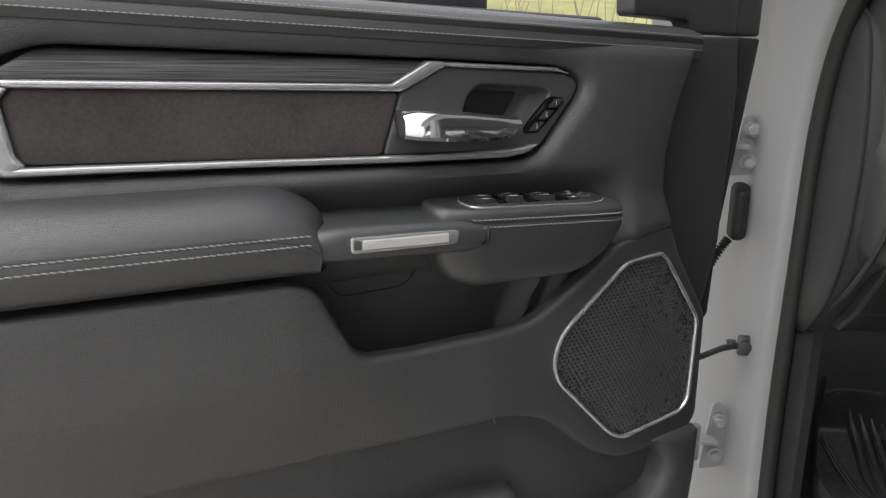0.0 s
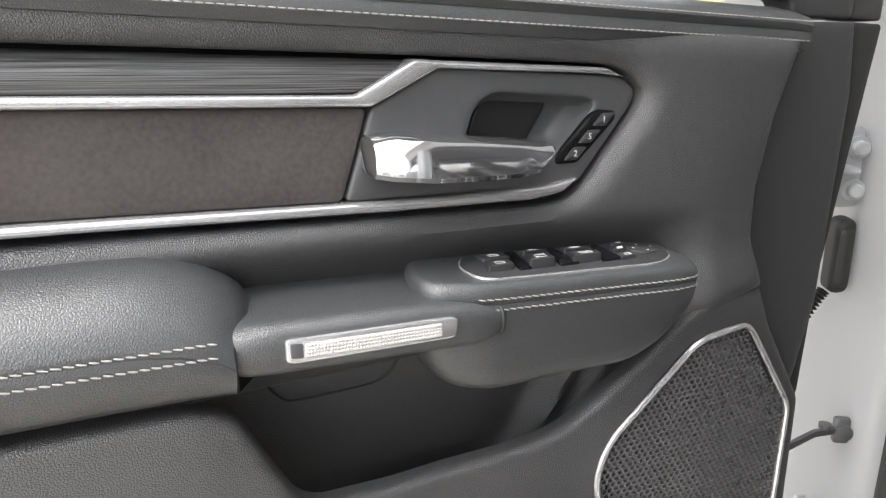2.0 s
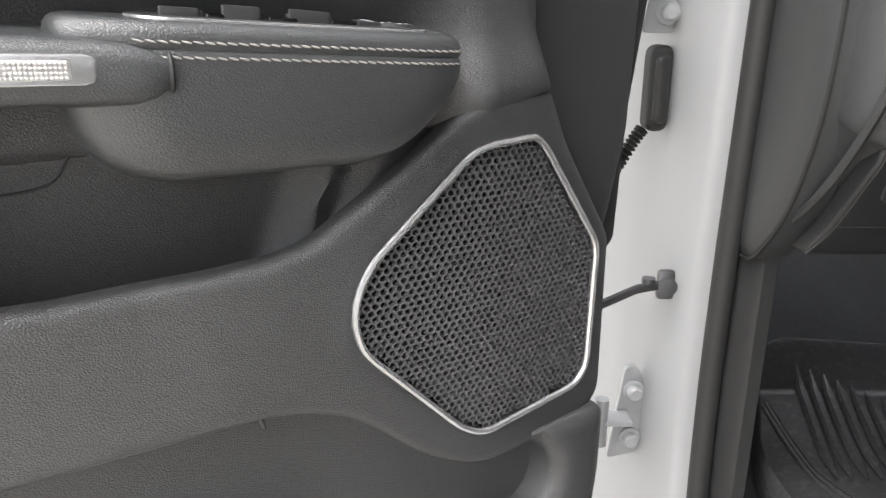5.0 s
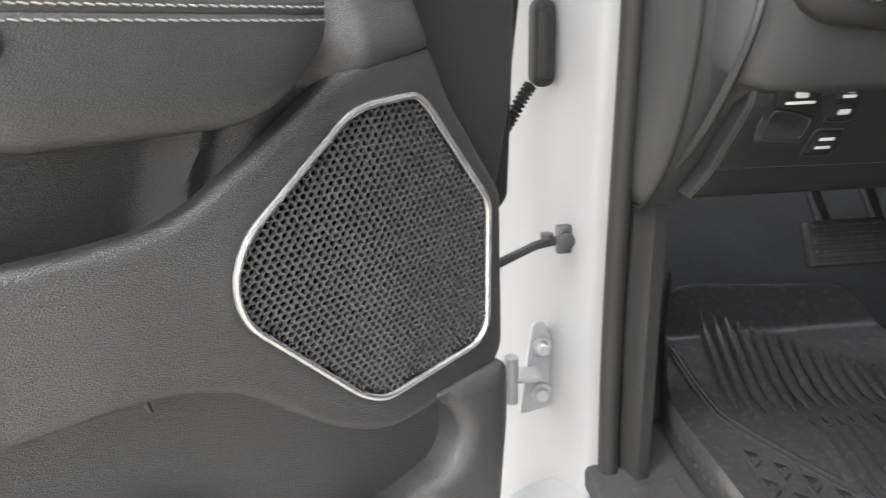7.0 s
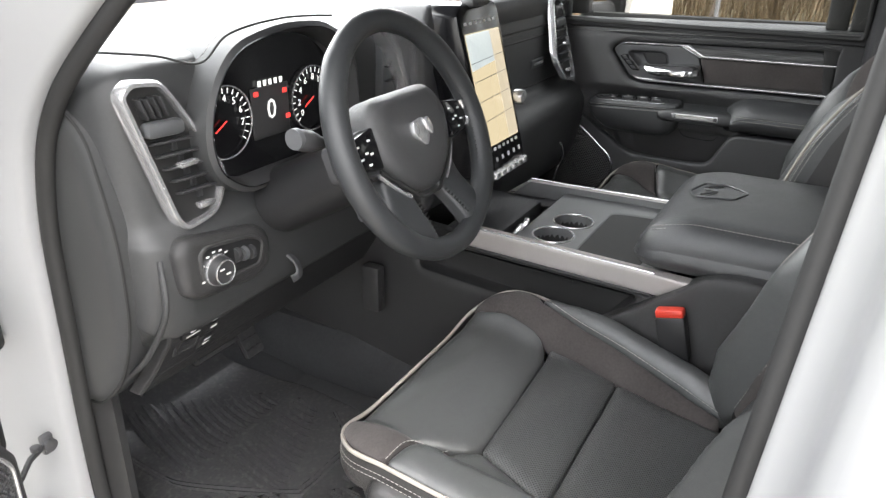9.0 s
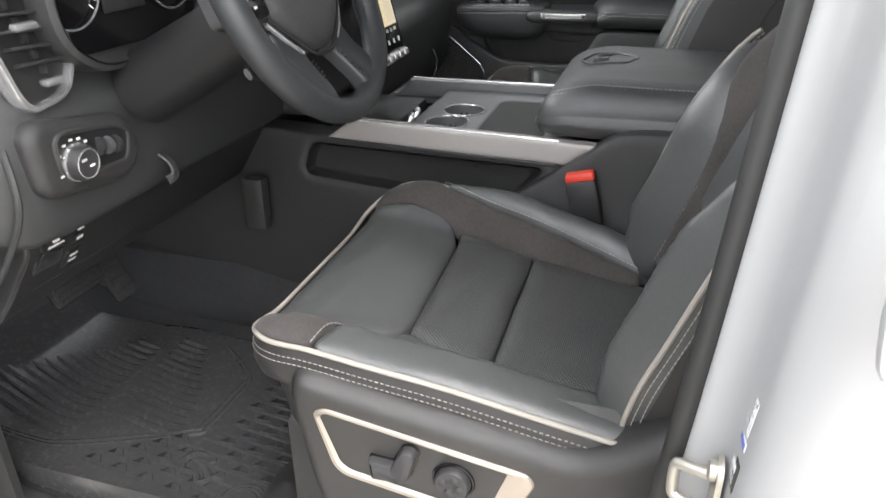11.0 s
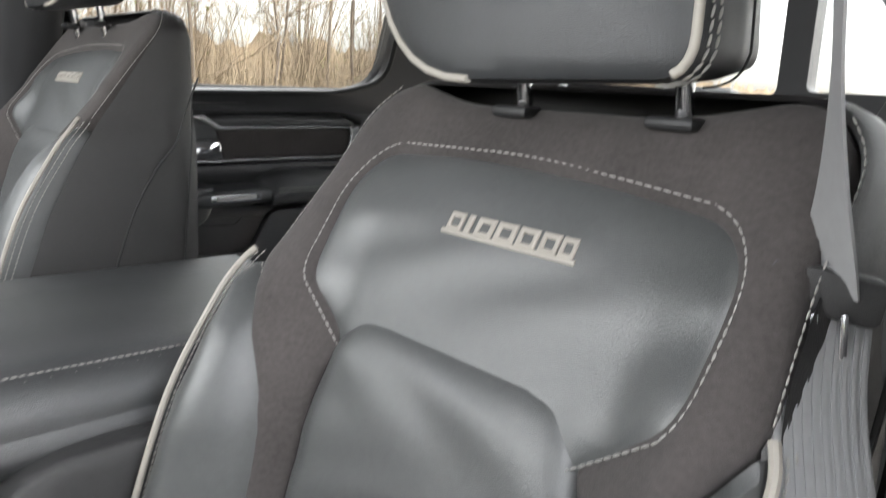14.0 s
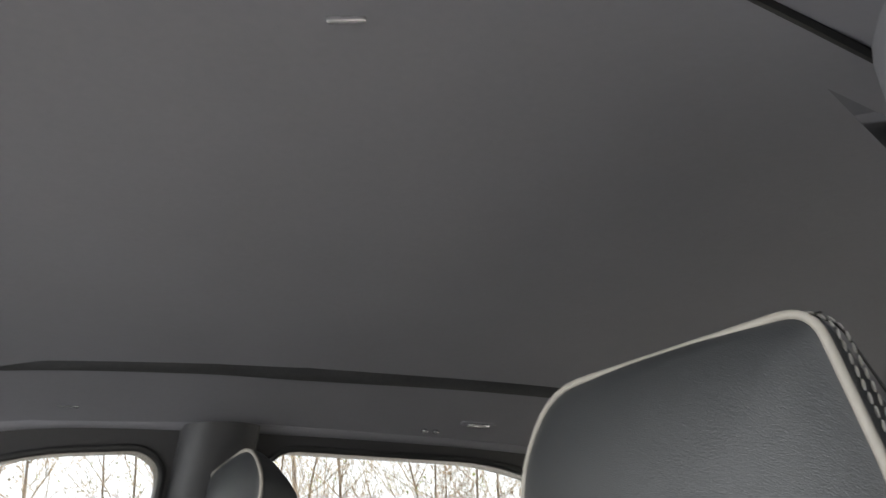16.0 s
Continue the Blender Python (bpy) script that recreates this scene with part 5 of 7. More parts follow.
    head = part("head_restraint", pillow(hr, 0.008, 0.010, 0.09, face, 0.004), SOFTLEATHER, seat, "leather head restraint")
    ring = face(hr, np.zeros(len(hr)))
    part("piping", tube(ring[2:] + [0, 0.001, 0], 0.0031, 12), PIPING, head, "cream piping")
    rings = []
    for out, dy in ((0.001, 0.0), (0.002, -0.02), (-0.002, -0.06), (-0.010, -0.098), (-0.035, -0.116), (-0.07, -0.121)):
        q = inset(hr, -out)
        rings.append(face(q, dy * (0.28 + 0.72 * smooth((1.705 - q[:, 1]) / 0.17))))
    part("head_cover", loft(rings, True, "end"), SOFTLEATHER, head)
    for dy in (-0.008, -0.017):
        for sl in (slice(0, 20),):
            q = inset(hr, -0.0032)
            part("stitching", stitches(curve(face(q, np.full(len(q), dy))[sl], 90), 0.0065, 0.0014, 0.0011, (0, 0, 0), 0.001, (0, 1, 0)), THREAD, head, "cream stitching")
    q = inset(hr, -0.0015)[:22]
    part("back_seam", tube(curve(face(q, -0.062 * (0.28 + 0.72 * smooth((1.705 - q[:, 1]) / 0.17))), 60), 0.0009, 6), RUBBER, head)
    for sgn in (-1, 1):
        part("post", tube([(-0.033 + sgn * 0.070, -0.015, 1.43), (-0.033 + sgn * 0.070, 0.005, 1.53)], 0.0062, 12), CHROME, seat, "chrome post")
        part("post_guide", rbox((-0.033 + sgn * 0.070, 0.004, 1.472), (0.036, 0.022, 0.009), 0.003), DARKP, seat)


driver_seat = thing("front_seat", "black leather driver seat with cream piping and suede panels", "car seat", pose(0.90, 0, 0), group="front seats")
build_seat(driver_seat)
passenger_seat = copy_thing(driver_seat, pose(1.868, 0.012, 0.088) @ Matrix.Scale(-1, 4, (1, 0, 0)))
for piece in passenger_seat.children:
    if piece.name.startswith(("cushion", "side_cover", "front_skirt")):
        piece.location.z -= 0.07
    if piece.name.startswith(("head_restraint", "post")):
        piece.location.y += 0.022
    if piece.name.startswith(("back_shell", "back_seam")):
        # its back cover is shallower
        piece.data = piece.data.copy()
        for v in piece.data.vertices:
            v.co.y = v.co.y if v.co.y > -0.01 else -0.01 + (v.co.y + 0.01) * 0.5
tagged(passenger_seat, "black leather passenger seat with cream piping, raised higher")


# ---- dashboard ----
dash = thing("dashboard", "black padded dashboard with chrome-framed air vents", "dashboard", pose(1.4, 1.0, 0))
OFF = np.array([1.4, 1.0, 0.0])


def dpart(name, shape, material, parent=None, label="", sharp=38):
    v, f = shape
    return part(name, (np.asarray(v, float) - OFF, f), material, parent or dash, label, sharp)


def dash_section(k):
    """The upper body's outline (y, z); k from 0 at the ends to 1 in the middle."""
    return [(1.62, 1.485), (1.40, 1.505), (1.15, 1.512), (1.02, 1.507), (0.992, 1.49), (0.986, 1.45), (0.99, 1.36), (0.988, 1.29), (0.972, 1.262), (0.962, 1.235), (0.966, 1.115), (0.985, 1.095), (1.03, 1.06), (1.06, 1.0), (1.12, 0.975), (1.35, 0.985), (1.62, 1.1)]


rings = []
for x, sc, dy in ((0.607, 0.72, 0.10), (0.613, 0.84, 0.06), (0.625, 0.94, 0.02), (0.65, 0.985, 0.005), (0.70, 1, 0), (0.9, 1, 0), (1.2, 1, 0), (1.6, 1, 0), (1.9, 1, 0), (2.1, 1, 0), (2.15, 0.985, 0.005), (2.175, 0.94, 0.02), (2.187, 0.84, 0.06), (2.193, 0.72, 0.1)):
    rings.append([(x, 1.28 + (y - 1.28) * sc, 1.27 + (z - 1.27) * sc) for y, z in curve(dash_section(1), 68)])
dpart("dash_body", loft(rings), DASHV, label="black grained dashboard body", sharp=60)
# end cap, facing the open door
cap_o = rounded([(1.08, 1.455, 0.04), (1.035, 1.42, 0.05), (1.004, 1.27, 0.06), (1.012, 1.12, 0.06), (1.055, 1.02, 0.05), (1.12, 0.958, 0.02), (1.20, 0.952), (1.22, 1.45)], 0.03)
dpart("end_cap", pillow(cap_o, 0.012, 0.012, 0.03, lambda P, h: np.column_stack([0.607 - h, P[:, 0], P[:, 1]]), 0.03), DASHV)
dpart("side_trim", loft([[(0.60, 1.17, z), (0.615, 1.12, z), (0.64, 1.115, z), (0.64, 1.3, z), (0.60, 1.3, z)] for z in (0.965, 1.2, 1.44)]), PLASTIC)
ON = lambda y0: (lambda P, h: np.column_stack([P[:, 0], y0 - h, P[:, 1]]))
# end vents
def air_vent(m):
    g = lambda pts: rounded([(1.4 + m * (1.4 - p[0]) * -1 if m > 0 else 2.8 - p[0], *p[1:]) for p in pts], 0.012)
    lean_in = lambda P: 0.0 if m > 0 else 0.42 * (1.46 - P[:, 1])
    f = lambda P, h: np.column_stack([P[:, 0], 0.974 - lean_in(P) - h, P[:, 1]])
    outer = g([(0.612, 1.475, 0.02), (0.632, 1.492, 0.012), (0.682, 1.486, 0.012), (0.702, 1.462, 0.02), (0.778, 1.345, 0.02), (0.780, 1.322, 0.015), (0.762, 1.281, 0.015), (0.742, 1.269, 0.012), (0.692, 1.263, 0.012), (0.674, 1.284, 0.015)])
    inner = inset(outer, 0.0085)
    v = dpart("air_vent", pillow(inner, 0.012, 0.0, 0.01, lambda P, h: f(P, h - 0.005), 0.0), RUBBER, label="air vent with a bright frame")
    dpart("vent_frame", loft([f(q, np.full(len(q), h)) for q, h in ((outer, -0.012), (outer, 0.003), (inset(outer, 0.003), 0.007), (inset(outer, 0.008), 0.0075), (near_pts(outer, inner), 0.003), (near_pts(outer, inner), -0.01))], True, False), SATCHR, v, "bright chrome vent frame")
    def at(p, q, depth):
        x = 0.655 + 0.072 * q + p
        return (x if m > 0 else 2.8 - x, depth, 1.465 - 0.165 * q)
    back = lambda z: 0.0 if m > 0 else 0.42 * (1.46 - z)
    for q in (0.40, 0.52, 0.64, 0.76, 0.88):
        a, b = at(-0.028, q, 0.985), at(0.036, q - 0.02, 0.985)
        z = (a[2] + b[2]) / 2
        dpart("slat", rbox(((a[0] + b[0]) / 2, 0.974 - back(z), z), (0.066, 0.02, 0.004), 0.0015, pose(0, 0, 0, -12, 3 * m, 0)), SMOOTHP, v)
        dpart("divider", rbox(((a[0] + b[0]) / 2 + 0.008 * m, 0.981 - back(z), z - 0.009), (0.009, 0.014, 0.012), 0.001), SMOOTHP, v)
    dpart("vent_bar", rbox((at(0.002, 0.26, 0)[0], 0.970 - back(1.422), 1.422), (0.062, 0.02, 0.022), 0.006, pose(0, 0, 0, 0, 3 * m, 0)), SATIN, v)
    for k in range(4):
        dpart("fin", rbox((at(-0.016 + 0.011 * k, 0.1, 0)[0], 0.974 - back(1.452), 1.452), (0.003, 0.02, 0.03), 0.001, pose(0, 0, 0, 0, -20 * m, 0)), SMOOTHP, v)
    dpart("vent_slider", rbox((at(0.004, 0.58, 0)[0], 0.960 - back(1.368), 1.368), (0.034, 0.012, 0.009), 0.003), SATCHR, v)
    dpart("vent_wheel", rbox((at(0.0, 1.02, 0)[0], 0.965 - back(1.298), 1.298), (0.03, 0.014, 0.009), 0.003), SATCHR, v)


air_vent(1)
air_vent(-1)
# lamp switch panel
lamp_o = rounded([(0.650, 1.248, 0.014), (0.672, 1.262, 0.014), (0.812, 1.238, 0.02), (0.843, 1.214, 0.02), (0.841, 1.162, 0.02), (0.806, 1.142, 0.02), (0.682, 1.157, 0.014), (0.657, 1.174, 0.014)], 0.014)
panel = dpart("lamp_panel", pillow(lamp_o, 0.006, 0.016, 0.016, ON(0.962), 0.02), PLASTIC, label="light switch panel with a round knob")
face_o = rounded([(0.687, 1.232, 0.012), (0.700, 1.241, 0.012), (0.794, 1.226, 0.014), (0.819, 1.210, 0.014), (0.806, 1.172, 0.012), (0.712, 1.180, 0.012), (0.688, 1.192, 0.012)], 0.01)
dpart("panel_face", pillow(face_o, 0.006, 0.0, 0.006, ON(0.9452), 0.0), DARKP, panel, "dark switch plate")
dpart("panel_rim", tube(ON(0.9455)(face_o, np.zeros(len(face_o))), 0.0035, 8, True), PLASTIC, panel)
dpart("knob", lathe([(0.024, 0.0), (0.024, -0.006), (0.0225, -0.018), (0.021, -0.022), (0.018, -0.0225), (0.0, -0.0215)], (0.716, 0.949, 1.1985), "y", 32), SMOOTHP, panel, "round light knob")
dpart("knob_ring", lathe([(0.0245, 0.0), (0.0255, -0.004), (0.0245, -0.008), (0.0235, -0.008)], (0.716, 0.947, 1.1985), "y", 32), SATCHR, panel, "bright ring")
dpart("knob_edge", tube([(0.716 + 0.0185 * math.cos(a), 0.9265, 1.1985 + 0.0185 * math.sin(a)) for a in np.linspace(0, 2 * math.pi, 33)[:-1]], 0.0012, 6, True), SATCHR, panel, "bright knob edge")
for dx, dz in ((-0.006, 0.006), (0.006, -0.004)):
    dpart("symbol", rbox((0.716 + dx, 0.9268, 1.1985 + dz), (0.009, 0.001, 0.003), 0.0004), INK, panel)
for a in (150, 120, 95, 70, 45, 200):
    dpart("symbol", rbox((0.716 + 0.030 * math.cos(radians(a)), 0.9446, 1.1985 + 0.030 * math.sin(radians(a))), (0.006, 0.001, 0.003), 0.0004), INK, panel)
for i, x in enumerate((0.758, 0.773, 0.788)):
    dpart("dimmer_wheel", lathe([(0.012, -0.004), (0.0125, 0), (0.012, 0.004)], (x, 0.946, 1.2035 - 0.2 * (x - 0.773)), "x", 24), SATIN if i == 1 else SMOOTHP, panel)
# knee panel with small switches
knee = rounded([(0.668, 1.157), (0.648, 1.128), (0.639, 1.079), (0.631, 1.022), (0.618, 0.987), (1.24, 0.985), (1.25, 1.12)], 0.01)
kf = lambda P, h: np.column_stack([P[:, 0], 0.992 + 0.6 * np.clip(1.09 - P[:, 1], 0, 1) - h, P[:, 1]])
on_knee = lambda pts, n, h: [tuple(q) for q in kf(curve(pts, n), np.full(n + 1, h))]
kp = dpart("knee_panel", pillow(knee, 0.01, 0.006, 0.01, kf, 0.02), KNEEP, label="black knee panel with small switches")


def knee_key(pts, h, marks, parent):
    """A small key with pale marks; each mark is (across, down, half width, half height) in parts of the key."""
    q = rounded(pts, 0.003)
    k = dpart("switch", prism(q, -0.002, h, 0.0012, kf), DARKP, parent)
    (x0, z0), (x1, z1) = q.min(0), q.max(0)
    for u, w, du, dw in marks:
        cx, cz, hx, hz = x0 + (x1 - x0) * u, z1 - (z1 - z0) * w, (x1 - x0) * du, (z1 - z0) * dw
        bar = rounded([(cx - hx, cz - hz), (cx + hx, cz - hz), (cx + hx, cz + hz), (cx - hx, cz + hz)], min(hx, hz) * 0.8)
        dpart("symbol", prism(bar, h - 0.0005, h + 0.0005, 0.0001, kf), INK, k)


unit = rounded([(0.660, 1.105), (0.706, 1.103), (0.715, 1.060), (0.712, 1.046), (0.662, 1.050), (0.658, 1.065)], 0.006)
bp = dpart("brake_pull", prism(unit, -0.002, 0.0078, 0.0016, kf), SMOOTHP, kp, "parking brake pull with a scooped grip")
scoop = rounded([(0.667, 1.083), (0.708, 1.074), (0.707, 1.052), (0.666, 1.055)], 0.006)
dpart("grip", pillow(scoop, 0.003, -0.006, 0.014, lambda P, h: kf(P, h + 0.0085), 0.0), SATIN, bp, "scooped satin grip")
dpart("grip_rim", tube(on_knee([tuple(q) for q in scoop], 40, 0.008), 0.0011, 6, True), RUBBER, bp)
knee_key([(0.664, 1.087), (0.664, 1.1025), (0.705, 1.1005), (0.711, 1.0785)], 0.0105, ((0.5, 0.24, 0.13, 0.13), (0.48, 0.55, 0.30, 0.06)), bp)
knee_key([(0.7225, 1.1035), (0.7425, 1.101), (0.7435, 1.0885), (0.7235, 1.090)], 0.0095, ((0.55, 0.35, 0.2, 0.14), (0.5, 0.68, 0.3, 0.1)), kp)
knee_key([(0.7235, 1.087), (0.7435, 1.0855), (0.7455, 1.0695), (0.7255, 1.0715)], 0.0095, ((0.5, 0.5, 0.28, 0.16),), kp)
knee_key([(0.7225, 1.0575), (0.7455, 1.0565), (0.7445, 1.0335), (0.720, 1.0355)], 0.0095, ((0.5, 0.3, 0.3, 0.07), (0.5, 0.68, 0.3, 0.07)), kp)
for pts in ([(0.7195, 1.1065), (0.7455, 1.1045), (0.7485, 1.0665), (0.7225, 1.0685)], [(0.7195, 1.0605), (0.7485, 1.0595), (0.7475, 1.0305), (0.717, 1.0325)]):
    dpart("switch_rim", tube(kf(rounded(pts, 0.004), np.full(len(rounded(pts, 0.004)), 0.006)), 0.0012, 6, True), RUBBER, kp)
dpart("panel_seam", tube(on_knee([(0.668, 1.157), (0.653, 1.128), (0.644, 1.079), (0.636, 1.022), (0.622, 0.989)], 24, 0.0055), 0.0016, 6), RUBBER, kp)
dpart("lower_seam", tube(on_knee([(0.634, 1.0205), (0.68, 1.0215), (0.756, 1.020), (0.90, 1.018)], 24, 0.0055), 0.0012, 6), RUBBER, kp)
# soft bead round the dashboard's outer end
dpart("end_bead", tube(curve([(0.640, 0.975, 1.235), (0.627, 0.958, 1.178), (0.622, 0.971, 1.132), (0.617, 1.016, 1.065), (0.613, 1.075, 1.012), (0.610, 1.128, 0.975)], 40), 0.0045, 8), DASHV)
dpart("hood_lever", tube(curve([(0.895, 0.975, 1.155), (0.90, 0.95, 1.135), (0.893, 0.94, 1.118), (0.88, 0.945, 1.112)], 12), 0.008, 8, ry=0.004), SMOOTHP)
# instrument hood, dial face
hood = []
for y, grow in ((0.945, 0.0), (0.95, 0.008), (1.0, 0.014), (1.12, 0.012)):
    q = rounded([(0.735, 1.40), (0.755, 1.46, 0.03), (0.80, 1.512, 0.04), (0.90, 1.532, 0.05), (1.02, 1.525, 0.05), (1.09, 1.47, 0.04), (1.10, 1.33, 0.03), (1.04, 1.30), (0.80, 1.30, 0.03), (0.745, 1.34, 0.03)], 0.03)
    hood.append(np.column_stack([inset(q, -grow)[:, 0], np.full(len(q), y), inset(q, -grow)[:, 1]]))
inner = []
for y, grow in ((0.945, -0.002), (0.97, -0.010), (1.02, -0.013)):
    inner.append(np.column_stack([inset(q, -grow)[:, 0], np.full(len(q), y), inset(q, -grow)[:, 1]]))
hd = dpart("instrument_hood", join(loft(hood, True, False), loft(inner, True, False)), DASHV, label="stitched instrument hood")
dial = dpart("dial_face", pillow(inset(q, 0.012), 0.03, 0.0, 0.01, ON(0.972), 0.0), GLOSSB, hd, "black instrument face")
dial.location = (dial.location.x - 0.018, dial.location.y + 0.010, dial.location.z)
for cx in (0.815, 1.022):
    dpart("dial_ring", tube(curve([(cx + 0.055 * math.cos(a), 0.966, 1.402 + 0.055 * math.sin(a)) for a in np.linspace(0, 2 * math.pi, 25)[:-1]], 48, True), 0.0016, 6, True), SATCHR, dial)
    ticks = [rbox((cx + 0.048 * math.cos(radians(a)), 0.968, 1.402 + 0.048 * math.sin(radians(a))), (0.008, 0.001, 0.0014), 0.0003, pose(0, 0, 0, 0, -a, 0)) for a in range(-40, 221, 13)]
    dpart("dial_ticks", join(*ticks), DIALLIT, dial)
    for i, a in enumerate(range(215, -41, -32)):
        writing("numeral", str(i) if cx < 0.9 else str(i * 2), 0.0155, pose(cx + 0.036 * math.cos(radians(a)) - 1.4, 0.967 - 1.0, 1.402 + 0.036 * math.sin(radians(a)), 90, 0, 0), DIALLIT, dial)
    dpart("needle", rbox((cx - 0.012, 0.965, 1.398), (0.028, 0.0015, 0.0022), 0.0006, pose(0, 0, 0, 0, -30, 0)), REDLIT, dial)
dpart("trip_screen", rbox((0.918, 0.970, 1.40), (0.086, 0.003, 0.082), 0.003), SMOOTHP, dial)
writing("numeral", "0", 0.046, pose(0.918 - 1.4, 0.9675 - 1.0, 1.402, 90, 0, 0), DIALLIT, dial)
for x, z in ((0.885, 1.432), (0.952, 1.428), (0.957, 1.385)):
    dpart("warning_light", rbox((x, 0.968, z), (0.010, 0.001, 0.008), 0.0004), REDLIT, dial)
for x in np.linspace(0.893, 0.943, 5):
    dpart("display_bar", rbox((x, 0.967, 1.447), (0.007, 0.001, 0.009), 0.0004), DIALLIT, dial)
hl = curve([(0.65, 1.10, 1.515), (0.70, 1.0, 1.512), (0.745, 0.96, 1.50), (0.79, 0.945, 1.535), (0.90, 0.94, 1.547), (1.02, 0.94, 1.54)], 60)
dpart("dash_seam", tube(hl, 0.0018, 6), RUBBER)
dpart("stitching", stitches(hl + [0, 0.012, 0.002], 0.005, 0.003, 0.0007), DTHREAD)
# centre stack and upright screen
stack = rounded([(1.285, 1.10), (1.285, 1.50), (1.305, 1.535), (1.495, 1.535), (1.515, 1.50), (1.515, 1.10)], 0.02)
dpart("stack_housing", pillow(stack, 0.012, 0.02, 0.03, ON(0.93), 0.12), SMOOTHP)
scr = rounded([(1.307, 1.155), (1.307, 1.53), (1.32, 1.545), (1.48, 1.545), (1.493, 1.53), (1.493, 1.155)], 0.012)
tilt = lambda P, h: np.column_stack([P[:, 0], 0.772 + 0.24 * (P[:, 1] - 1.155) - h, 1.19 + (P[:, 1] - 1.155) * 0.885])
sc = dpart("touch_screen", prism(scr, -0.08, 0.0, 0.006, tilt), GLOSSB, label="upright touch screen showing a map")
dpart("screen_glow", prism(rounded([(1.323, 1.235), (1.323, 1.485), (1.477, 1.485), (1.477, 1.235)], 0.003), -0.002, 0.0012, 0.0002, tilt), SCREEN, sc, "lit map display")
dpart("map_area", prism(rounded([(1.324, 1.405), (1.43, 1.415), (1.43, 1.483), (1.324, 1.483)], 0.002), 0.001, 0.0014, 0.0001, tilt), mk("pale_blue_map_area", (0.3, 0.3, 0.3), 0.3, emit=((0.52, 0.58, 0.58), 0.26)), sc, "pale grey-blue map area")
for z in (1.29, 1.335, 1.38, 1.42):
    dpart("map_line", prism(rounded([(1.325, z), (1.475, z + 0.008), (1.475, z + 0.0092), (1.325, z + 0.0012)], 0.0004), 0.001, 0.0016, 0.0001, tilt), SATIN, sc)
dpart("map_band", prism(rounded([(1.43, 1.237), (1.475, 1.237), (1.475, 1.483), (1.43, 1.483)], 0.001), 0.001, 0.0015, 0.0001, tilt), mk("pale_map_band", (0.3, 0.3, 0.28), 0.3, emit=((0.62, 0.52, 0.36), 0.24)), sc)
for i in range(7):
    for z, m_ in ((1.222, INK), (1.502, INK)):
        dpart("icon", prism(rounded([(1.33 + 0.021 * i, z), (1.341 + 0.021 * i, z), (1.341 + 0.021 * i, z + 0.007), (1.33 + 0.021 * i, z + 0.007)], 0.001), 0.0, 0.0008, 0.0001, tilt), m_, sc)
for i in range(6):
    dpart("key", prism(rounded([(1.318 + 0.028 * i, 1.165), (1.339 + 0.028 * i, 1.165), (1.339 + 0.028 * i, 1.180), (1.318 + 0.028 * i, 1.180)], 0.003), 0.0, 0.012, 0.003, tilt), SATCHR, sc)
    dpart("icon", prism(rounded([(1.324 + 0.028 * i, 1.196), (1.333 + 0.028 * i, 1.196), (1.333 + 0.028 * i, 1.206), (1.324 + 0.028 * i, 1.206)], 0.001), 0.0, 0.0008, 0.0001, tilt), INK, sc)
dpart("volume_knob", lathe([(0.016, 0), (0.017, -0.012), (0.015, -0.02), (0.0, -0.02)], (1.497, 0.81, 1.335), "y", 24), SATCHR, sc, "round satin knob")
dpart("top_grip", rbox((1.40, 0.868, 1.538), (0.075, 0.03, 0.018), 0.006), SMOOTHP, sc)
# centre vents either side of the screen and the glove box seam
for x in (1.24, 1.56):
    v = dpart("air_vent", rbox((x, 0.985, 1.41), (0.055, 0.03, 0.19), 0.01), SATIN, label="upright centre air vent")
    for z in np.linspace(1.34, 1.48, 6):
        dpart("slat", rbox((x, 0.968, z), (0.042, 0.012, 0.004), 0.0015), SMOOTHP, v)
FASCIA = [(1.10, 1.508), (1.03, 1.503), (1.0, 1.482), (0.982, 1.43), (0.962, 1.34), (0.945, 1.268), (0.93, 1.250), (0.90, 1.238), (0.876, 1.215), (0.868, 1.18), (0.882, 1.08), (0.915, 1.0), (1.0, 0.97), (1.2, 0.98), (1.2, 1.45)]
fascia = dpart("passenger_fascia", loft([[(x, 1.1 + (y - 1.1) * k, 1.26 + (z - 1.26) * k) for y, z in curve(FASCIA, 60)] for x, k in ((1.575, 0.95), (1.59, 0.99), (1.62, 1.0), (1.85, 1.0), (2.10, 1.0), (2.165, 0.985), (2.185, 0.93))]), DASHV, label="stepped black dashboard before the far seat", sharp=60)
front_y = lambda z: float(np.interp(z, [1.268, 1.34, 1.43, 1.482], [0.945, 0.962, 0.982, 1.0]))
for z, x1 in ((1.418, 2.09), (1.392, 2.07), (1.272, 2.10)):
    dpart("fascia_seam", tube([(x, front_y(z) - 0.001, z) for x in (1.60, 1.8, x1)], 0.0022, 6), RUBBER, fascia)
dpart("stitching", stitches([(x, front_y(1.412) - 0.002, 1.412) for x in np.linspace(1.61, 2.08, 20)], 0.005, 0.003, 0.0007), DTHREAD, fascia)
dpart("badge_bar", rbox((1.975, front_y(1.325) - 0.002, 1.325), (0.085, 0.008, 0.024), 0.003, None), SATIN, fascia, "satin badge plate")
dpart("badge_writing", rbox((1.975, front_y(1.325) - 0.0062, 1.325), (0.064, 0.002, 0.009), 0.0008), SATCHR, fascia)
# windscreen beyond the dashboard
ws = part("window_4", loft([[(x, 1.66, 1.50), (x, 1.02, 1.80)] for x in np.linspace(0.68, 2.12, 8)], False, False), GLASS)
ws.visible_shadow = False
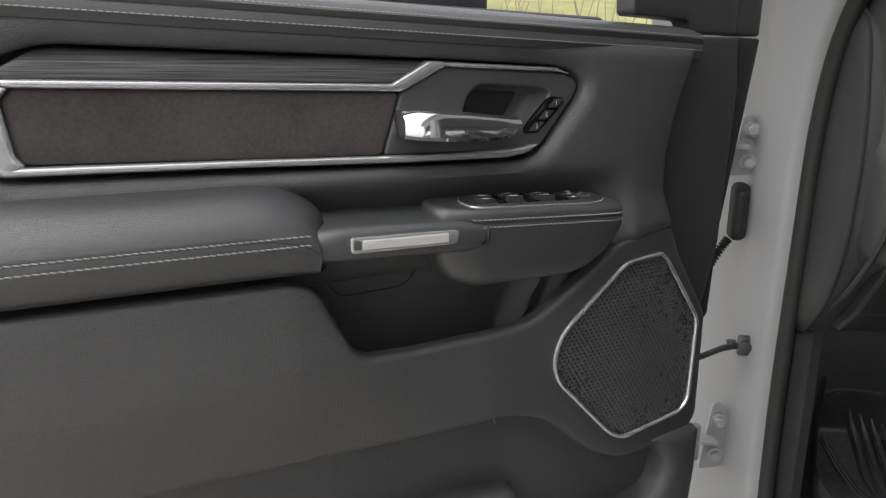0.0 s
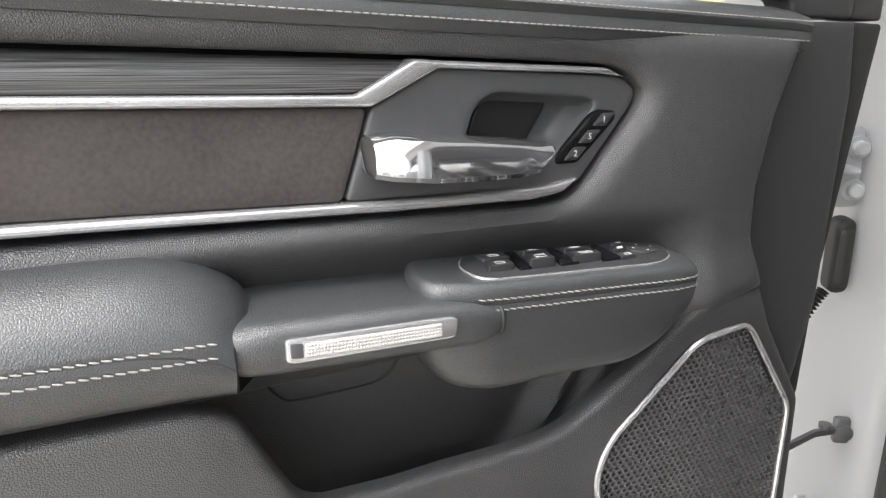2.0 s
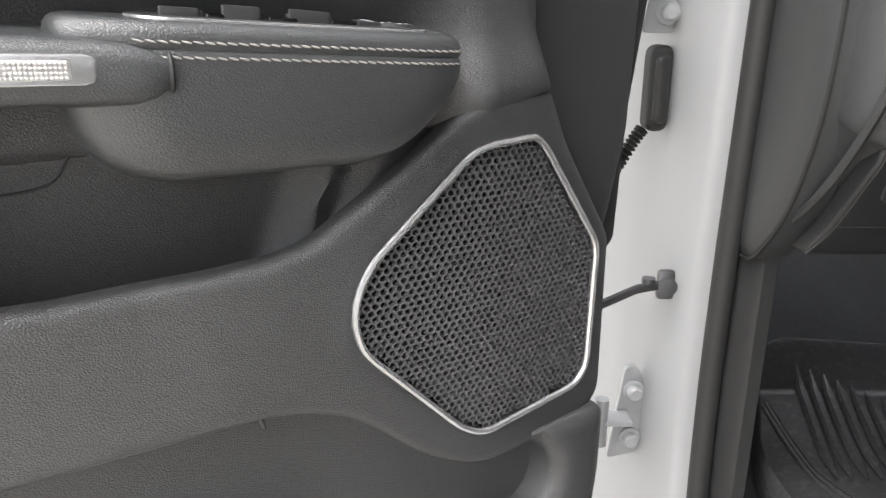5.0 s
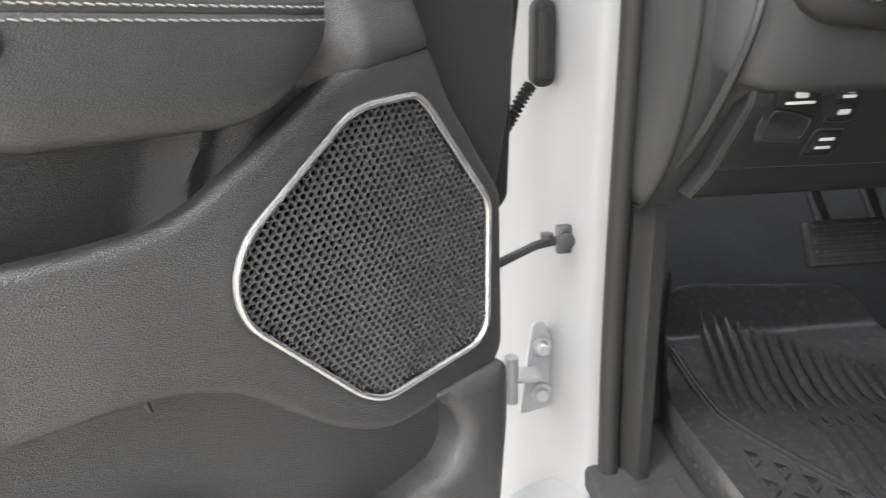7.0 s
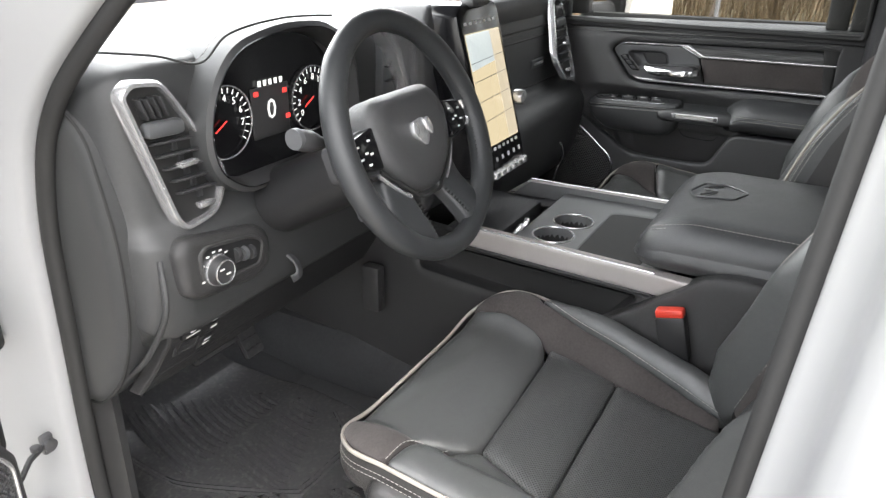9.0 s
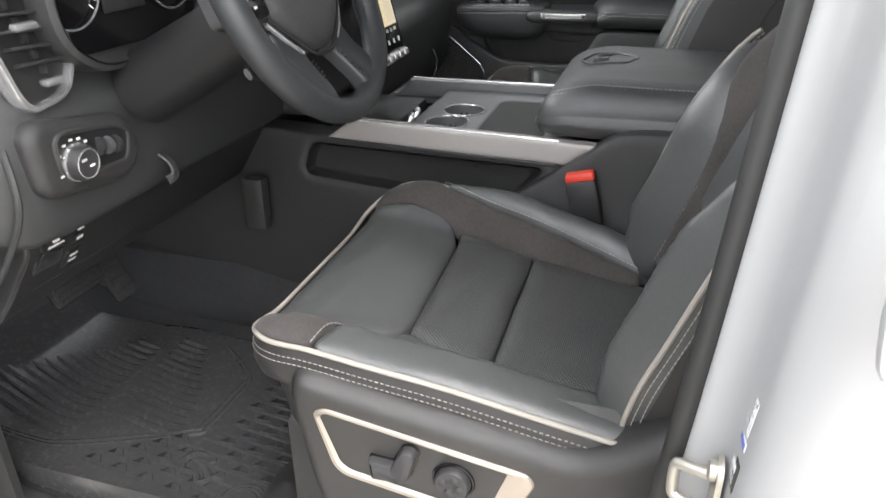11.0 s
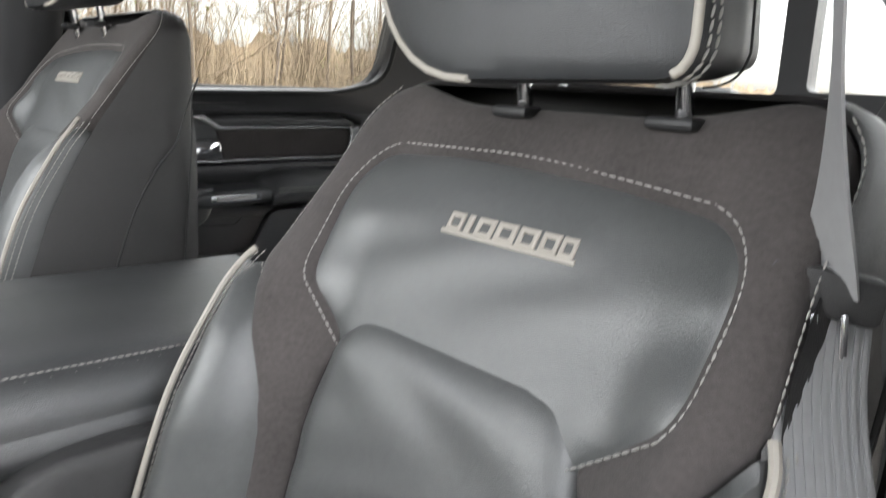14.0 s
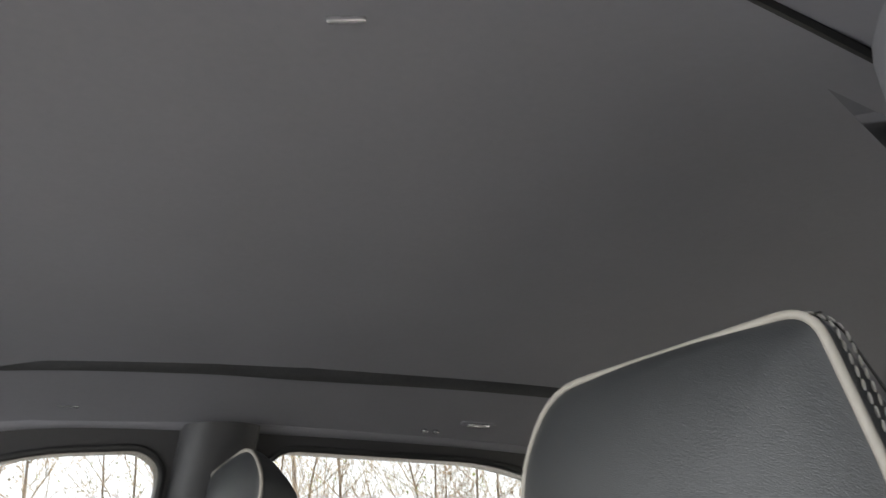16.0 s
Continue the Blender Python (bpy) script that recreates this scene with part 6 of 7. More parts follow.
tagged(ws, "clear windscreen glass above the dashboard", "windscreen", kind="structure")

# ---- steering wheel ----
wheel = thing("steering_wheel", "black leather steering wheel with silver spokes", "steering wheel", Matrix.Translation((0.895, 0.70, 1.402)) @ Euler((radians(90 - 24), 0, 0)).to_matrix().to_4x4())
N = 96
ang = np.linspace(0, 2 * math.pi, N, endpoint=False)
ringp = np.column_stack([0.170 * np.cos(ang), 0.168 * np.sin(ang), 0 * ang])
grip = 0.0168 + 0.0022 * (np.abs(np.cos(ang)) > 0.55) * smooth((np.abs(np.cos(ang)) - 0.55) / 0.15)
part("rim", tube(ringp, grip, 14, True, ry=grip * 0.95), SOFTLEATHER, wheel, "leather wheel rim")
for a in (-0.62, 0.62, math.pi - 0.62, math.pi + 0.62):
    c = np.array([0.170 * math.cos(a), 0.168 * math.sin(a), 0])
    t = np.array([-math.sin(a), math.cos(a), 0])
    part("rim_seam", tube([c - t * 0.0012, c + t * 0.0012], 0.0172, 14), RUBBER, wheel)
hub_o = rounded([(-0.104, 0.030, 0.03), (-0.078, 0.069, 0.03), (0.078, 0.069, 0.03), (0.104, 0.030, 0.03), (0.090, -0.030, 0.05), (0.030, -0.080, 0.03), (-0.030, -0.080, 0.03), (-0.090, -0.030, 0.05)], 0.02)
hub_s = lambda P, h: np.column_stack([P, h - 0.013])
hub = part("hub_cover", pillow(hub_o, 0.005, 0.022, 0.045, hub_s, 0.03), VINYL, wheel, "padded hub cover")
part("badge", join(prism(rounded([(-0.018, 0.016), (-0.008, 0.022), (0.008, 0.022), (0.018, 0.016), (0.013, -0.010), (0.0, -0.020), (-0.013, -0.010)], 0.005), 0.02, 0.0255, 0.002, hub_s), *[prism(rounded([(g * 0.008, 0.018), (g * 0.020, 0.021), (g * 0.026, 0.004), (g * 0.019, -0.008), (g * 0.011, 0.001)][::g], 0.004), 0.02, 0.0285, 0.002, hub_s) for g in (-1, 1)]), SATCHR, hub, "plain bright badge shape")
for sgn in (-1, 1):
    arm_o = rounded([(sgn * 0.07, 0.036), (sgn * 0.166, 0.028), (sgn * 0.168, -0.020), (sgn * 0.075, -0.036)][::sgn], 0.01)
    spoke = part("spoke", pillow(arm_o, 0.007, 0.006, 0.02, lambda P, h: np.column_stack([P, h - 0.018]), 0.02), SMOOTHP, wheel)
    pad_o = rounded([(sgn * 0.090, 0.034), (sgn * 0.150, 0.024), (sgn * 0.155, -0.002), (sgn * 0.146, -0.016), (sgn * 0.096, -0.026)][::sgn], 0.007)
    pad = part("button_pad", prism(pad_o, -0.014, -0.002, 0.003, lambda P, h: np.column_stack([P, h])), GLOSSB, spoke)
    edge = curve([(sgn * 0.149, 0.024, -0.002), (sgn * 0.155, 0.006, -0.001), (sgn * 0.153, -0.008, -0.001), (sgn * 0.146, -0.017, -0.002)], 20)
    part("spoke_trim", tube(edge, 0.0036, 8), SATCHR, spoke, "satin metal edge")
    for dx, dy in ((0.110, 0.018), (0.136, 0.014), (0.122, 0.003), (0.112, 0.0), (0.135, -0.003), (0.122, -0.013)):
        part("symbol", rbox((sgn * dx, dy, -0.0018), (0.007, 0.003, 0.0008), 0.0003), INK, pad)
    low_o = rounded([(sgn * 0.034, -0.070), (sgn * 0.092, -0.036), (sgn * 0.112, -0.128), (sgn * 0.046, -0.164)][::-sgn], 0.008)
    low_s = lambda P, h: np.column_stack([P, -0.024 + 0.024 * smooth((-P[:, 1] - 0.07) / 0.08) + h])
    ls = part("lower_spoke", pillow(low_o, 0.006, 0.010, 0.015, low_s, 0.015), SOFTLEATHER, wheel, "stitched leather lower spoke")
    sew = np.array([(sgn * 0.040, -0.092), (sgn * 0.044, -0.115), (sgn * 0.052, -0.140)])
    part("lacing", stitches(curve(low_s(sew, np.full(3, 0.008)), 30), 0.002, 0.004, 0.0018, (0, 0, 0), 0.004, (1, 0, 0)), RUBBER, ls, "dark lacing")
    lace = np.array([(sgn * 0.1525 * math.cos(a), 0.1505 * math.sin(a), 0.004) for a in np.linspace(-0.55, 0.55, 30)])
    part("lacing", stitches(lace, 0.002, 0.005, 0.0014, (0, 0, 0), 0.003, (sgn, 0, 0)), RUBBER, wheel, "dark lacing")
    accent = curve([(sgn * 0.100, -0.032, -0.014), (sgn * 0.076, -0.058, -0.012), (sgn * 0.050, -0.078, -0.012)], 16)
    part("hub_accent", tube(accent, 0.0035, 8), SATCHR, wheel, "satin metal accent")
part("hub_gap", tube(curve([(-0.098, -0.028, -0.010), (-0.068, -0.054, -0.009), (-0.030, -0.083, -0.009), (0, -0.087, -0.009), (0.030, -0.083, -0.009), (0.068, -0.054, -0.009), (0.098, -0.028, -0.010)], 40), 0.0026, 8), RUBBER, wheel)
part("column_shroud", loft([[(r * math.cos(a), r * 0.85 * math.sin(a) - dz, -d) for a in np.linspace(0, 2 * math.pi, 28)[:-1]] for d, r, dz in ((0.03, 0.050, 0), (0.06, 0.056, 0.006), (0.16, 0.060, 0.02), (0.30, 0.065, 0.03))]), DARKP, wheel, "black column shroud")
part("stalk", tube(curve([(-0.06, 0.01, -0.05), (-0.12, 0.03, -0.056), (-0.176, 0.050, -0.056)], 14), [0.009] * 10 + [0.012, 0.0145, 0.0145, 0.0145, 0.013], 12), SMOOTHP, wheel, "indicator stalk")
part("stalk_cap", lathe([(0.014, -0.004), (0.014, 0.004), (0.010, 0.006), (0, 0.006)], (-0.180, 0.052, -0.056), "x", 20), SATIN, wheel)
part("tilt_lever", tube(curve([(-0.06, -0.07, -0.08), (-0.09, -0.08, -0.06), (-0.125, -0.075, -0.05)], 10), 0.008, 8, ry=0.004), SMOOTHP, wheel)

# ---- centre console ----
console = thing("centre_console", "black centre console with silver rails and cup holders", "console", pose(1.4, 0.4, 0))
CO = np.array([1.4, 0.4, 0.0])


def cpart(name, shape, material, parent=None, label="", sharp=38):
    v, f = shape
    return part(name, (np.asarray(v, float) - CO, f), material, parent or console, label, sharp)


DECK = mk("satin_grey_deck", (0.19, 0.193, 0.197), 0.42, metal=0.3, var=0.06)
sidep = rounded([(-0.12, 0.62), (-0.12, 1.14, 0.02), (0.21, 1.143, 0.03), (0.285, 1.138, 0.02), (0.345, 1.09, 0.01), (0.86, 1.085), (1.06, 1.09), (1.40, 1.02), (1.42, 0.62)], 0.01)
recess = rounded([(0.905, 1.000, 0.02), (0.885, 1.066, 0.02), (0.425, 1.068, 0.012), (0.49, 0.985, 0.03)], 0.02)
half = lambda y: 0.204 - 0.06 * (y - 0.33)
for sgn in (-1, 1):
    sx = lambda P, h, g=sgn: np.column_stack([1.4 + g * (half(P[:, 0]) - 0.018 + h), P[:, 0], P[:, 1]])
    cpart("side_panel", pillow(sidep, 0.010, 0.012, 0.015, sx, 0.05, holes=[recess]), PLASTIC, label="grained black side panel")
    # plastic pocket; the black rubber colour puts its inner shade into the surface
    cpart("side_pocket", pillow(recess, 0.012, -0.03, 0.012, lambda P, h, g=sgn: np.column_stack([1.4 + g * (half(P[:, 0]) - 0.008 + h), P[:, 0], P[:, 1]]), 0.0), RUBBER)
    rail = rounded([(0.388, 1.084), (0.326, 1.124), (0.79, 1.124), (0.845, 1.084)], 0.004)
    cpart("silver_rail", pillow(rail, 0.008, 0.004, 0.005, lambda P, h, g=sgn: np.column_stack([1.4 + g * (half(P[:, 0]) - 0.003 + h), P[:, 0], P[:, 1]]), 0.02), SILVER, label="brushed silver rail")
    cpart("rail_edge", tube([(1.4 + sgn * (half(y) - 0.004), y, 1.1245) for y in (0.40, 0.60, 0.787)], 0.003, 8), SATCHR, label="bright rail edge")
    cpart("rail_lip", tube([(1.4 + sgn * (half(y) - 0.001), y, 1.0825) for y in (0.40, 0.60, 0.84)], 0.003, 8), PLASTIC)
    inner = rounded([(0.40, 1.075), (0.40, 1.123), (0.785, 1.123), (0.84, 1.075)], 0.004)
    cpart("rail_inner", pillow(inner, 0.02, 0.002, 0.004, lambda P, h, g=sgn: np.column_stack([1.4 + g * (half(P[:, 0]) - 0.014 - h), P[:, 0], P[:, 1]]), 0.004), DECK, label="satin grey inner wall of the rail")
    rear = rounded([(0.53, 0.975, 0.02), (0.345, 1.118, 0.02), (0.305, 1.152, 0.03), (0.25, 1.160, 0.03), (-0.12, 1.158), (-0.12, 0.62), (0.60, 0.62), (0.60, 0.80)], 0.01)
    cpart("rear_side_panel", pillow(rear, 0.014, 0.010, 0.008, lambda P, h, g=sgn: np.column_stack([1.4 + g * (half(P[:, 0]) + 0.012 + h), P[:, 0], P[:, 1]]), 0.03), PLASTIC, label="grained black rear side panel")
cpart("knee_bracket", rbox((1.203, 1.0, 0.94), (0.028, 0.045, 0.11), 0.006), PLASTIC)
deck_o = rounded([(1.210, 0.38), (1.590, 0.38), (1.575, 0.70), (1.225, 0.70)], 0.012)
cups = [rounded([(1.318 + 0.042 * math.cos(a), 0.632 + 0.042 * math.sin(a)) for a in np.linspace(0, 2 * math.pi, 20)[:-1]], 0.004, 2), rounded([(1.408 + 0.042 * math.cos(a), 0.622 + 0.042 * math.sin(a)) for a in np.linspace(0, 2 * math.pi, 20)[:-1]], 0.004, 2)]
tray = rounded([(1.226, 0.44), (1.52, 0.44), (1.50, 0.565), (1.232, 0.565)], 0.02)
cpart("deck", pillow(deck_o, 0.006, 0.004, 0.006, lambda P, h: np.column_stack([P, 1.103 + h]), 0.02, holes=cups + [tray]), DECK, label="satin grey cup holder deck")
for c in cups:
    m = c.mean(0)
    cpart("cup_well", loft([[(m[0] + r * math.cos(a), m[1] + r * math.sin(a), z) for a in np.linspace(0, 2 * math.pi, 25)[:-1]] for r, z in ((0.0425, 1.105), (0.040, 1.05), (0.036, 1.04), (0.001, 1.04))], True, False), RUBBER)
    cpart("cup_rim", tube(np.column_stack([c, np.full(len(c), 1.1065)]), 0.002, 6, True), SATCHR)
q = np.array(tray)
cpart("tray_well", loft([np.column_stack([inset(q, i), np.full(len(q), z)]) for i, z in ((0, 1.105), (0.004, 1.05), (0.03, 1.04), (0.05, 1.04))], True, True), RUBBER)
cpart("front_bin", rbox((1.4, 0.80, 1.07), (0.26, 0.12, 0.05), 0.01), SMOOTHP)
for x in (1.30, 1.335):
    cpart("clip", tube(curve([(x - 0.03, 0.70, 1.105), (x - 0.02, 0.69, 1.125), (x, 0.70, 1.120)], 10), 0.005, 8), SATCHR)
arm_o = rounded([(1.204, -0.10, 0.03), (1.596, -0.10, 0.03), (1.596, 0.446, 0.05), (1.204, 0.446, 0.05)], 0.03)
lid_s = lambda P, h: np.column_stack([P, 1.178 + h - 0.022 * smooth((P[:, 1] - 0.34) / 0.12)])
lid = cpart("armrest_lid", pillow(arm_o, 0.010, 0.046, 0.055, lid_s, 0.014, extra=lambda P, d: 0.006 * smooth((d - 0.03) / 0.12)), LEATHER, label="padded leather armrest lid", sharp=70)
low_rings = [np.column_stack([inset(arm_o, i), np.full(len(arm_o), z) - (0.022 * smooth((arm_o[:, 1] - 0.34) / 0.12) if z > 1.15 else 0)]) for i, z in ((0.0, 1.179), (-0.004, 1.168), (-0.004, 1.15), (0.006, 1.134), (0.02, 1.128))]
cpart("lid_side", loft(low_rings, True, "end"), LEATHER, lid, sharp=70)
for dx in (0.0, 0.006):
    sl = [(1.226 + dx, y, 1.2135 + dx * 0.75 - 0.022 * float(smooth((np.array([y]) - 0.34) / 0.12)[0])) for y in np.linspace(-0.08, 0.425, 30)]
    cpart("stitching", stitches(curve(sl, 40), 0.005, 0.002, 0.0011), THREAD, lid, "cream stitching")
top = lambda x, y: 1.2305 - 0.022 * float(smooth((np.array([y]) - 0.34) / 0.12)[0])
mark = rounded([(1.355, 0.375), (1.40, 0.395), (1.445, 0.375), (1.440, 0.33), (1.41, 0.29), (1.36, 0.31)], 0.008)
cpart("embossed_mark", tube(np.array([(x, y, top(x, y)) for x, y in mark]), 0.0022, 6, True), LEATHER, lid, "plain embossed outline")
cpart("embossed_mark", tube(curve([(x, y, top(x, y)) for x, y in ((1.372, 0.37), (1.395, 0.345), (1.41, 0.37), (1.43, 0.34))], 16), 0.002, 6), LEATHER, lid)
cpart("rear_tray", rbox((1.46, -0.15, 1.135), (0.30, 0.11, 0.02), 0.006), SATIN)
cpart("tray_edge", tube([(1.66, -0.08, 1.148), (1.66, -0.02, 1.146), (1.60, -0.092, 1.148)][:2], 0.003, 6), SATCHR)

# ---- belt buckle, floor mat, pedals ----
buckle = thing("seat_belt_buckle", "black seat belt buckle with a red button", "buckle", pose(1.150, 0.322, 0.958))
tl = pose(0, 0, 0, -14, 0, 0)
part("housing", moved(rbox((0, 0, 0.085), (0.026, 0.050, 0.085), 0.006), tl), DARKP, buckle)
part("release_button", moved(rbox((0, 0, 0.131), (0.021, 0.047, 0.017), 0.004), tl), RED, buckle, "red release button")
part("strap", moved(rbox((0, 0, -0.06), (0.005, 0.034, 0.24), 0.002), tl), RUBBER, buckle)
mat = thing("floor_mat", "black ribbed rubber floor mat, scuffed and dusty", "floor mat", pose(0.93, 1.05, 0.612))
mat_o = rounded([(-0.245, -0.40), (0.20, -0.40), (0.255, 0.15), (0.20, 0.42), (-0.13, 0.44), (-0.175, 0.33), (-0.25, 0.14)], 0.05)
lift = lambda y: 0.35 * np.clip(y - 0.22, 0, 1) + 0.9 * np.clip(y - 0.36, 0, 1)
mat_s = lambda P, h: np.column_stack([P, 0.006 + h + lift(P[:, 1]) * 0.6])
part("base", pillow(mat_o, 0.012, 0.002, 0.004, mat_s, 0.008), MATRUB, mat)
rimm = mat_s(curve([(-0.13, 0.43), (-0.165, 0.36), (-0.2, 0.27), (-0.243, 0.14), (-0.247, 0.0), (-0.245, -0.2), (-0.24, -0.38)], 40), np.full(41, 0.018))
part("raised_rim", tube(rimm, 0.006, 8, False, ry=0.03, up=(0, 0, 1)), MATRUB, mat, "upturned edge")
groups = [(np.linspace(-0.135, 0.15, 15), lambda x: 0.155, lambda x: np.interp(x, [-0.13, -0.05, 0.15], [0.39, 0.36, 0.22])),
          (np.linspace(-0.045, 0.20, 14), lambda x: np.interp(x, [-0.05, 0.0, 0.08, 0.19], [-0.035, -0.045, -0.015, 0.055]), lambda x: 0.128)]
for xs, lo_y, hi_y in groups:
    for x in xs:
        y0, y1 = float(lo_y(x)), float(hi_y(x))
        P = np.array([(x + 0.2 * (y0 + (y1 - y0) * k - 0.15), y0 + (y1 - y0) * k) for k in np.linspace(0, 1, 7)])
        part("rib", tube(mat_s(P, np.full(7, 0.006)), [0.002, 0.007, 0.008, 0.008, 0.008, 0.007, 0.002], 6), MATRUB, mat)
edge = np.array([(-0.161, 0.33), (-0.156, 0.21), (-0.145, 0.13), (-0.06, -0.055), (-0.03, -0.074), (0.05, -0.077), (0.125, -0.07), (0.20, 0.02)])
for off in (0.0, 0.012):
    part("channel_edge", tube(curve(mat_s(edge - [off * 0.6, off], np.full(8, 0.003)), 50), 0.0042, 8), MATRUB, mat)
back_end = lambda x: float(np.interp(x, [-0.17, -0.06, 0.13, 0.2], [0.10, -0.105, -0.115, -0.03]))
spot = np.array([(-0.185, -0.245)])
for i in range(16):
    x = -0.205 + i * 0.0255
    y1 = back_end(x) - 0.02
    run = np.array([(x + 0.12 * (y + 0.2), y) for y in np.linspace(-0.37, y1, 12)])
    run = run[(sdf(run, mat_o) < -0.025)]
    if len(run) > 2:
        part("bar", tube(mat_s(run, np.full(len(run), 0.0025)), 0.0045, 6), MATRUB, mat)
    for j in range(10):
        y = -0.35 + j * 0.058 + (i % 2) * 0.029
        c = np.array([(x + 0.12 * (y + 0.2), y)])
        if y > y1 - 0.012 or sdf(c, mat_o)[0] > -0.035 or np.linalg.norm(c - spot) < 0.05 or np.linalg.norm(c - [(-0.13, -0.13)]) < 0.042:
            continue
        P = c + np.array([(0.0, -0.018), (0.0155, -0.006), (0.0155, 0.006), (0.0, 0.018)])
        part("lug", prism(P, 0.0, 0.0095, 0.003, mat_s), MATRUB, mat)
for pts in ([(-0.150, -0.108), (-0.128, -0.098), (-0.108, -0.112), (-0.112, -0.142), (-0.122, -0.150)], [(-0.150, -0.108), (-0.152, -0.135), (-0.168, -0.150), (-0.158, -0.162), (-0.140, -0.148), (-0.128, -0.126)]):
    part("emblem", tube(mat_s(curve(pts, 24), np.full(25, 0.006)), 0.0065, 8), MATRUB, mat, "plain embossed shape")
for r in (0.036, 0.029):
    part("fastener_ring", tube(mat_s(spot + np.array([(r * math.cos(a), r * math.sin(a)) for a in np.linspace(0, 2 * math.pi, 33)[:-1]]), np.full(32, 0.006)), 0.004, 8, True), MATRUB, mat)
part("fastener", lathe([(0.026, 0.0), (0.026, 0.008), (0.022, 0.012), (0.0, 0.011)], (spot[0][0], spot[0][1], 0.006), "z", 24), MATRUB, mat)
for nm, x, y, z, sx, sz, lab in (("brake_pedal", 0.955, 1.26, 0.85, 0.12, 0.065, "wide black rubber brake pedal"), ("accelerator_pedal", 1.09, 1.30, 0.80, 0.055, 0.14, "tall black accelerator pedal")):
    pd = thing(nm, lab, "pedal", pose(x, y, z, -28, 0, 0))
    part("pad", rbox((0, 0, 0), (sx, 0.018, sz), 0.006), MATRUB, pd)
    for k in np.linspace(-0.36, 0.36, 5):
        part("grip", rbox((0, -0.0105, sz * k), (sx * 0.86, 0.004, 0.005), 0.001), MATRUB, pd)
    part("arm", tube(curve([(0, 0.01, 0), (0, 0.05, 0.06), (0, 0.09, 0.25)], 10), 0.010, 8), SMOOTHP, pd)
kick = part("kick_panel", loft([[(0.60, 1.16, z), (0.615, 1.115, z), (0.632, 1.12, z), (0.645, 1.3, z), (0.645, 1.6, z), (0.60, 1.6, z)] for z in (0.60, 0.8, 0.966)]), PLASTIC)
tagged(kick, "black plastic footwell side panel", "wall trim", kind="structure")
scuff = part("sill_trim", loft([[(0.55, y, 0.575), (0.57, y, 0.59), (0.62, y, 0.605), (0.655, y, 0.612), (0.665, y, 0.56), (0.55, y, 0.54)] for y in (-1.1, 0.3, 1.1)]), PLASTIC)
tagged(scuff, "black plastic sill trim", "wall trim", kind="structure")
far_kick = part("kick_panel_far", rbox((2.235, 1.42, 1.0), (0.05, 0.92, 0.98), 0.02), PLASTIC)
tagged(far_kick, "black plastic far footwell side panel", "wall trim", kind="structure")
dpart("stack_trim", pillow(rounded([(1.118, 1.519), (1.167, 1.497), (1.216, 1.455), (1.256, 1.372), (1.262, 1.24), (1.300, 1.24), (1.312, 1.355), (1.292, 1.470), (1.245, 1.508), (1.166, 1.524)], 0.012), 0.006, 0.008, 0.012, ON(0.944), 0.03), SATCHR, label="satin strip beside the centre stack")
dpart("accent_strip", tube(curve([(1.985, 0.872, 1.105), (2.015, 0.873, 1.06), (2.02, 0.893, 0.99), (2.012, 0.910, 0.95)], 20), 0.0035, 8), SATCHR)
groove = np.column_stack([np.full(len(cap_o), 0.6015), cap_o])
dpart("cap_seam", tube(groove, 0.0028, 6, True), RUBBER)


# ---- door hinges, check strap, wiring boot ----

def door_hinge(z0, z1):
    h = thing("pillar_hinge", "white painted steel door hinge with two bolts", "hinge", pose(0.512, 1.225, (z0 + z1) / 2), group="door hinges")
    hz = (z1 - z0) / 2
    f = lambda P, d: np.column_stack([P[:, 0], -0.012 - d + 0.35 * P[:, 0], P[:, 1]])
    part("leaf", prism(rounded([(-0.03, -hz), (0.012, -hz), (0.022, -hz * 0.6), (0.022, hz * 0.4), (0.004, hz), (-0.012, hz)], 0.008), -0.008, 0.0, 0.002, f), METAL, h)
    part("web", rbox((-0.03, -0.03, 0.0), (0.05, 0.035, 0.008), 0.003), METAL, h)
    part("knuckle", lathe([(0.009, -hz * 0.5), (0.009, hz * 0.5)], (-0.045, -0.04, 0), "z", 14), METAL, h)
    for zz in (-hz * 0.55, hz * 0.5):
        part("bolt", lathe([(0.014, 0.0), (0.014, -0.005), (0.009, -0.005), (0.009, -0.015), (0.007, -0.017), (0, -0.017)], (0.0, -0.014, zz), "y", 12), METAL, h)
    return h


door_hinge(1.195, 1.295)
door_hinge(0.655, 0.785)
strap = thing("check_strap", "dark steel door check strap bolted to the pillar", "check strap", pose(0.525, 1.168, 0.912))
STEEL = mk("dark_grey_steel", (0.13, 0.13, 0.135), 0.45, metal=0.6, var=0.12)
part("bar", tube([(-0.09, -0.055, -0.006), (-0.035, -0.01, -0.002), (0.0, 0.002, 0.0)], 0.004, 8, ry=0.006), STEEL, strap)
part("bracket", rbox((0.002, 0.002, 0), (0.02, 0.012, 0.036), 0.004), STEEL, strap)
part("bolt", lathe([(0.011, 0), (0.011, -0.006), (0.006, -0.007), (0, -0.007)], (0.002, -0.004, 0.0), "y", 14), STEEL, strap)
part("rivet", lathe([(0.008, 0), (0.008, 0.006), (0, 0.007)], (-0.02, -0.004, 0.004), "z", 12), STEEL, strap)
boot = thing("wiring_boot", "black rubber wiring boot between pillar and door", "wiring boot", pose(0.507, 1.205, 1.135))
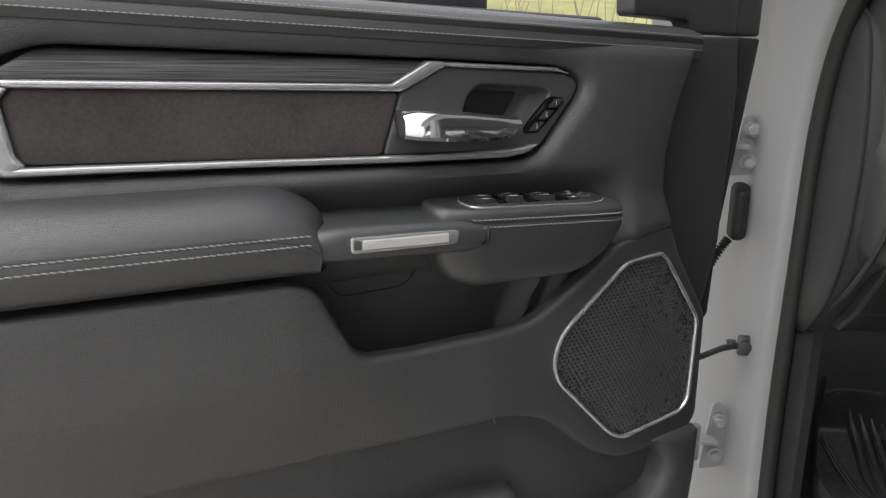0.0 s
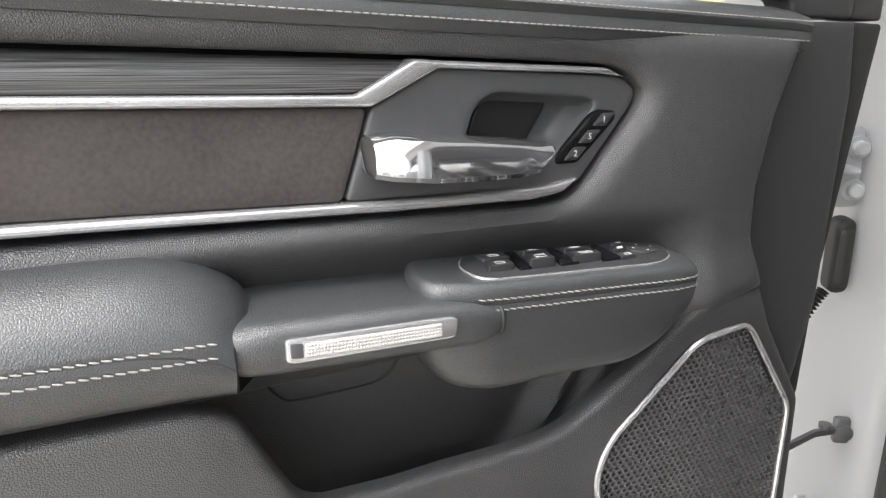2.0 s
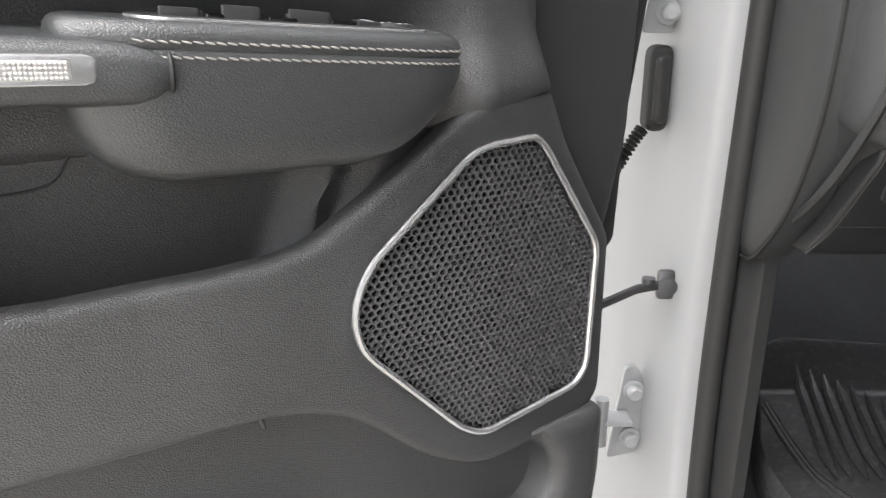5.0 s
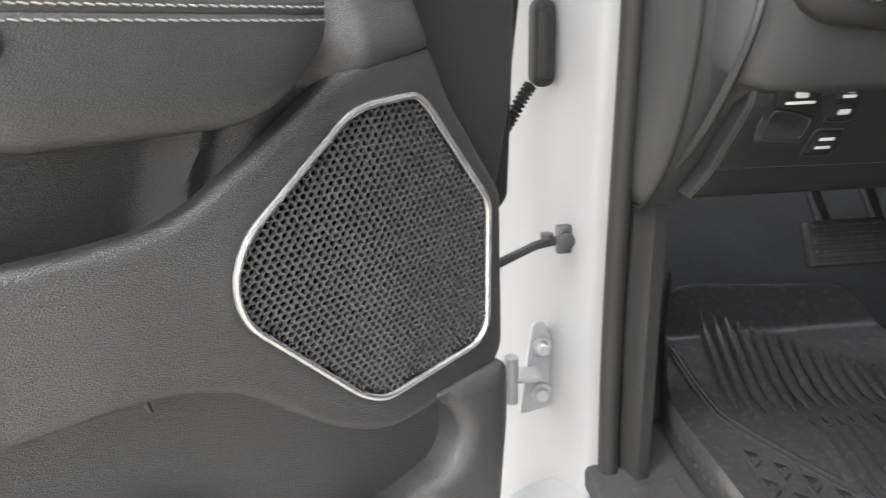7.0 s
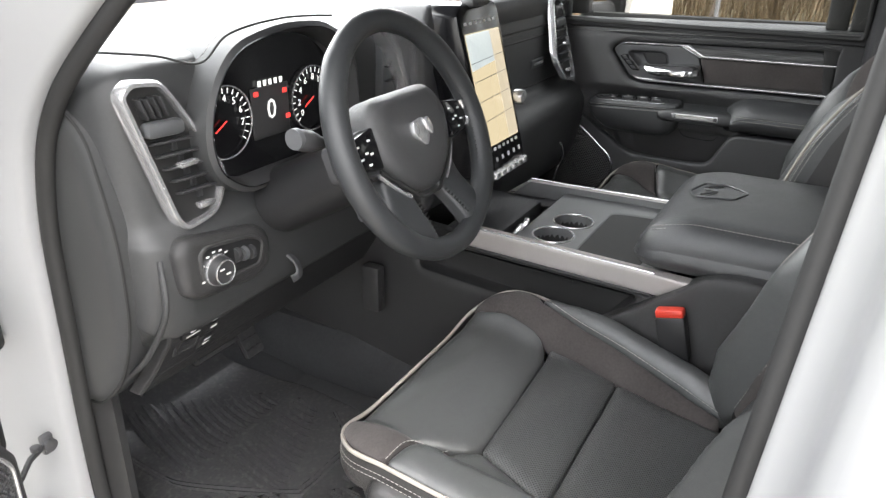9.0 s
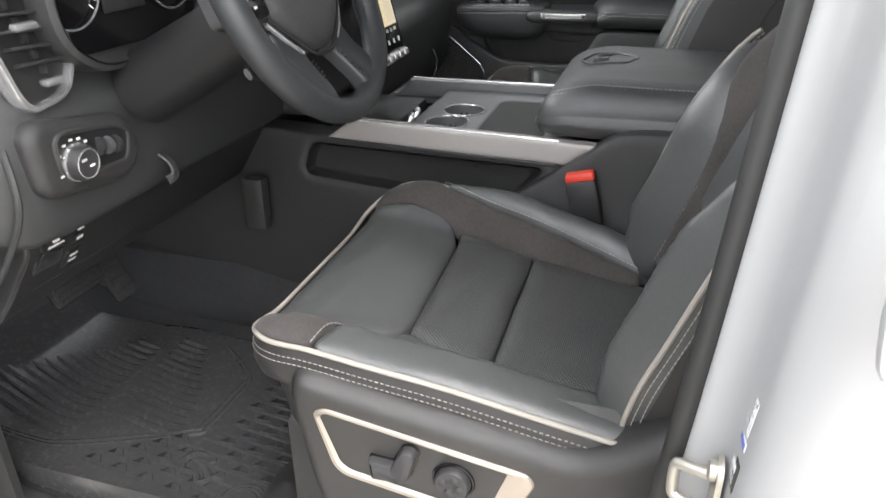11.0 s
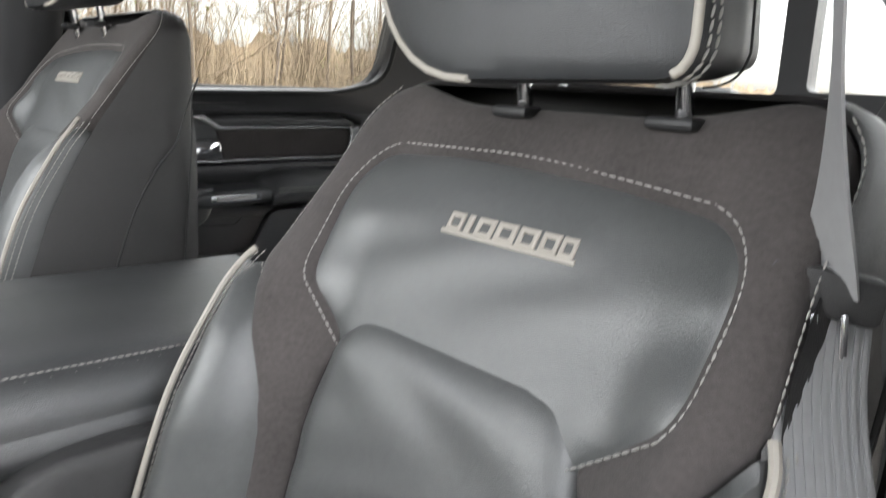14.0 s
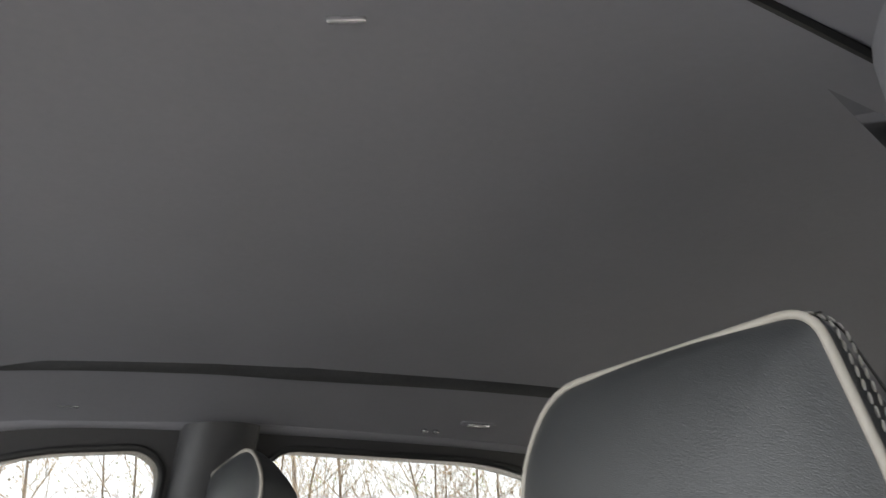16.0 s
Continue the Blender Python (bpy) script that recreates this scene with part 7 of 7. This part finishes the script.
part("grommet", pillow(rounded([(-0.014, -0.048), (0.014, -0.048), (0.014, 0.048), (-0.014, 0.048)], 0.013), 0.004, 0.012, 0.01, lambda P, h: np.column_stack([P[:, 0], -0.004 - h + 0.3 * P[:, 0], P[:, 1]]), 0.02), RUBBER, boot)
part("grommet_lip", pillow(rounded([(-0.009, -0.038), (0.009, -0.038), (0.009, 0.038), (-0.009, 0.038)], 0.008), 0.004, 0.008, 0.006, lambda P, h: np.column_stack([P[:, 0], -0.014 - h + 0.3 * P[:, 0], P[:, 1]]), 0.01), RUBBER, boot)
bp = curve([(-0.016, -0.008, -0.045), (-0.028, -0.014, -0.06), (-0.042, -0.022, -0.08), (-0.056, -0.035, -0.095)], 64)
part("bellows", tube(bp, 0.0065 + 0.002 * np.sin(np.arange(65) * 2 * math.pi / 5.0), 12), RUBBER, boot)

# ---- striker, labels and hinge on the door post ----
PN = Matrix.Translation((0.470, 0.1620, 1.088))
striker = thing("door_striker", "bare steel door striker loop on the white post", "striker", PN)
STR = mk("zinc_steel", (0.5, 0.48, 0.43), 0.38, metal=0.75, var=0.1)
pl = lambda P, h: np.column_stack([P[:, 0], h, P[:, 1]])
part("plate", prism(rounded([(-0.016, -0.034), (0.006, -0.042), (0.014, -0.02), (0.016, 0.02), (0.008, 0.042), (-0.012, 0.036)], 0.008), 0.0, 0.005, 0.0015, pl), STR, striker)
part("loop", tube(curve([(0.004, 0.0, -0.020), (0.010, 0.018, -0.019), (0.015, 0.030, -0.016), (0.017, 0.032, -0.008), (0.018, 0.032, 0.008), (0.017, 0.030, 0.014), (0.011, 0.018, 0.017), (0.005, 0.0, 0.018)], 40), 0.0048, 10), STR, striker)
for zz in (-0.03, 0.03):
    part("bolt", lathe([(0.008, 0.004), (0.008, 0.010), (0.005, 0.011), (0, 0.010)], (-0.002, 0, zz), "y", 12), STR, striker)


def label(name, lab, u, z, w, h, base, bars, tiltdeg=0):
    ob = thing(name, lab, "label", pose(u, 0.172 - 0.088 * (z - 0.95), z, 5.0, tiltdeg, 0))
    part("backing", prism(rounded([(-w / 2, -h / 2), (w / 2, -h / 2), (w / 2, h / 2), (-w / 2, h / 2)], 0.001), 0.0, 0.0012, 0.0002, pl), base, ob)
    for bx, bz, bw, bh, m_ in bars:
        part("print_bar", prism(rounded([(bx - bw / 2, bz - bh / 2), (bx + bw / 2, bz - bh / 2), (bx + bw / 2, bz + bh / 2), (bx - bw / 2, bz + bh / 2)], 0.0004), 0.0008, 0.0016, 0.0001, pl), m_, ob)
    return ob


DARKINK = mk("black_print", (0.04, 0.04, 0.04), 0.5, var=0.05)
BLUEINK = mk("blue_print", (0.12, 0.14, 0.5), 0.5, var=0.05)
REDINK = mk("red_print", (0.7, 0.12, 0.12), 0.5, var=0.05)
PALEINK = mk("pale_grey_print", (0.45, 0.45, 0.46), 0.5, var=0.05)
PAPER = mk("white_label_paper", (0.74, 0.74, 0.74), 0.5, var=0.03)
YELLOW = mk("yellow_print", (0.65, 0.5, 0.12), 0.5, var=0.05)
label("tyre_label", "black printed label on the white post", 0.467, 1.131, 0.046, 0.024, DARKINK, [(0.014, 0.001, 0.011, 0.011, PALEINK), (-0.006, 0.003, 0.018, 0.006, INK), (-0.003, -0.004, 0.026, 0.0014, PALEINK), (-0.001, -0.0075, 0.032, 0.0014, PALEINK)], 4)
label("data_label", "white printed label with rows of fine grey print", 0.470, 1.180, 0.036, 0.030, PAPER, [(0.0, 0.010, 0.030, 0.0012, PALEINK), (0.002, 0.006, 0.026, 0.0012, PALEINK), (0.0, 0.002, 0.030, 0.0012, PALEINK), (0.003, -0.002, 0.022, 0.0012, PALEINK), (0.002, -0.008, 0.026, 0.006, PALEINK), (-0.016, 0.0125, 0.002, 0.002, DARKINK), (0.016, 0.0125, 0.002, 0.002, DARKINK)])
label("bar_label", "narrow label with a blue bar and a red end", 0.470, 1.157, 0.044, 0.007, PAPER, [(-0.003, -0.001, 0.034, 0.0046, BLUEINK), (0.018, 0.001, 0.005, 0.005, REDINK)], 6)
label("yellow_label", "white label with a yellow border below the striker", 0.474, 1.045, 0.026, 0.046, PAPER, [(0.011, 0, 0.003, 0.044, YELLOW), (0, -0.021, 0.022, 0.003, YELLOW), (-0.004, 0.010, 0.008, 0.008, PALEINK)])
rh = thing("rear_door_hinge", "white painted rear door hinge on the post", "hinge", pose(0.388, 0.095, 1.325))
part("leaf", prism(rounded([(-0.028, -0.05), (0.022, -0.045), (0.028, 0.0), (0.022, 0.045), (-0.028, 0.05)], 0.012), 0.0, 0.008, 0.003, lambda P, h: np.column_stack([-0.012 - h, P[:, 0], P[:, 1]])), METAL, rh)
for zz in (-0.026, 0.026):
    part("bolt", lathe([(0.013, 0.0), (0.013, -0.004), (0.008, -0.004), (0.008, -0.011), (0, -0.011)], (-0.018, 0.0, zz), "x", 12), METAL, rh)

# ---- driver's belt ----
belt = thing("seat_belt", "grey webbing seat belt hanging from the post", "seat belt", pose(0.68, 0.03, 1.528))


def webbing(points, w, thick, across):
    p = curve(points, 40)
    a = curve(across, 40)
    rings = []
    for q, s in zip(p, a):
        s = s / np.linalg.norm(s)
        n = np.cross(s, np.gradient(p, axis=0)[0] / np.linalg.norm(np.gradient(p, axis=0)[0]))
        rings.append([q - s * w / 2 - n * thick, q + s * w / 2 - n * thick, q + s * w / 2 + n * thick, q - s * w / 2 + n * thick])
    return loft(rings)


strap_line = [(-0.003, 0.076, 0.058), (-0.003, 0.060, 0.02), (-0.002, 0.040, -0.03), (-0.001, 0.019, -0.085), (0.0, 0.003, -0.135)]
part("upper_strap", webbing(strap_line, 0.038, 0.0008, [(0.5, -0.85, 0.0), (0.45, -0.88, 0.0), (0.45, -0.88, 0), (0.65, -0.7, 0), (0.95, -0.25, 0.1)]), BELT, belt, "grey webbing")
fall = np.array([(0.0, 0.003, -0.145), (-0.012, 0.03, -0.185), (-0.034, 0.064, -0.225), (-0.054, 0.086, -0.27), (-0.062, 0.086, -0.34), (-0.066, 0.084, -0.51)])
wide = np.array([(0.82, 0.5, 0.1), (0.82, 0.55, 0.05), (0.82, 0.55, 0), (0.8, 0.6, 0), (0.78, 0.62, 0), (0.78, 0.62, 0)])
part("lower_strap", webbing(fall, 0.05, 0.0008, wide), BELT, belt, "grey webbing")
weave = [webbing(fall + wide * 0.05 * k + [-0.0005, 0.001, 0.0003], 0.0022, 0.0009, wide) for k in np.linspace(-0.46, 0.46, 11)]
part("weave_ribs", join(*weave), BELT, belt)
part("tongue_cover", rbox((0.0, 0.006, -0.136), (0.06, 0.018, 0.026), 0.005, pose(0, 0, 0, 0, -8, 28)), PLASTIC, belt, "black tongue cover")
tm = pose(-0.010, 0.014, -0.168, 0, 6, 28)
part("tongue", join(moved(rbox((-0.007, 0, 0), (0.004, 0.003, 0.046), 0.001), tm), moved(rbox((0.007, 0, 0), (0.004, 0.003, 0.046), 0.001), tm), moved(rbox((0, 0, -0.022), (0.018, 0.003, 0.006), 0.001), tm)), CHROME, belt, "chrome tongue")
part("guide_loop", pillow(rounded([(-0.02, -0.034), (0.016, -0.038), (0.024, 0.012), (0.012, 0.044), (-0.018, 0.036)], 0.015), 0.004, 0.010, 0.012, lambda P, h: np.column_stack([-0.0165 + P[:, 0] * 0.5 + h * 0.865, 0.072 - P[:, 0] * 0.865 + h * 0.5, 0.084 + P[:, 1]]), 0.012), RUBBER, belt, "black belt guide")

# ---- far rear door, far post, rear bench ----
rear_door = thing("rear_door", "closed black rear door trim with thin silver strips", "car door", pose(2.20, 0.055, 0.025, 0, 0, -90))
build_door(rear_door, -1, front=False)
fp = rounded([(2.235, 0.165), (2.17, 0.14), (2.15, 0.08), (2.16, 0.02), (2.235, 0.0)], 0.03)
fpost = part("wall_far_post", loft([np.column_stack([fp[:, 0] - 0.50 * max(0, z - 1.42), fp[:, 1] - 0.02 * max(0, z - 1.42), np.full(len(fp), z)]) for z in np.linspace(0.6, 1.87, 14)]), SMOOTHP)
tagged(fpost, "black far door post trim", "wall trim", kind="structure")
near = part("wall_near_rear", rbox((0.57, -0.62, 1.0), (0.06, 1.24, 0.85), 0.02), SMOOTHP)
tagged(near, "black inner side of the near rear door", "wall", kind="structure")
upper = part("wall_near_rear_upper", join(rbox((0.66, -1.12, 1.63), (0.05, 0.25, 0.44), 0.02), rbox((0.70, -0.6, 1.83), (0.06, 1.2, 0.05), 0.02)), CLOTH)
tagged(upper, "black rear quarter trim beside the rear door", "wall", kind="structure")
# unseen pane added with a dark tint to cut daylight on the headrest
near_glass = part("window_5", loft([[(0.60 + 0.35 * (z - 1.40), y, z) for z in (1.40, 1.6, 1.85)] for y in (0.0, -0.5, -1.05)], False, False), TINTED)
tagged(near_glass, "unseen near rear door glass, darkened to dim the light inside", "window", kind="structure")
bench = thing("rear_bench", "black leather rear bench seat with low head rests", "rear seat", pose(1.4, -0.95, 0))
for x in (-0.5, 0.0, 0.5):
    part("back_pad", rbox((x, -0.10, 1.17), (0.46, 0.16, 0.56), 0.05, pose(0, 0, 0, 14, 0, 0)), LEATHER, bench)
    part("head_rest", rbox((x, -0.17, 1.475), (0.26 if x else 0.22, 0.09, 0.10), 0.04), LEATHER, bench)
    part("seat_pad", rbox((x, 0.22, 0.88), (0.47, 0.52, 0.14), 0.05), LEATHER, bench)
part("bench_base", rbox((0, 0.2, 0.71), (1.4, 0.46, 0.2), 0.03), PLASTIC, bench)

# ---- ceiling fittings ----
for x, y, z in ((1.945, 0.357, 1.884), (1.905, -0.468, 1.897)):
    g = thing("grab_handle", "folded grey grab handle fixing on the headliner", "grab handle", pose(x, y, z), group="grab handles")
    part("cover", rbox((0, 0, -0.002), (0.02, 0.055, 0.010), 0.004), SATCHR, g)
    part("base", rbox((0.004, 0, 0.004), (0.03, 0.09, 0.012), 0.005), CLOTH, g)
hk = thing("coat_hook", "small grey coat hook on the headliner", "hook", pose(1.945, -0.369, 1.883))
for dy in (-0.014, 0.014):
    part("peg", rbox((0, dy, 0), (0.012, 0.014, 0.010), 0.004), SATCHR, hk)
vis = thing("ceiling_tab", "thin bright edge of a fitting in the headliner", "ceiling fitting", pose(0.893, 0.293, 1.902, 0, 0, 60))
part("tab", rbox((0, 0, -0.006), (0.026, 0.004, 0.006), 0.0015), SATCHR, vis)
part("surround", rbox((0, 0.008, 0.006), (0.05, 0.03, 0.006), 0.003), CLOTH, vis)
rl = part("trim_rail", tube(curve([(2.03, 0.72, 1.775), (2.01, 0.45, 1.855), (2.0, 0.1, 1.876), (2.0, -0.5, 1.876), (2.0, -1.2, 1.85)], 40), 0.025, 10, ry=0.014), CLOTH)
tagged(rl, "dark grey headliner edge above the far doors", "trim", kind="structure")

# ---- far outside mirror ----
mir = thing("door_mirror", "black outside mirror beyond the far window", "mirror", pose(2.51, 0.79, 1.49, 0, 0, -32))
part("housing", rbox((0, 0.055, 0.03), (0.24, 0.09, 0.26), 0.035), SMOOTHP, mir)
part("mirror_glass", rbox((0, 0.008, 0.03), (0.205, 0.006, 0.21), 0.002), mk("mirror", (0.9, 0.9, 0.9), 0.03, metal=1.0, var=0.0), mir, "mirror glass")
part("mount", rbox((-0.15, 0.06, -0.06), (0.16, 0.05, 0.06), 0.02), SMOOTHP, mir)
nm = thing("near_mirror", "black outside mirror on the open door", "mirror", pose(-0.03, 1.24, 1.52, 0, 0, 34))
part("housing", rbox((0, 0, 0), (0.22, 0.10, 0.22), 0.04), SMOOTHP, nm)
part("mount", tube(curve([(0.03, -0.02, -0.07), (0.07, -0.12, -0.10), (0.09, -0.26, -0.11)], 12), 0.035, 10, ry=0.022), SMOOTHP, nm)

# ---- winter brush and trees beyond the truck ----
BARK = mk("grey_brown_bark", (0.13, 0.105, 0.085), 0.95, grain=("noise", 60, 0.6), var=0.3, vscale=3)
TWIG = mk("pale_brown_twigs", (0.22, 0.17, 0.12), 0.95, var=0.35, vscale=2)
STRAW = mk("straw_brush", (0.235, 0.185, 0.125), 0.95, var=0.45, vscale=1.2)
BUDS = mk("first_green_leaves", (0.16, 0.17, 0.05), 0.8, var=0.3, vscale=2)
rng = random.Random(7)


def branch(shapes, p, d, length, r, depth, leaves=None):
    n = 5
    pts, q, v = [np.array(p)], np.array(p, float), np.array(d, float)
    for _ in range(n):
        v = v + np.array([rng.uniform(-1, 1), rng.uniform(-1, 1), rng.uniform(-0.5, 0.8)]) * 0.25
        v /= np.linalg.norm(v)
        q = q + v * length / n
        pts.append(q.copy())
    shapes.append(tube(pts, np.linspace(r, r * 0.45, n + 1), 5 if r > 0.02 else 3))
    if depth:
        for k in range(rng.randint(4, 6)):
            i = rng.randint(1, n)
            dv = v * 0.6 + np.array([rng.uniform(-1, 1), rng.uniform(-1, 1), rng.uniform(-0.2, 0.9)])
            branch(shapes, pts[i], dv / np.linalg.norm(dv), length * rng.uniform(0.45, 0.7), max(r * 0.5, 0.0045), depth - 1, leaves)
    elif leaves is not None and rng.random() < 0.5:
        leaves.append(q)


def tree(x, y, h, leafy=False):
    t = thing("bare_tree", "bare grey-brown winter tree with fine twigs", "tree", pose(x, y, 0), group="trees beyond the truck")
    crown, tips = [], []
    line = curve([(0, 0, 0), (rng.uniform(-.4, .4), rng.uniform(-.4, .4), h * 0.35), (rng.uniform(-.7, .7), rng.uniform(-.7, .7), h * 0.8)], 10)
    part("trunk", tube(line, np.linspace(0.055, 0.014, 11), 7), BARK, t)
    for k in range(19):
        i = rng.randint(1, 10)
        a = rng.uniform(0, 2 * math.pi)
        branch(crown, line[i], (math.cos(a), math.sin(a), rng.uniform(0.3, 1.1)), h * rng.uniform(0.2, 0.4), 0.015, 2, tips)
    part("crown", join(*crown), TWIG, t, "fine pale twigs", 0)
    if leafy:
        q = []
        for p in tips[:320]:
            for _ in range(5):
                c = p + np.array([rng.uniform(-.25, .25) for _ in range(3)])
                s = rng.uniform(0.02, 0.05)
                a, b = np.array([rng.uniform(-1, 1) for _ in range(3)]), np.array([rng.uniform(-1, 1) for _ in range(3)])
                q.append((np.array([c, c + a * s, c + (a + b) * s, c + b * s]), [(0, 1, 2, 3)]))
        part("leaf_spray", join(*q), BUDS, t, "sparse new green leaves", 0)
    return t


kinds = [tree(15, -10.5, 9.0), tree(16.5, -6.6, 10.5, True), tree(15.4, -3.2, 7.5), tree(17, 0.5, 9.6, True), tree(15.6, 4.2, 10.0)]
spots = [(15.0 + 7 * rng.random(), -26 + 1.05 * i + rng.uniform(-0.5, 0.5)) for i in range(38)] + [(3.5, -40), (7.5, -44), (-9, 30), (2, 34), (-3, 31), (6, 32)]
for i, (x, y) in enumerate(spots):
    copy_thing(kinds[(i * 2 + i // 5) % 5], pose(x, y, 0, 0, 0, 67 * i))
stems = []
for _ in range(7500):
    x, y = 14.6 + 7 * rng.random() ** 1.3, rng.uniform(-28, 14)
    h = rng.uniform(0.9, 3.3) * (0.75 + 0.25 * math.sin(y * 1.9) * math.sin(y * 0.7 + x))
    a, b = rng.uniform(-0.5, 0.5), rng.uniform(-0.5, 0.5)
    r = rng.choice((0.006, 0.009, 0.014))
    stems.append(tube([(x, y, 0.02), (x + a * 0.4, y + b * 0.4, h * 0.6), (x + a, y + b, h)], [r, r * 0.8, r * 0.45], 3))
for _ in range(1200):
    x, y = rng.uniform(-30, 20), rng.uniform(19, 34)
    h = rng.uniform(1.2, 4.0)
    a, b = rng.uniform(-0.9, 0.9), rng.uniform(-0.5, 0.5)
    stems.append(tube([(x, y, 0.02), (x + a * 0.4, y + b * 0.4, h * 0.6), (x + a, y + b, h)], [0.03, 0.02, 0.012], 3))
brush = part("dry_brush", join(*stems), STRAW, sharp=0)
tagged(brush, "dense dry straw-coloured winter brush and stems", "brush", kind="stuff")
wands, specks = [], []
for k in range(46):
    cx, cy = 15.5 + 6 * rng.random(), -27 + 0.92 * k + rng.uniform(-0.5, 0.5)
    tall = rng.uniform(3.2, 7.5)
    for _ in range(34 if k % 4 != 1 else 10):
        a, lean, h = rng.uniform(0, 2 * math.pi), rng.uniform(0.05, 0.5), tall * rng.uniform(0.55, 1.0)
        dx, dy = math.cos(a) * lean * h, math.sin(a) * lean * h
        w = np.array([(cx + 0.25 * dx * 0.4, cy + 0.25 * dy * 0.4, 0.0), (cx + 0.35 * dx, cy + 0.35 * dy, 0.45 * h), (cx + 0.72 * dx, cy + 0.72 * dy, 0.8 * h), (cx + dx, cy + dy, h * rng.uniform(0.92, 1.04))])
        wands.append(tube(w, [0.014, 0.010, 0.006, 0.003], 3))
        for _ in range(4):
            i, f = rng.randint(1, 2), rng.random()
            p = w[i] + (w[i + 1] - w[i]) * f
            e = p + np.array([rng.uniform(-.6, .6), rng.uniform(-.6, .6), rng.uniform(0.3, 1.0)]) * rng.uniform(0.5, 1.2)
            wands.append(tube([p, (p + e) / 2 + [0, 0, -0.05], e], [0.006, 0.005, 0.003], 3))
            if k % 3 == 0:
                for _ in range(2):
                    c = p + (e - p) * rng.random()
                    u, v = np.array([rng.uniform(-1, 1) for _ in range(3)]) * 0.05, np.array([rng.uniform(-1, 1) for _ in range(3)]) * 0.05
                    specks.append((np.array([c, c + u, c + u + v, c + v]), [(0, 1, 2, 3)]))
thicket = part("thicket", join(*wands), TWIG, sharp=0)
tagged(thicket, "tall bare grey-brown thicket of arching fine shoots", "thicket", kind="stuff")
dry = part("dry_leaves", join(*specks), STRAW, sharp=0)
tagged(dry, "sparse dry straw-brown leaves hanging in the thicket", "leaves", kind="stuff")
litter = []
for _ in range(2500):
    c = np.array([12.6 + 3 * rng.random() ** 0.7, rng.uniform(-10, 9), 0.045])
    a, b = np.array([rng.uniform(-1, 1), rng.uniform(-1, 1), rng.uniform(-0.4, 0.4)]), np.array([rng.uniform(-1, 1), rng.uniform(-1, 1), rng.uniform(-0.4, 0.4)])
    s = rng.uniform(0.06, 0.14)
    litter.append((np.array([c, c + a * s, c + (a + b) * s, c + b * s]), [(0, 1, 2, 3)]))
tagged(part("leaf_litter", join(*litter), mk("fallen_leaves", (0.3, 0.2, 0.12), 0.9, var=0.5, vscale=3), sharp=0), "fallen brown leaves along the verge", "leaf litter", kind="stuff")
GREENGRASS = mk("yellow_green_grass", (0.26, 0.26, 0.11), 0.95, grain=("noise", 30, 1.0), var=0.4, vscale=0.8)
bank = part("grass_bank", loft([[(x, y, 0.0), (x, y + 6, 3.2), (x, y + 14, 5.2)] for x, y in ((-80, 20), (-40, 19), (0, 20), (40, 21), (80, 20))], False, False), GREENGRASS)
tagged(bank, "yellow-green grass bank in the distance", "grass bank", kind="structure")
crest = [1.9 + 0.5 * rng.random() for _ in range(400)]
wood = part("backdrop", loft([[(23.0, y, 0), (23.3, y, 1.4), (23.5, y, h * 1.3)] for y, h in zip(np.linspace(-60, 40, 400), crest)], False, False), mk("far_brown_scrub", (0.24, 0.185, 0.125), 0.95, grain=("noise", 9, 1.0), var=0.6, vscale=1.1))
tagged(wood, "far brown scrub behind the trees", "scrub", kind="structure")


# ---- parked vehicles far behind ----
def parked_car(x, y, turn, colour):
    c = thing("parked_car", "distant pale parked car on the asphalt", "car", pose(x, y, 0, 0, 0, turn), group="parked cars")
    prof = rounded([(-2.2, 0.35), (-2.25, 0.8), (-1.9, 0.95), (-1.3, 1.0), (-0.7, 1.48), (0.7, 1.5), (1.4, 1.02), (2.1, 0.9), (2.25, 0.6), (2.2, 0.35)], 0.12)
    part("body", loft([[(a * k, w, b) for a, b in prof] for w, k in ((-0.9, 0.96), (-0.85, 1), (0.85, 1), (0.9, 0.96))]), colour, c)
    for w in (-0.905, 0.905):
        part("window", prism(rounded([(-1.1, 1.02), (-0.66, 1.4), (0.62, 1.42), (1.15, 1.03)], 0.06), 0.0, 0.01, 0.002, lambda P, h, g=w: np.column_stack([P[:, 0], np.full(len(P), g) + np.sign(g) * h, P[:, 1]])), GLOSSB, c)
        for a in (-1.4, 1.4):
            part("wheel", lathe([(0.33, -0.1), (0.34, 0), (0.33, 0.1)], (a, w * 0.95, 0.34), "y", 20), RUBBER, c)
    return c


for i, (x, y, turn) in enumerate(((-3.5, -24, 10), (1.6, -26, 88), (4.4, -25.5, 92), (7.5, -27, 90), (12, -26, 95))):
    parked_car(x, y, turn, (WHITE, METAL, SATIN)[i % 3])
post = thing("sign_post", "thin grey galvanised post at the edge of the brush", "post", pose(9.0, 1.67, 0.0, 0, 4, 0))
part("tube", tube([(0, 0, 0), (0, 0, 2.6)], 0.028, 10), STEEL, post)
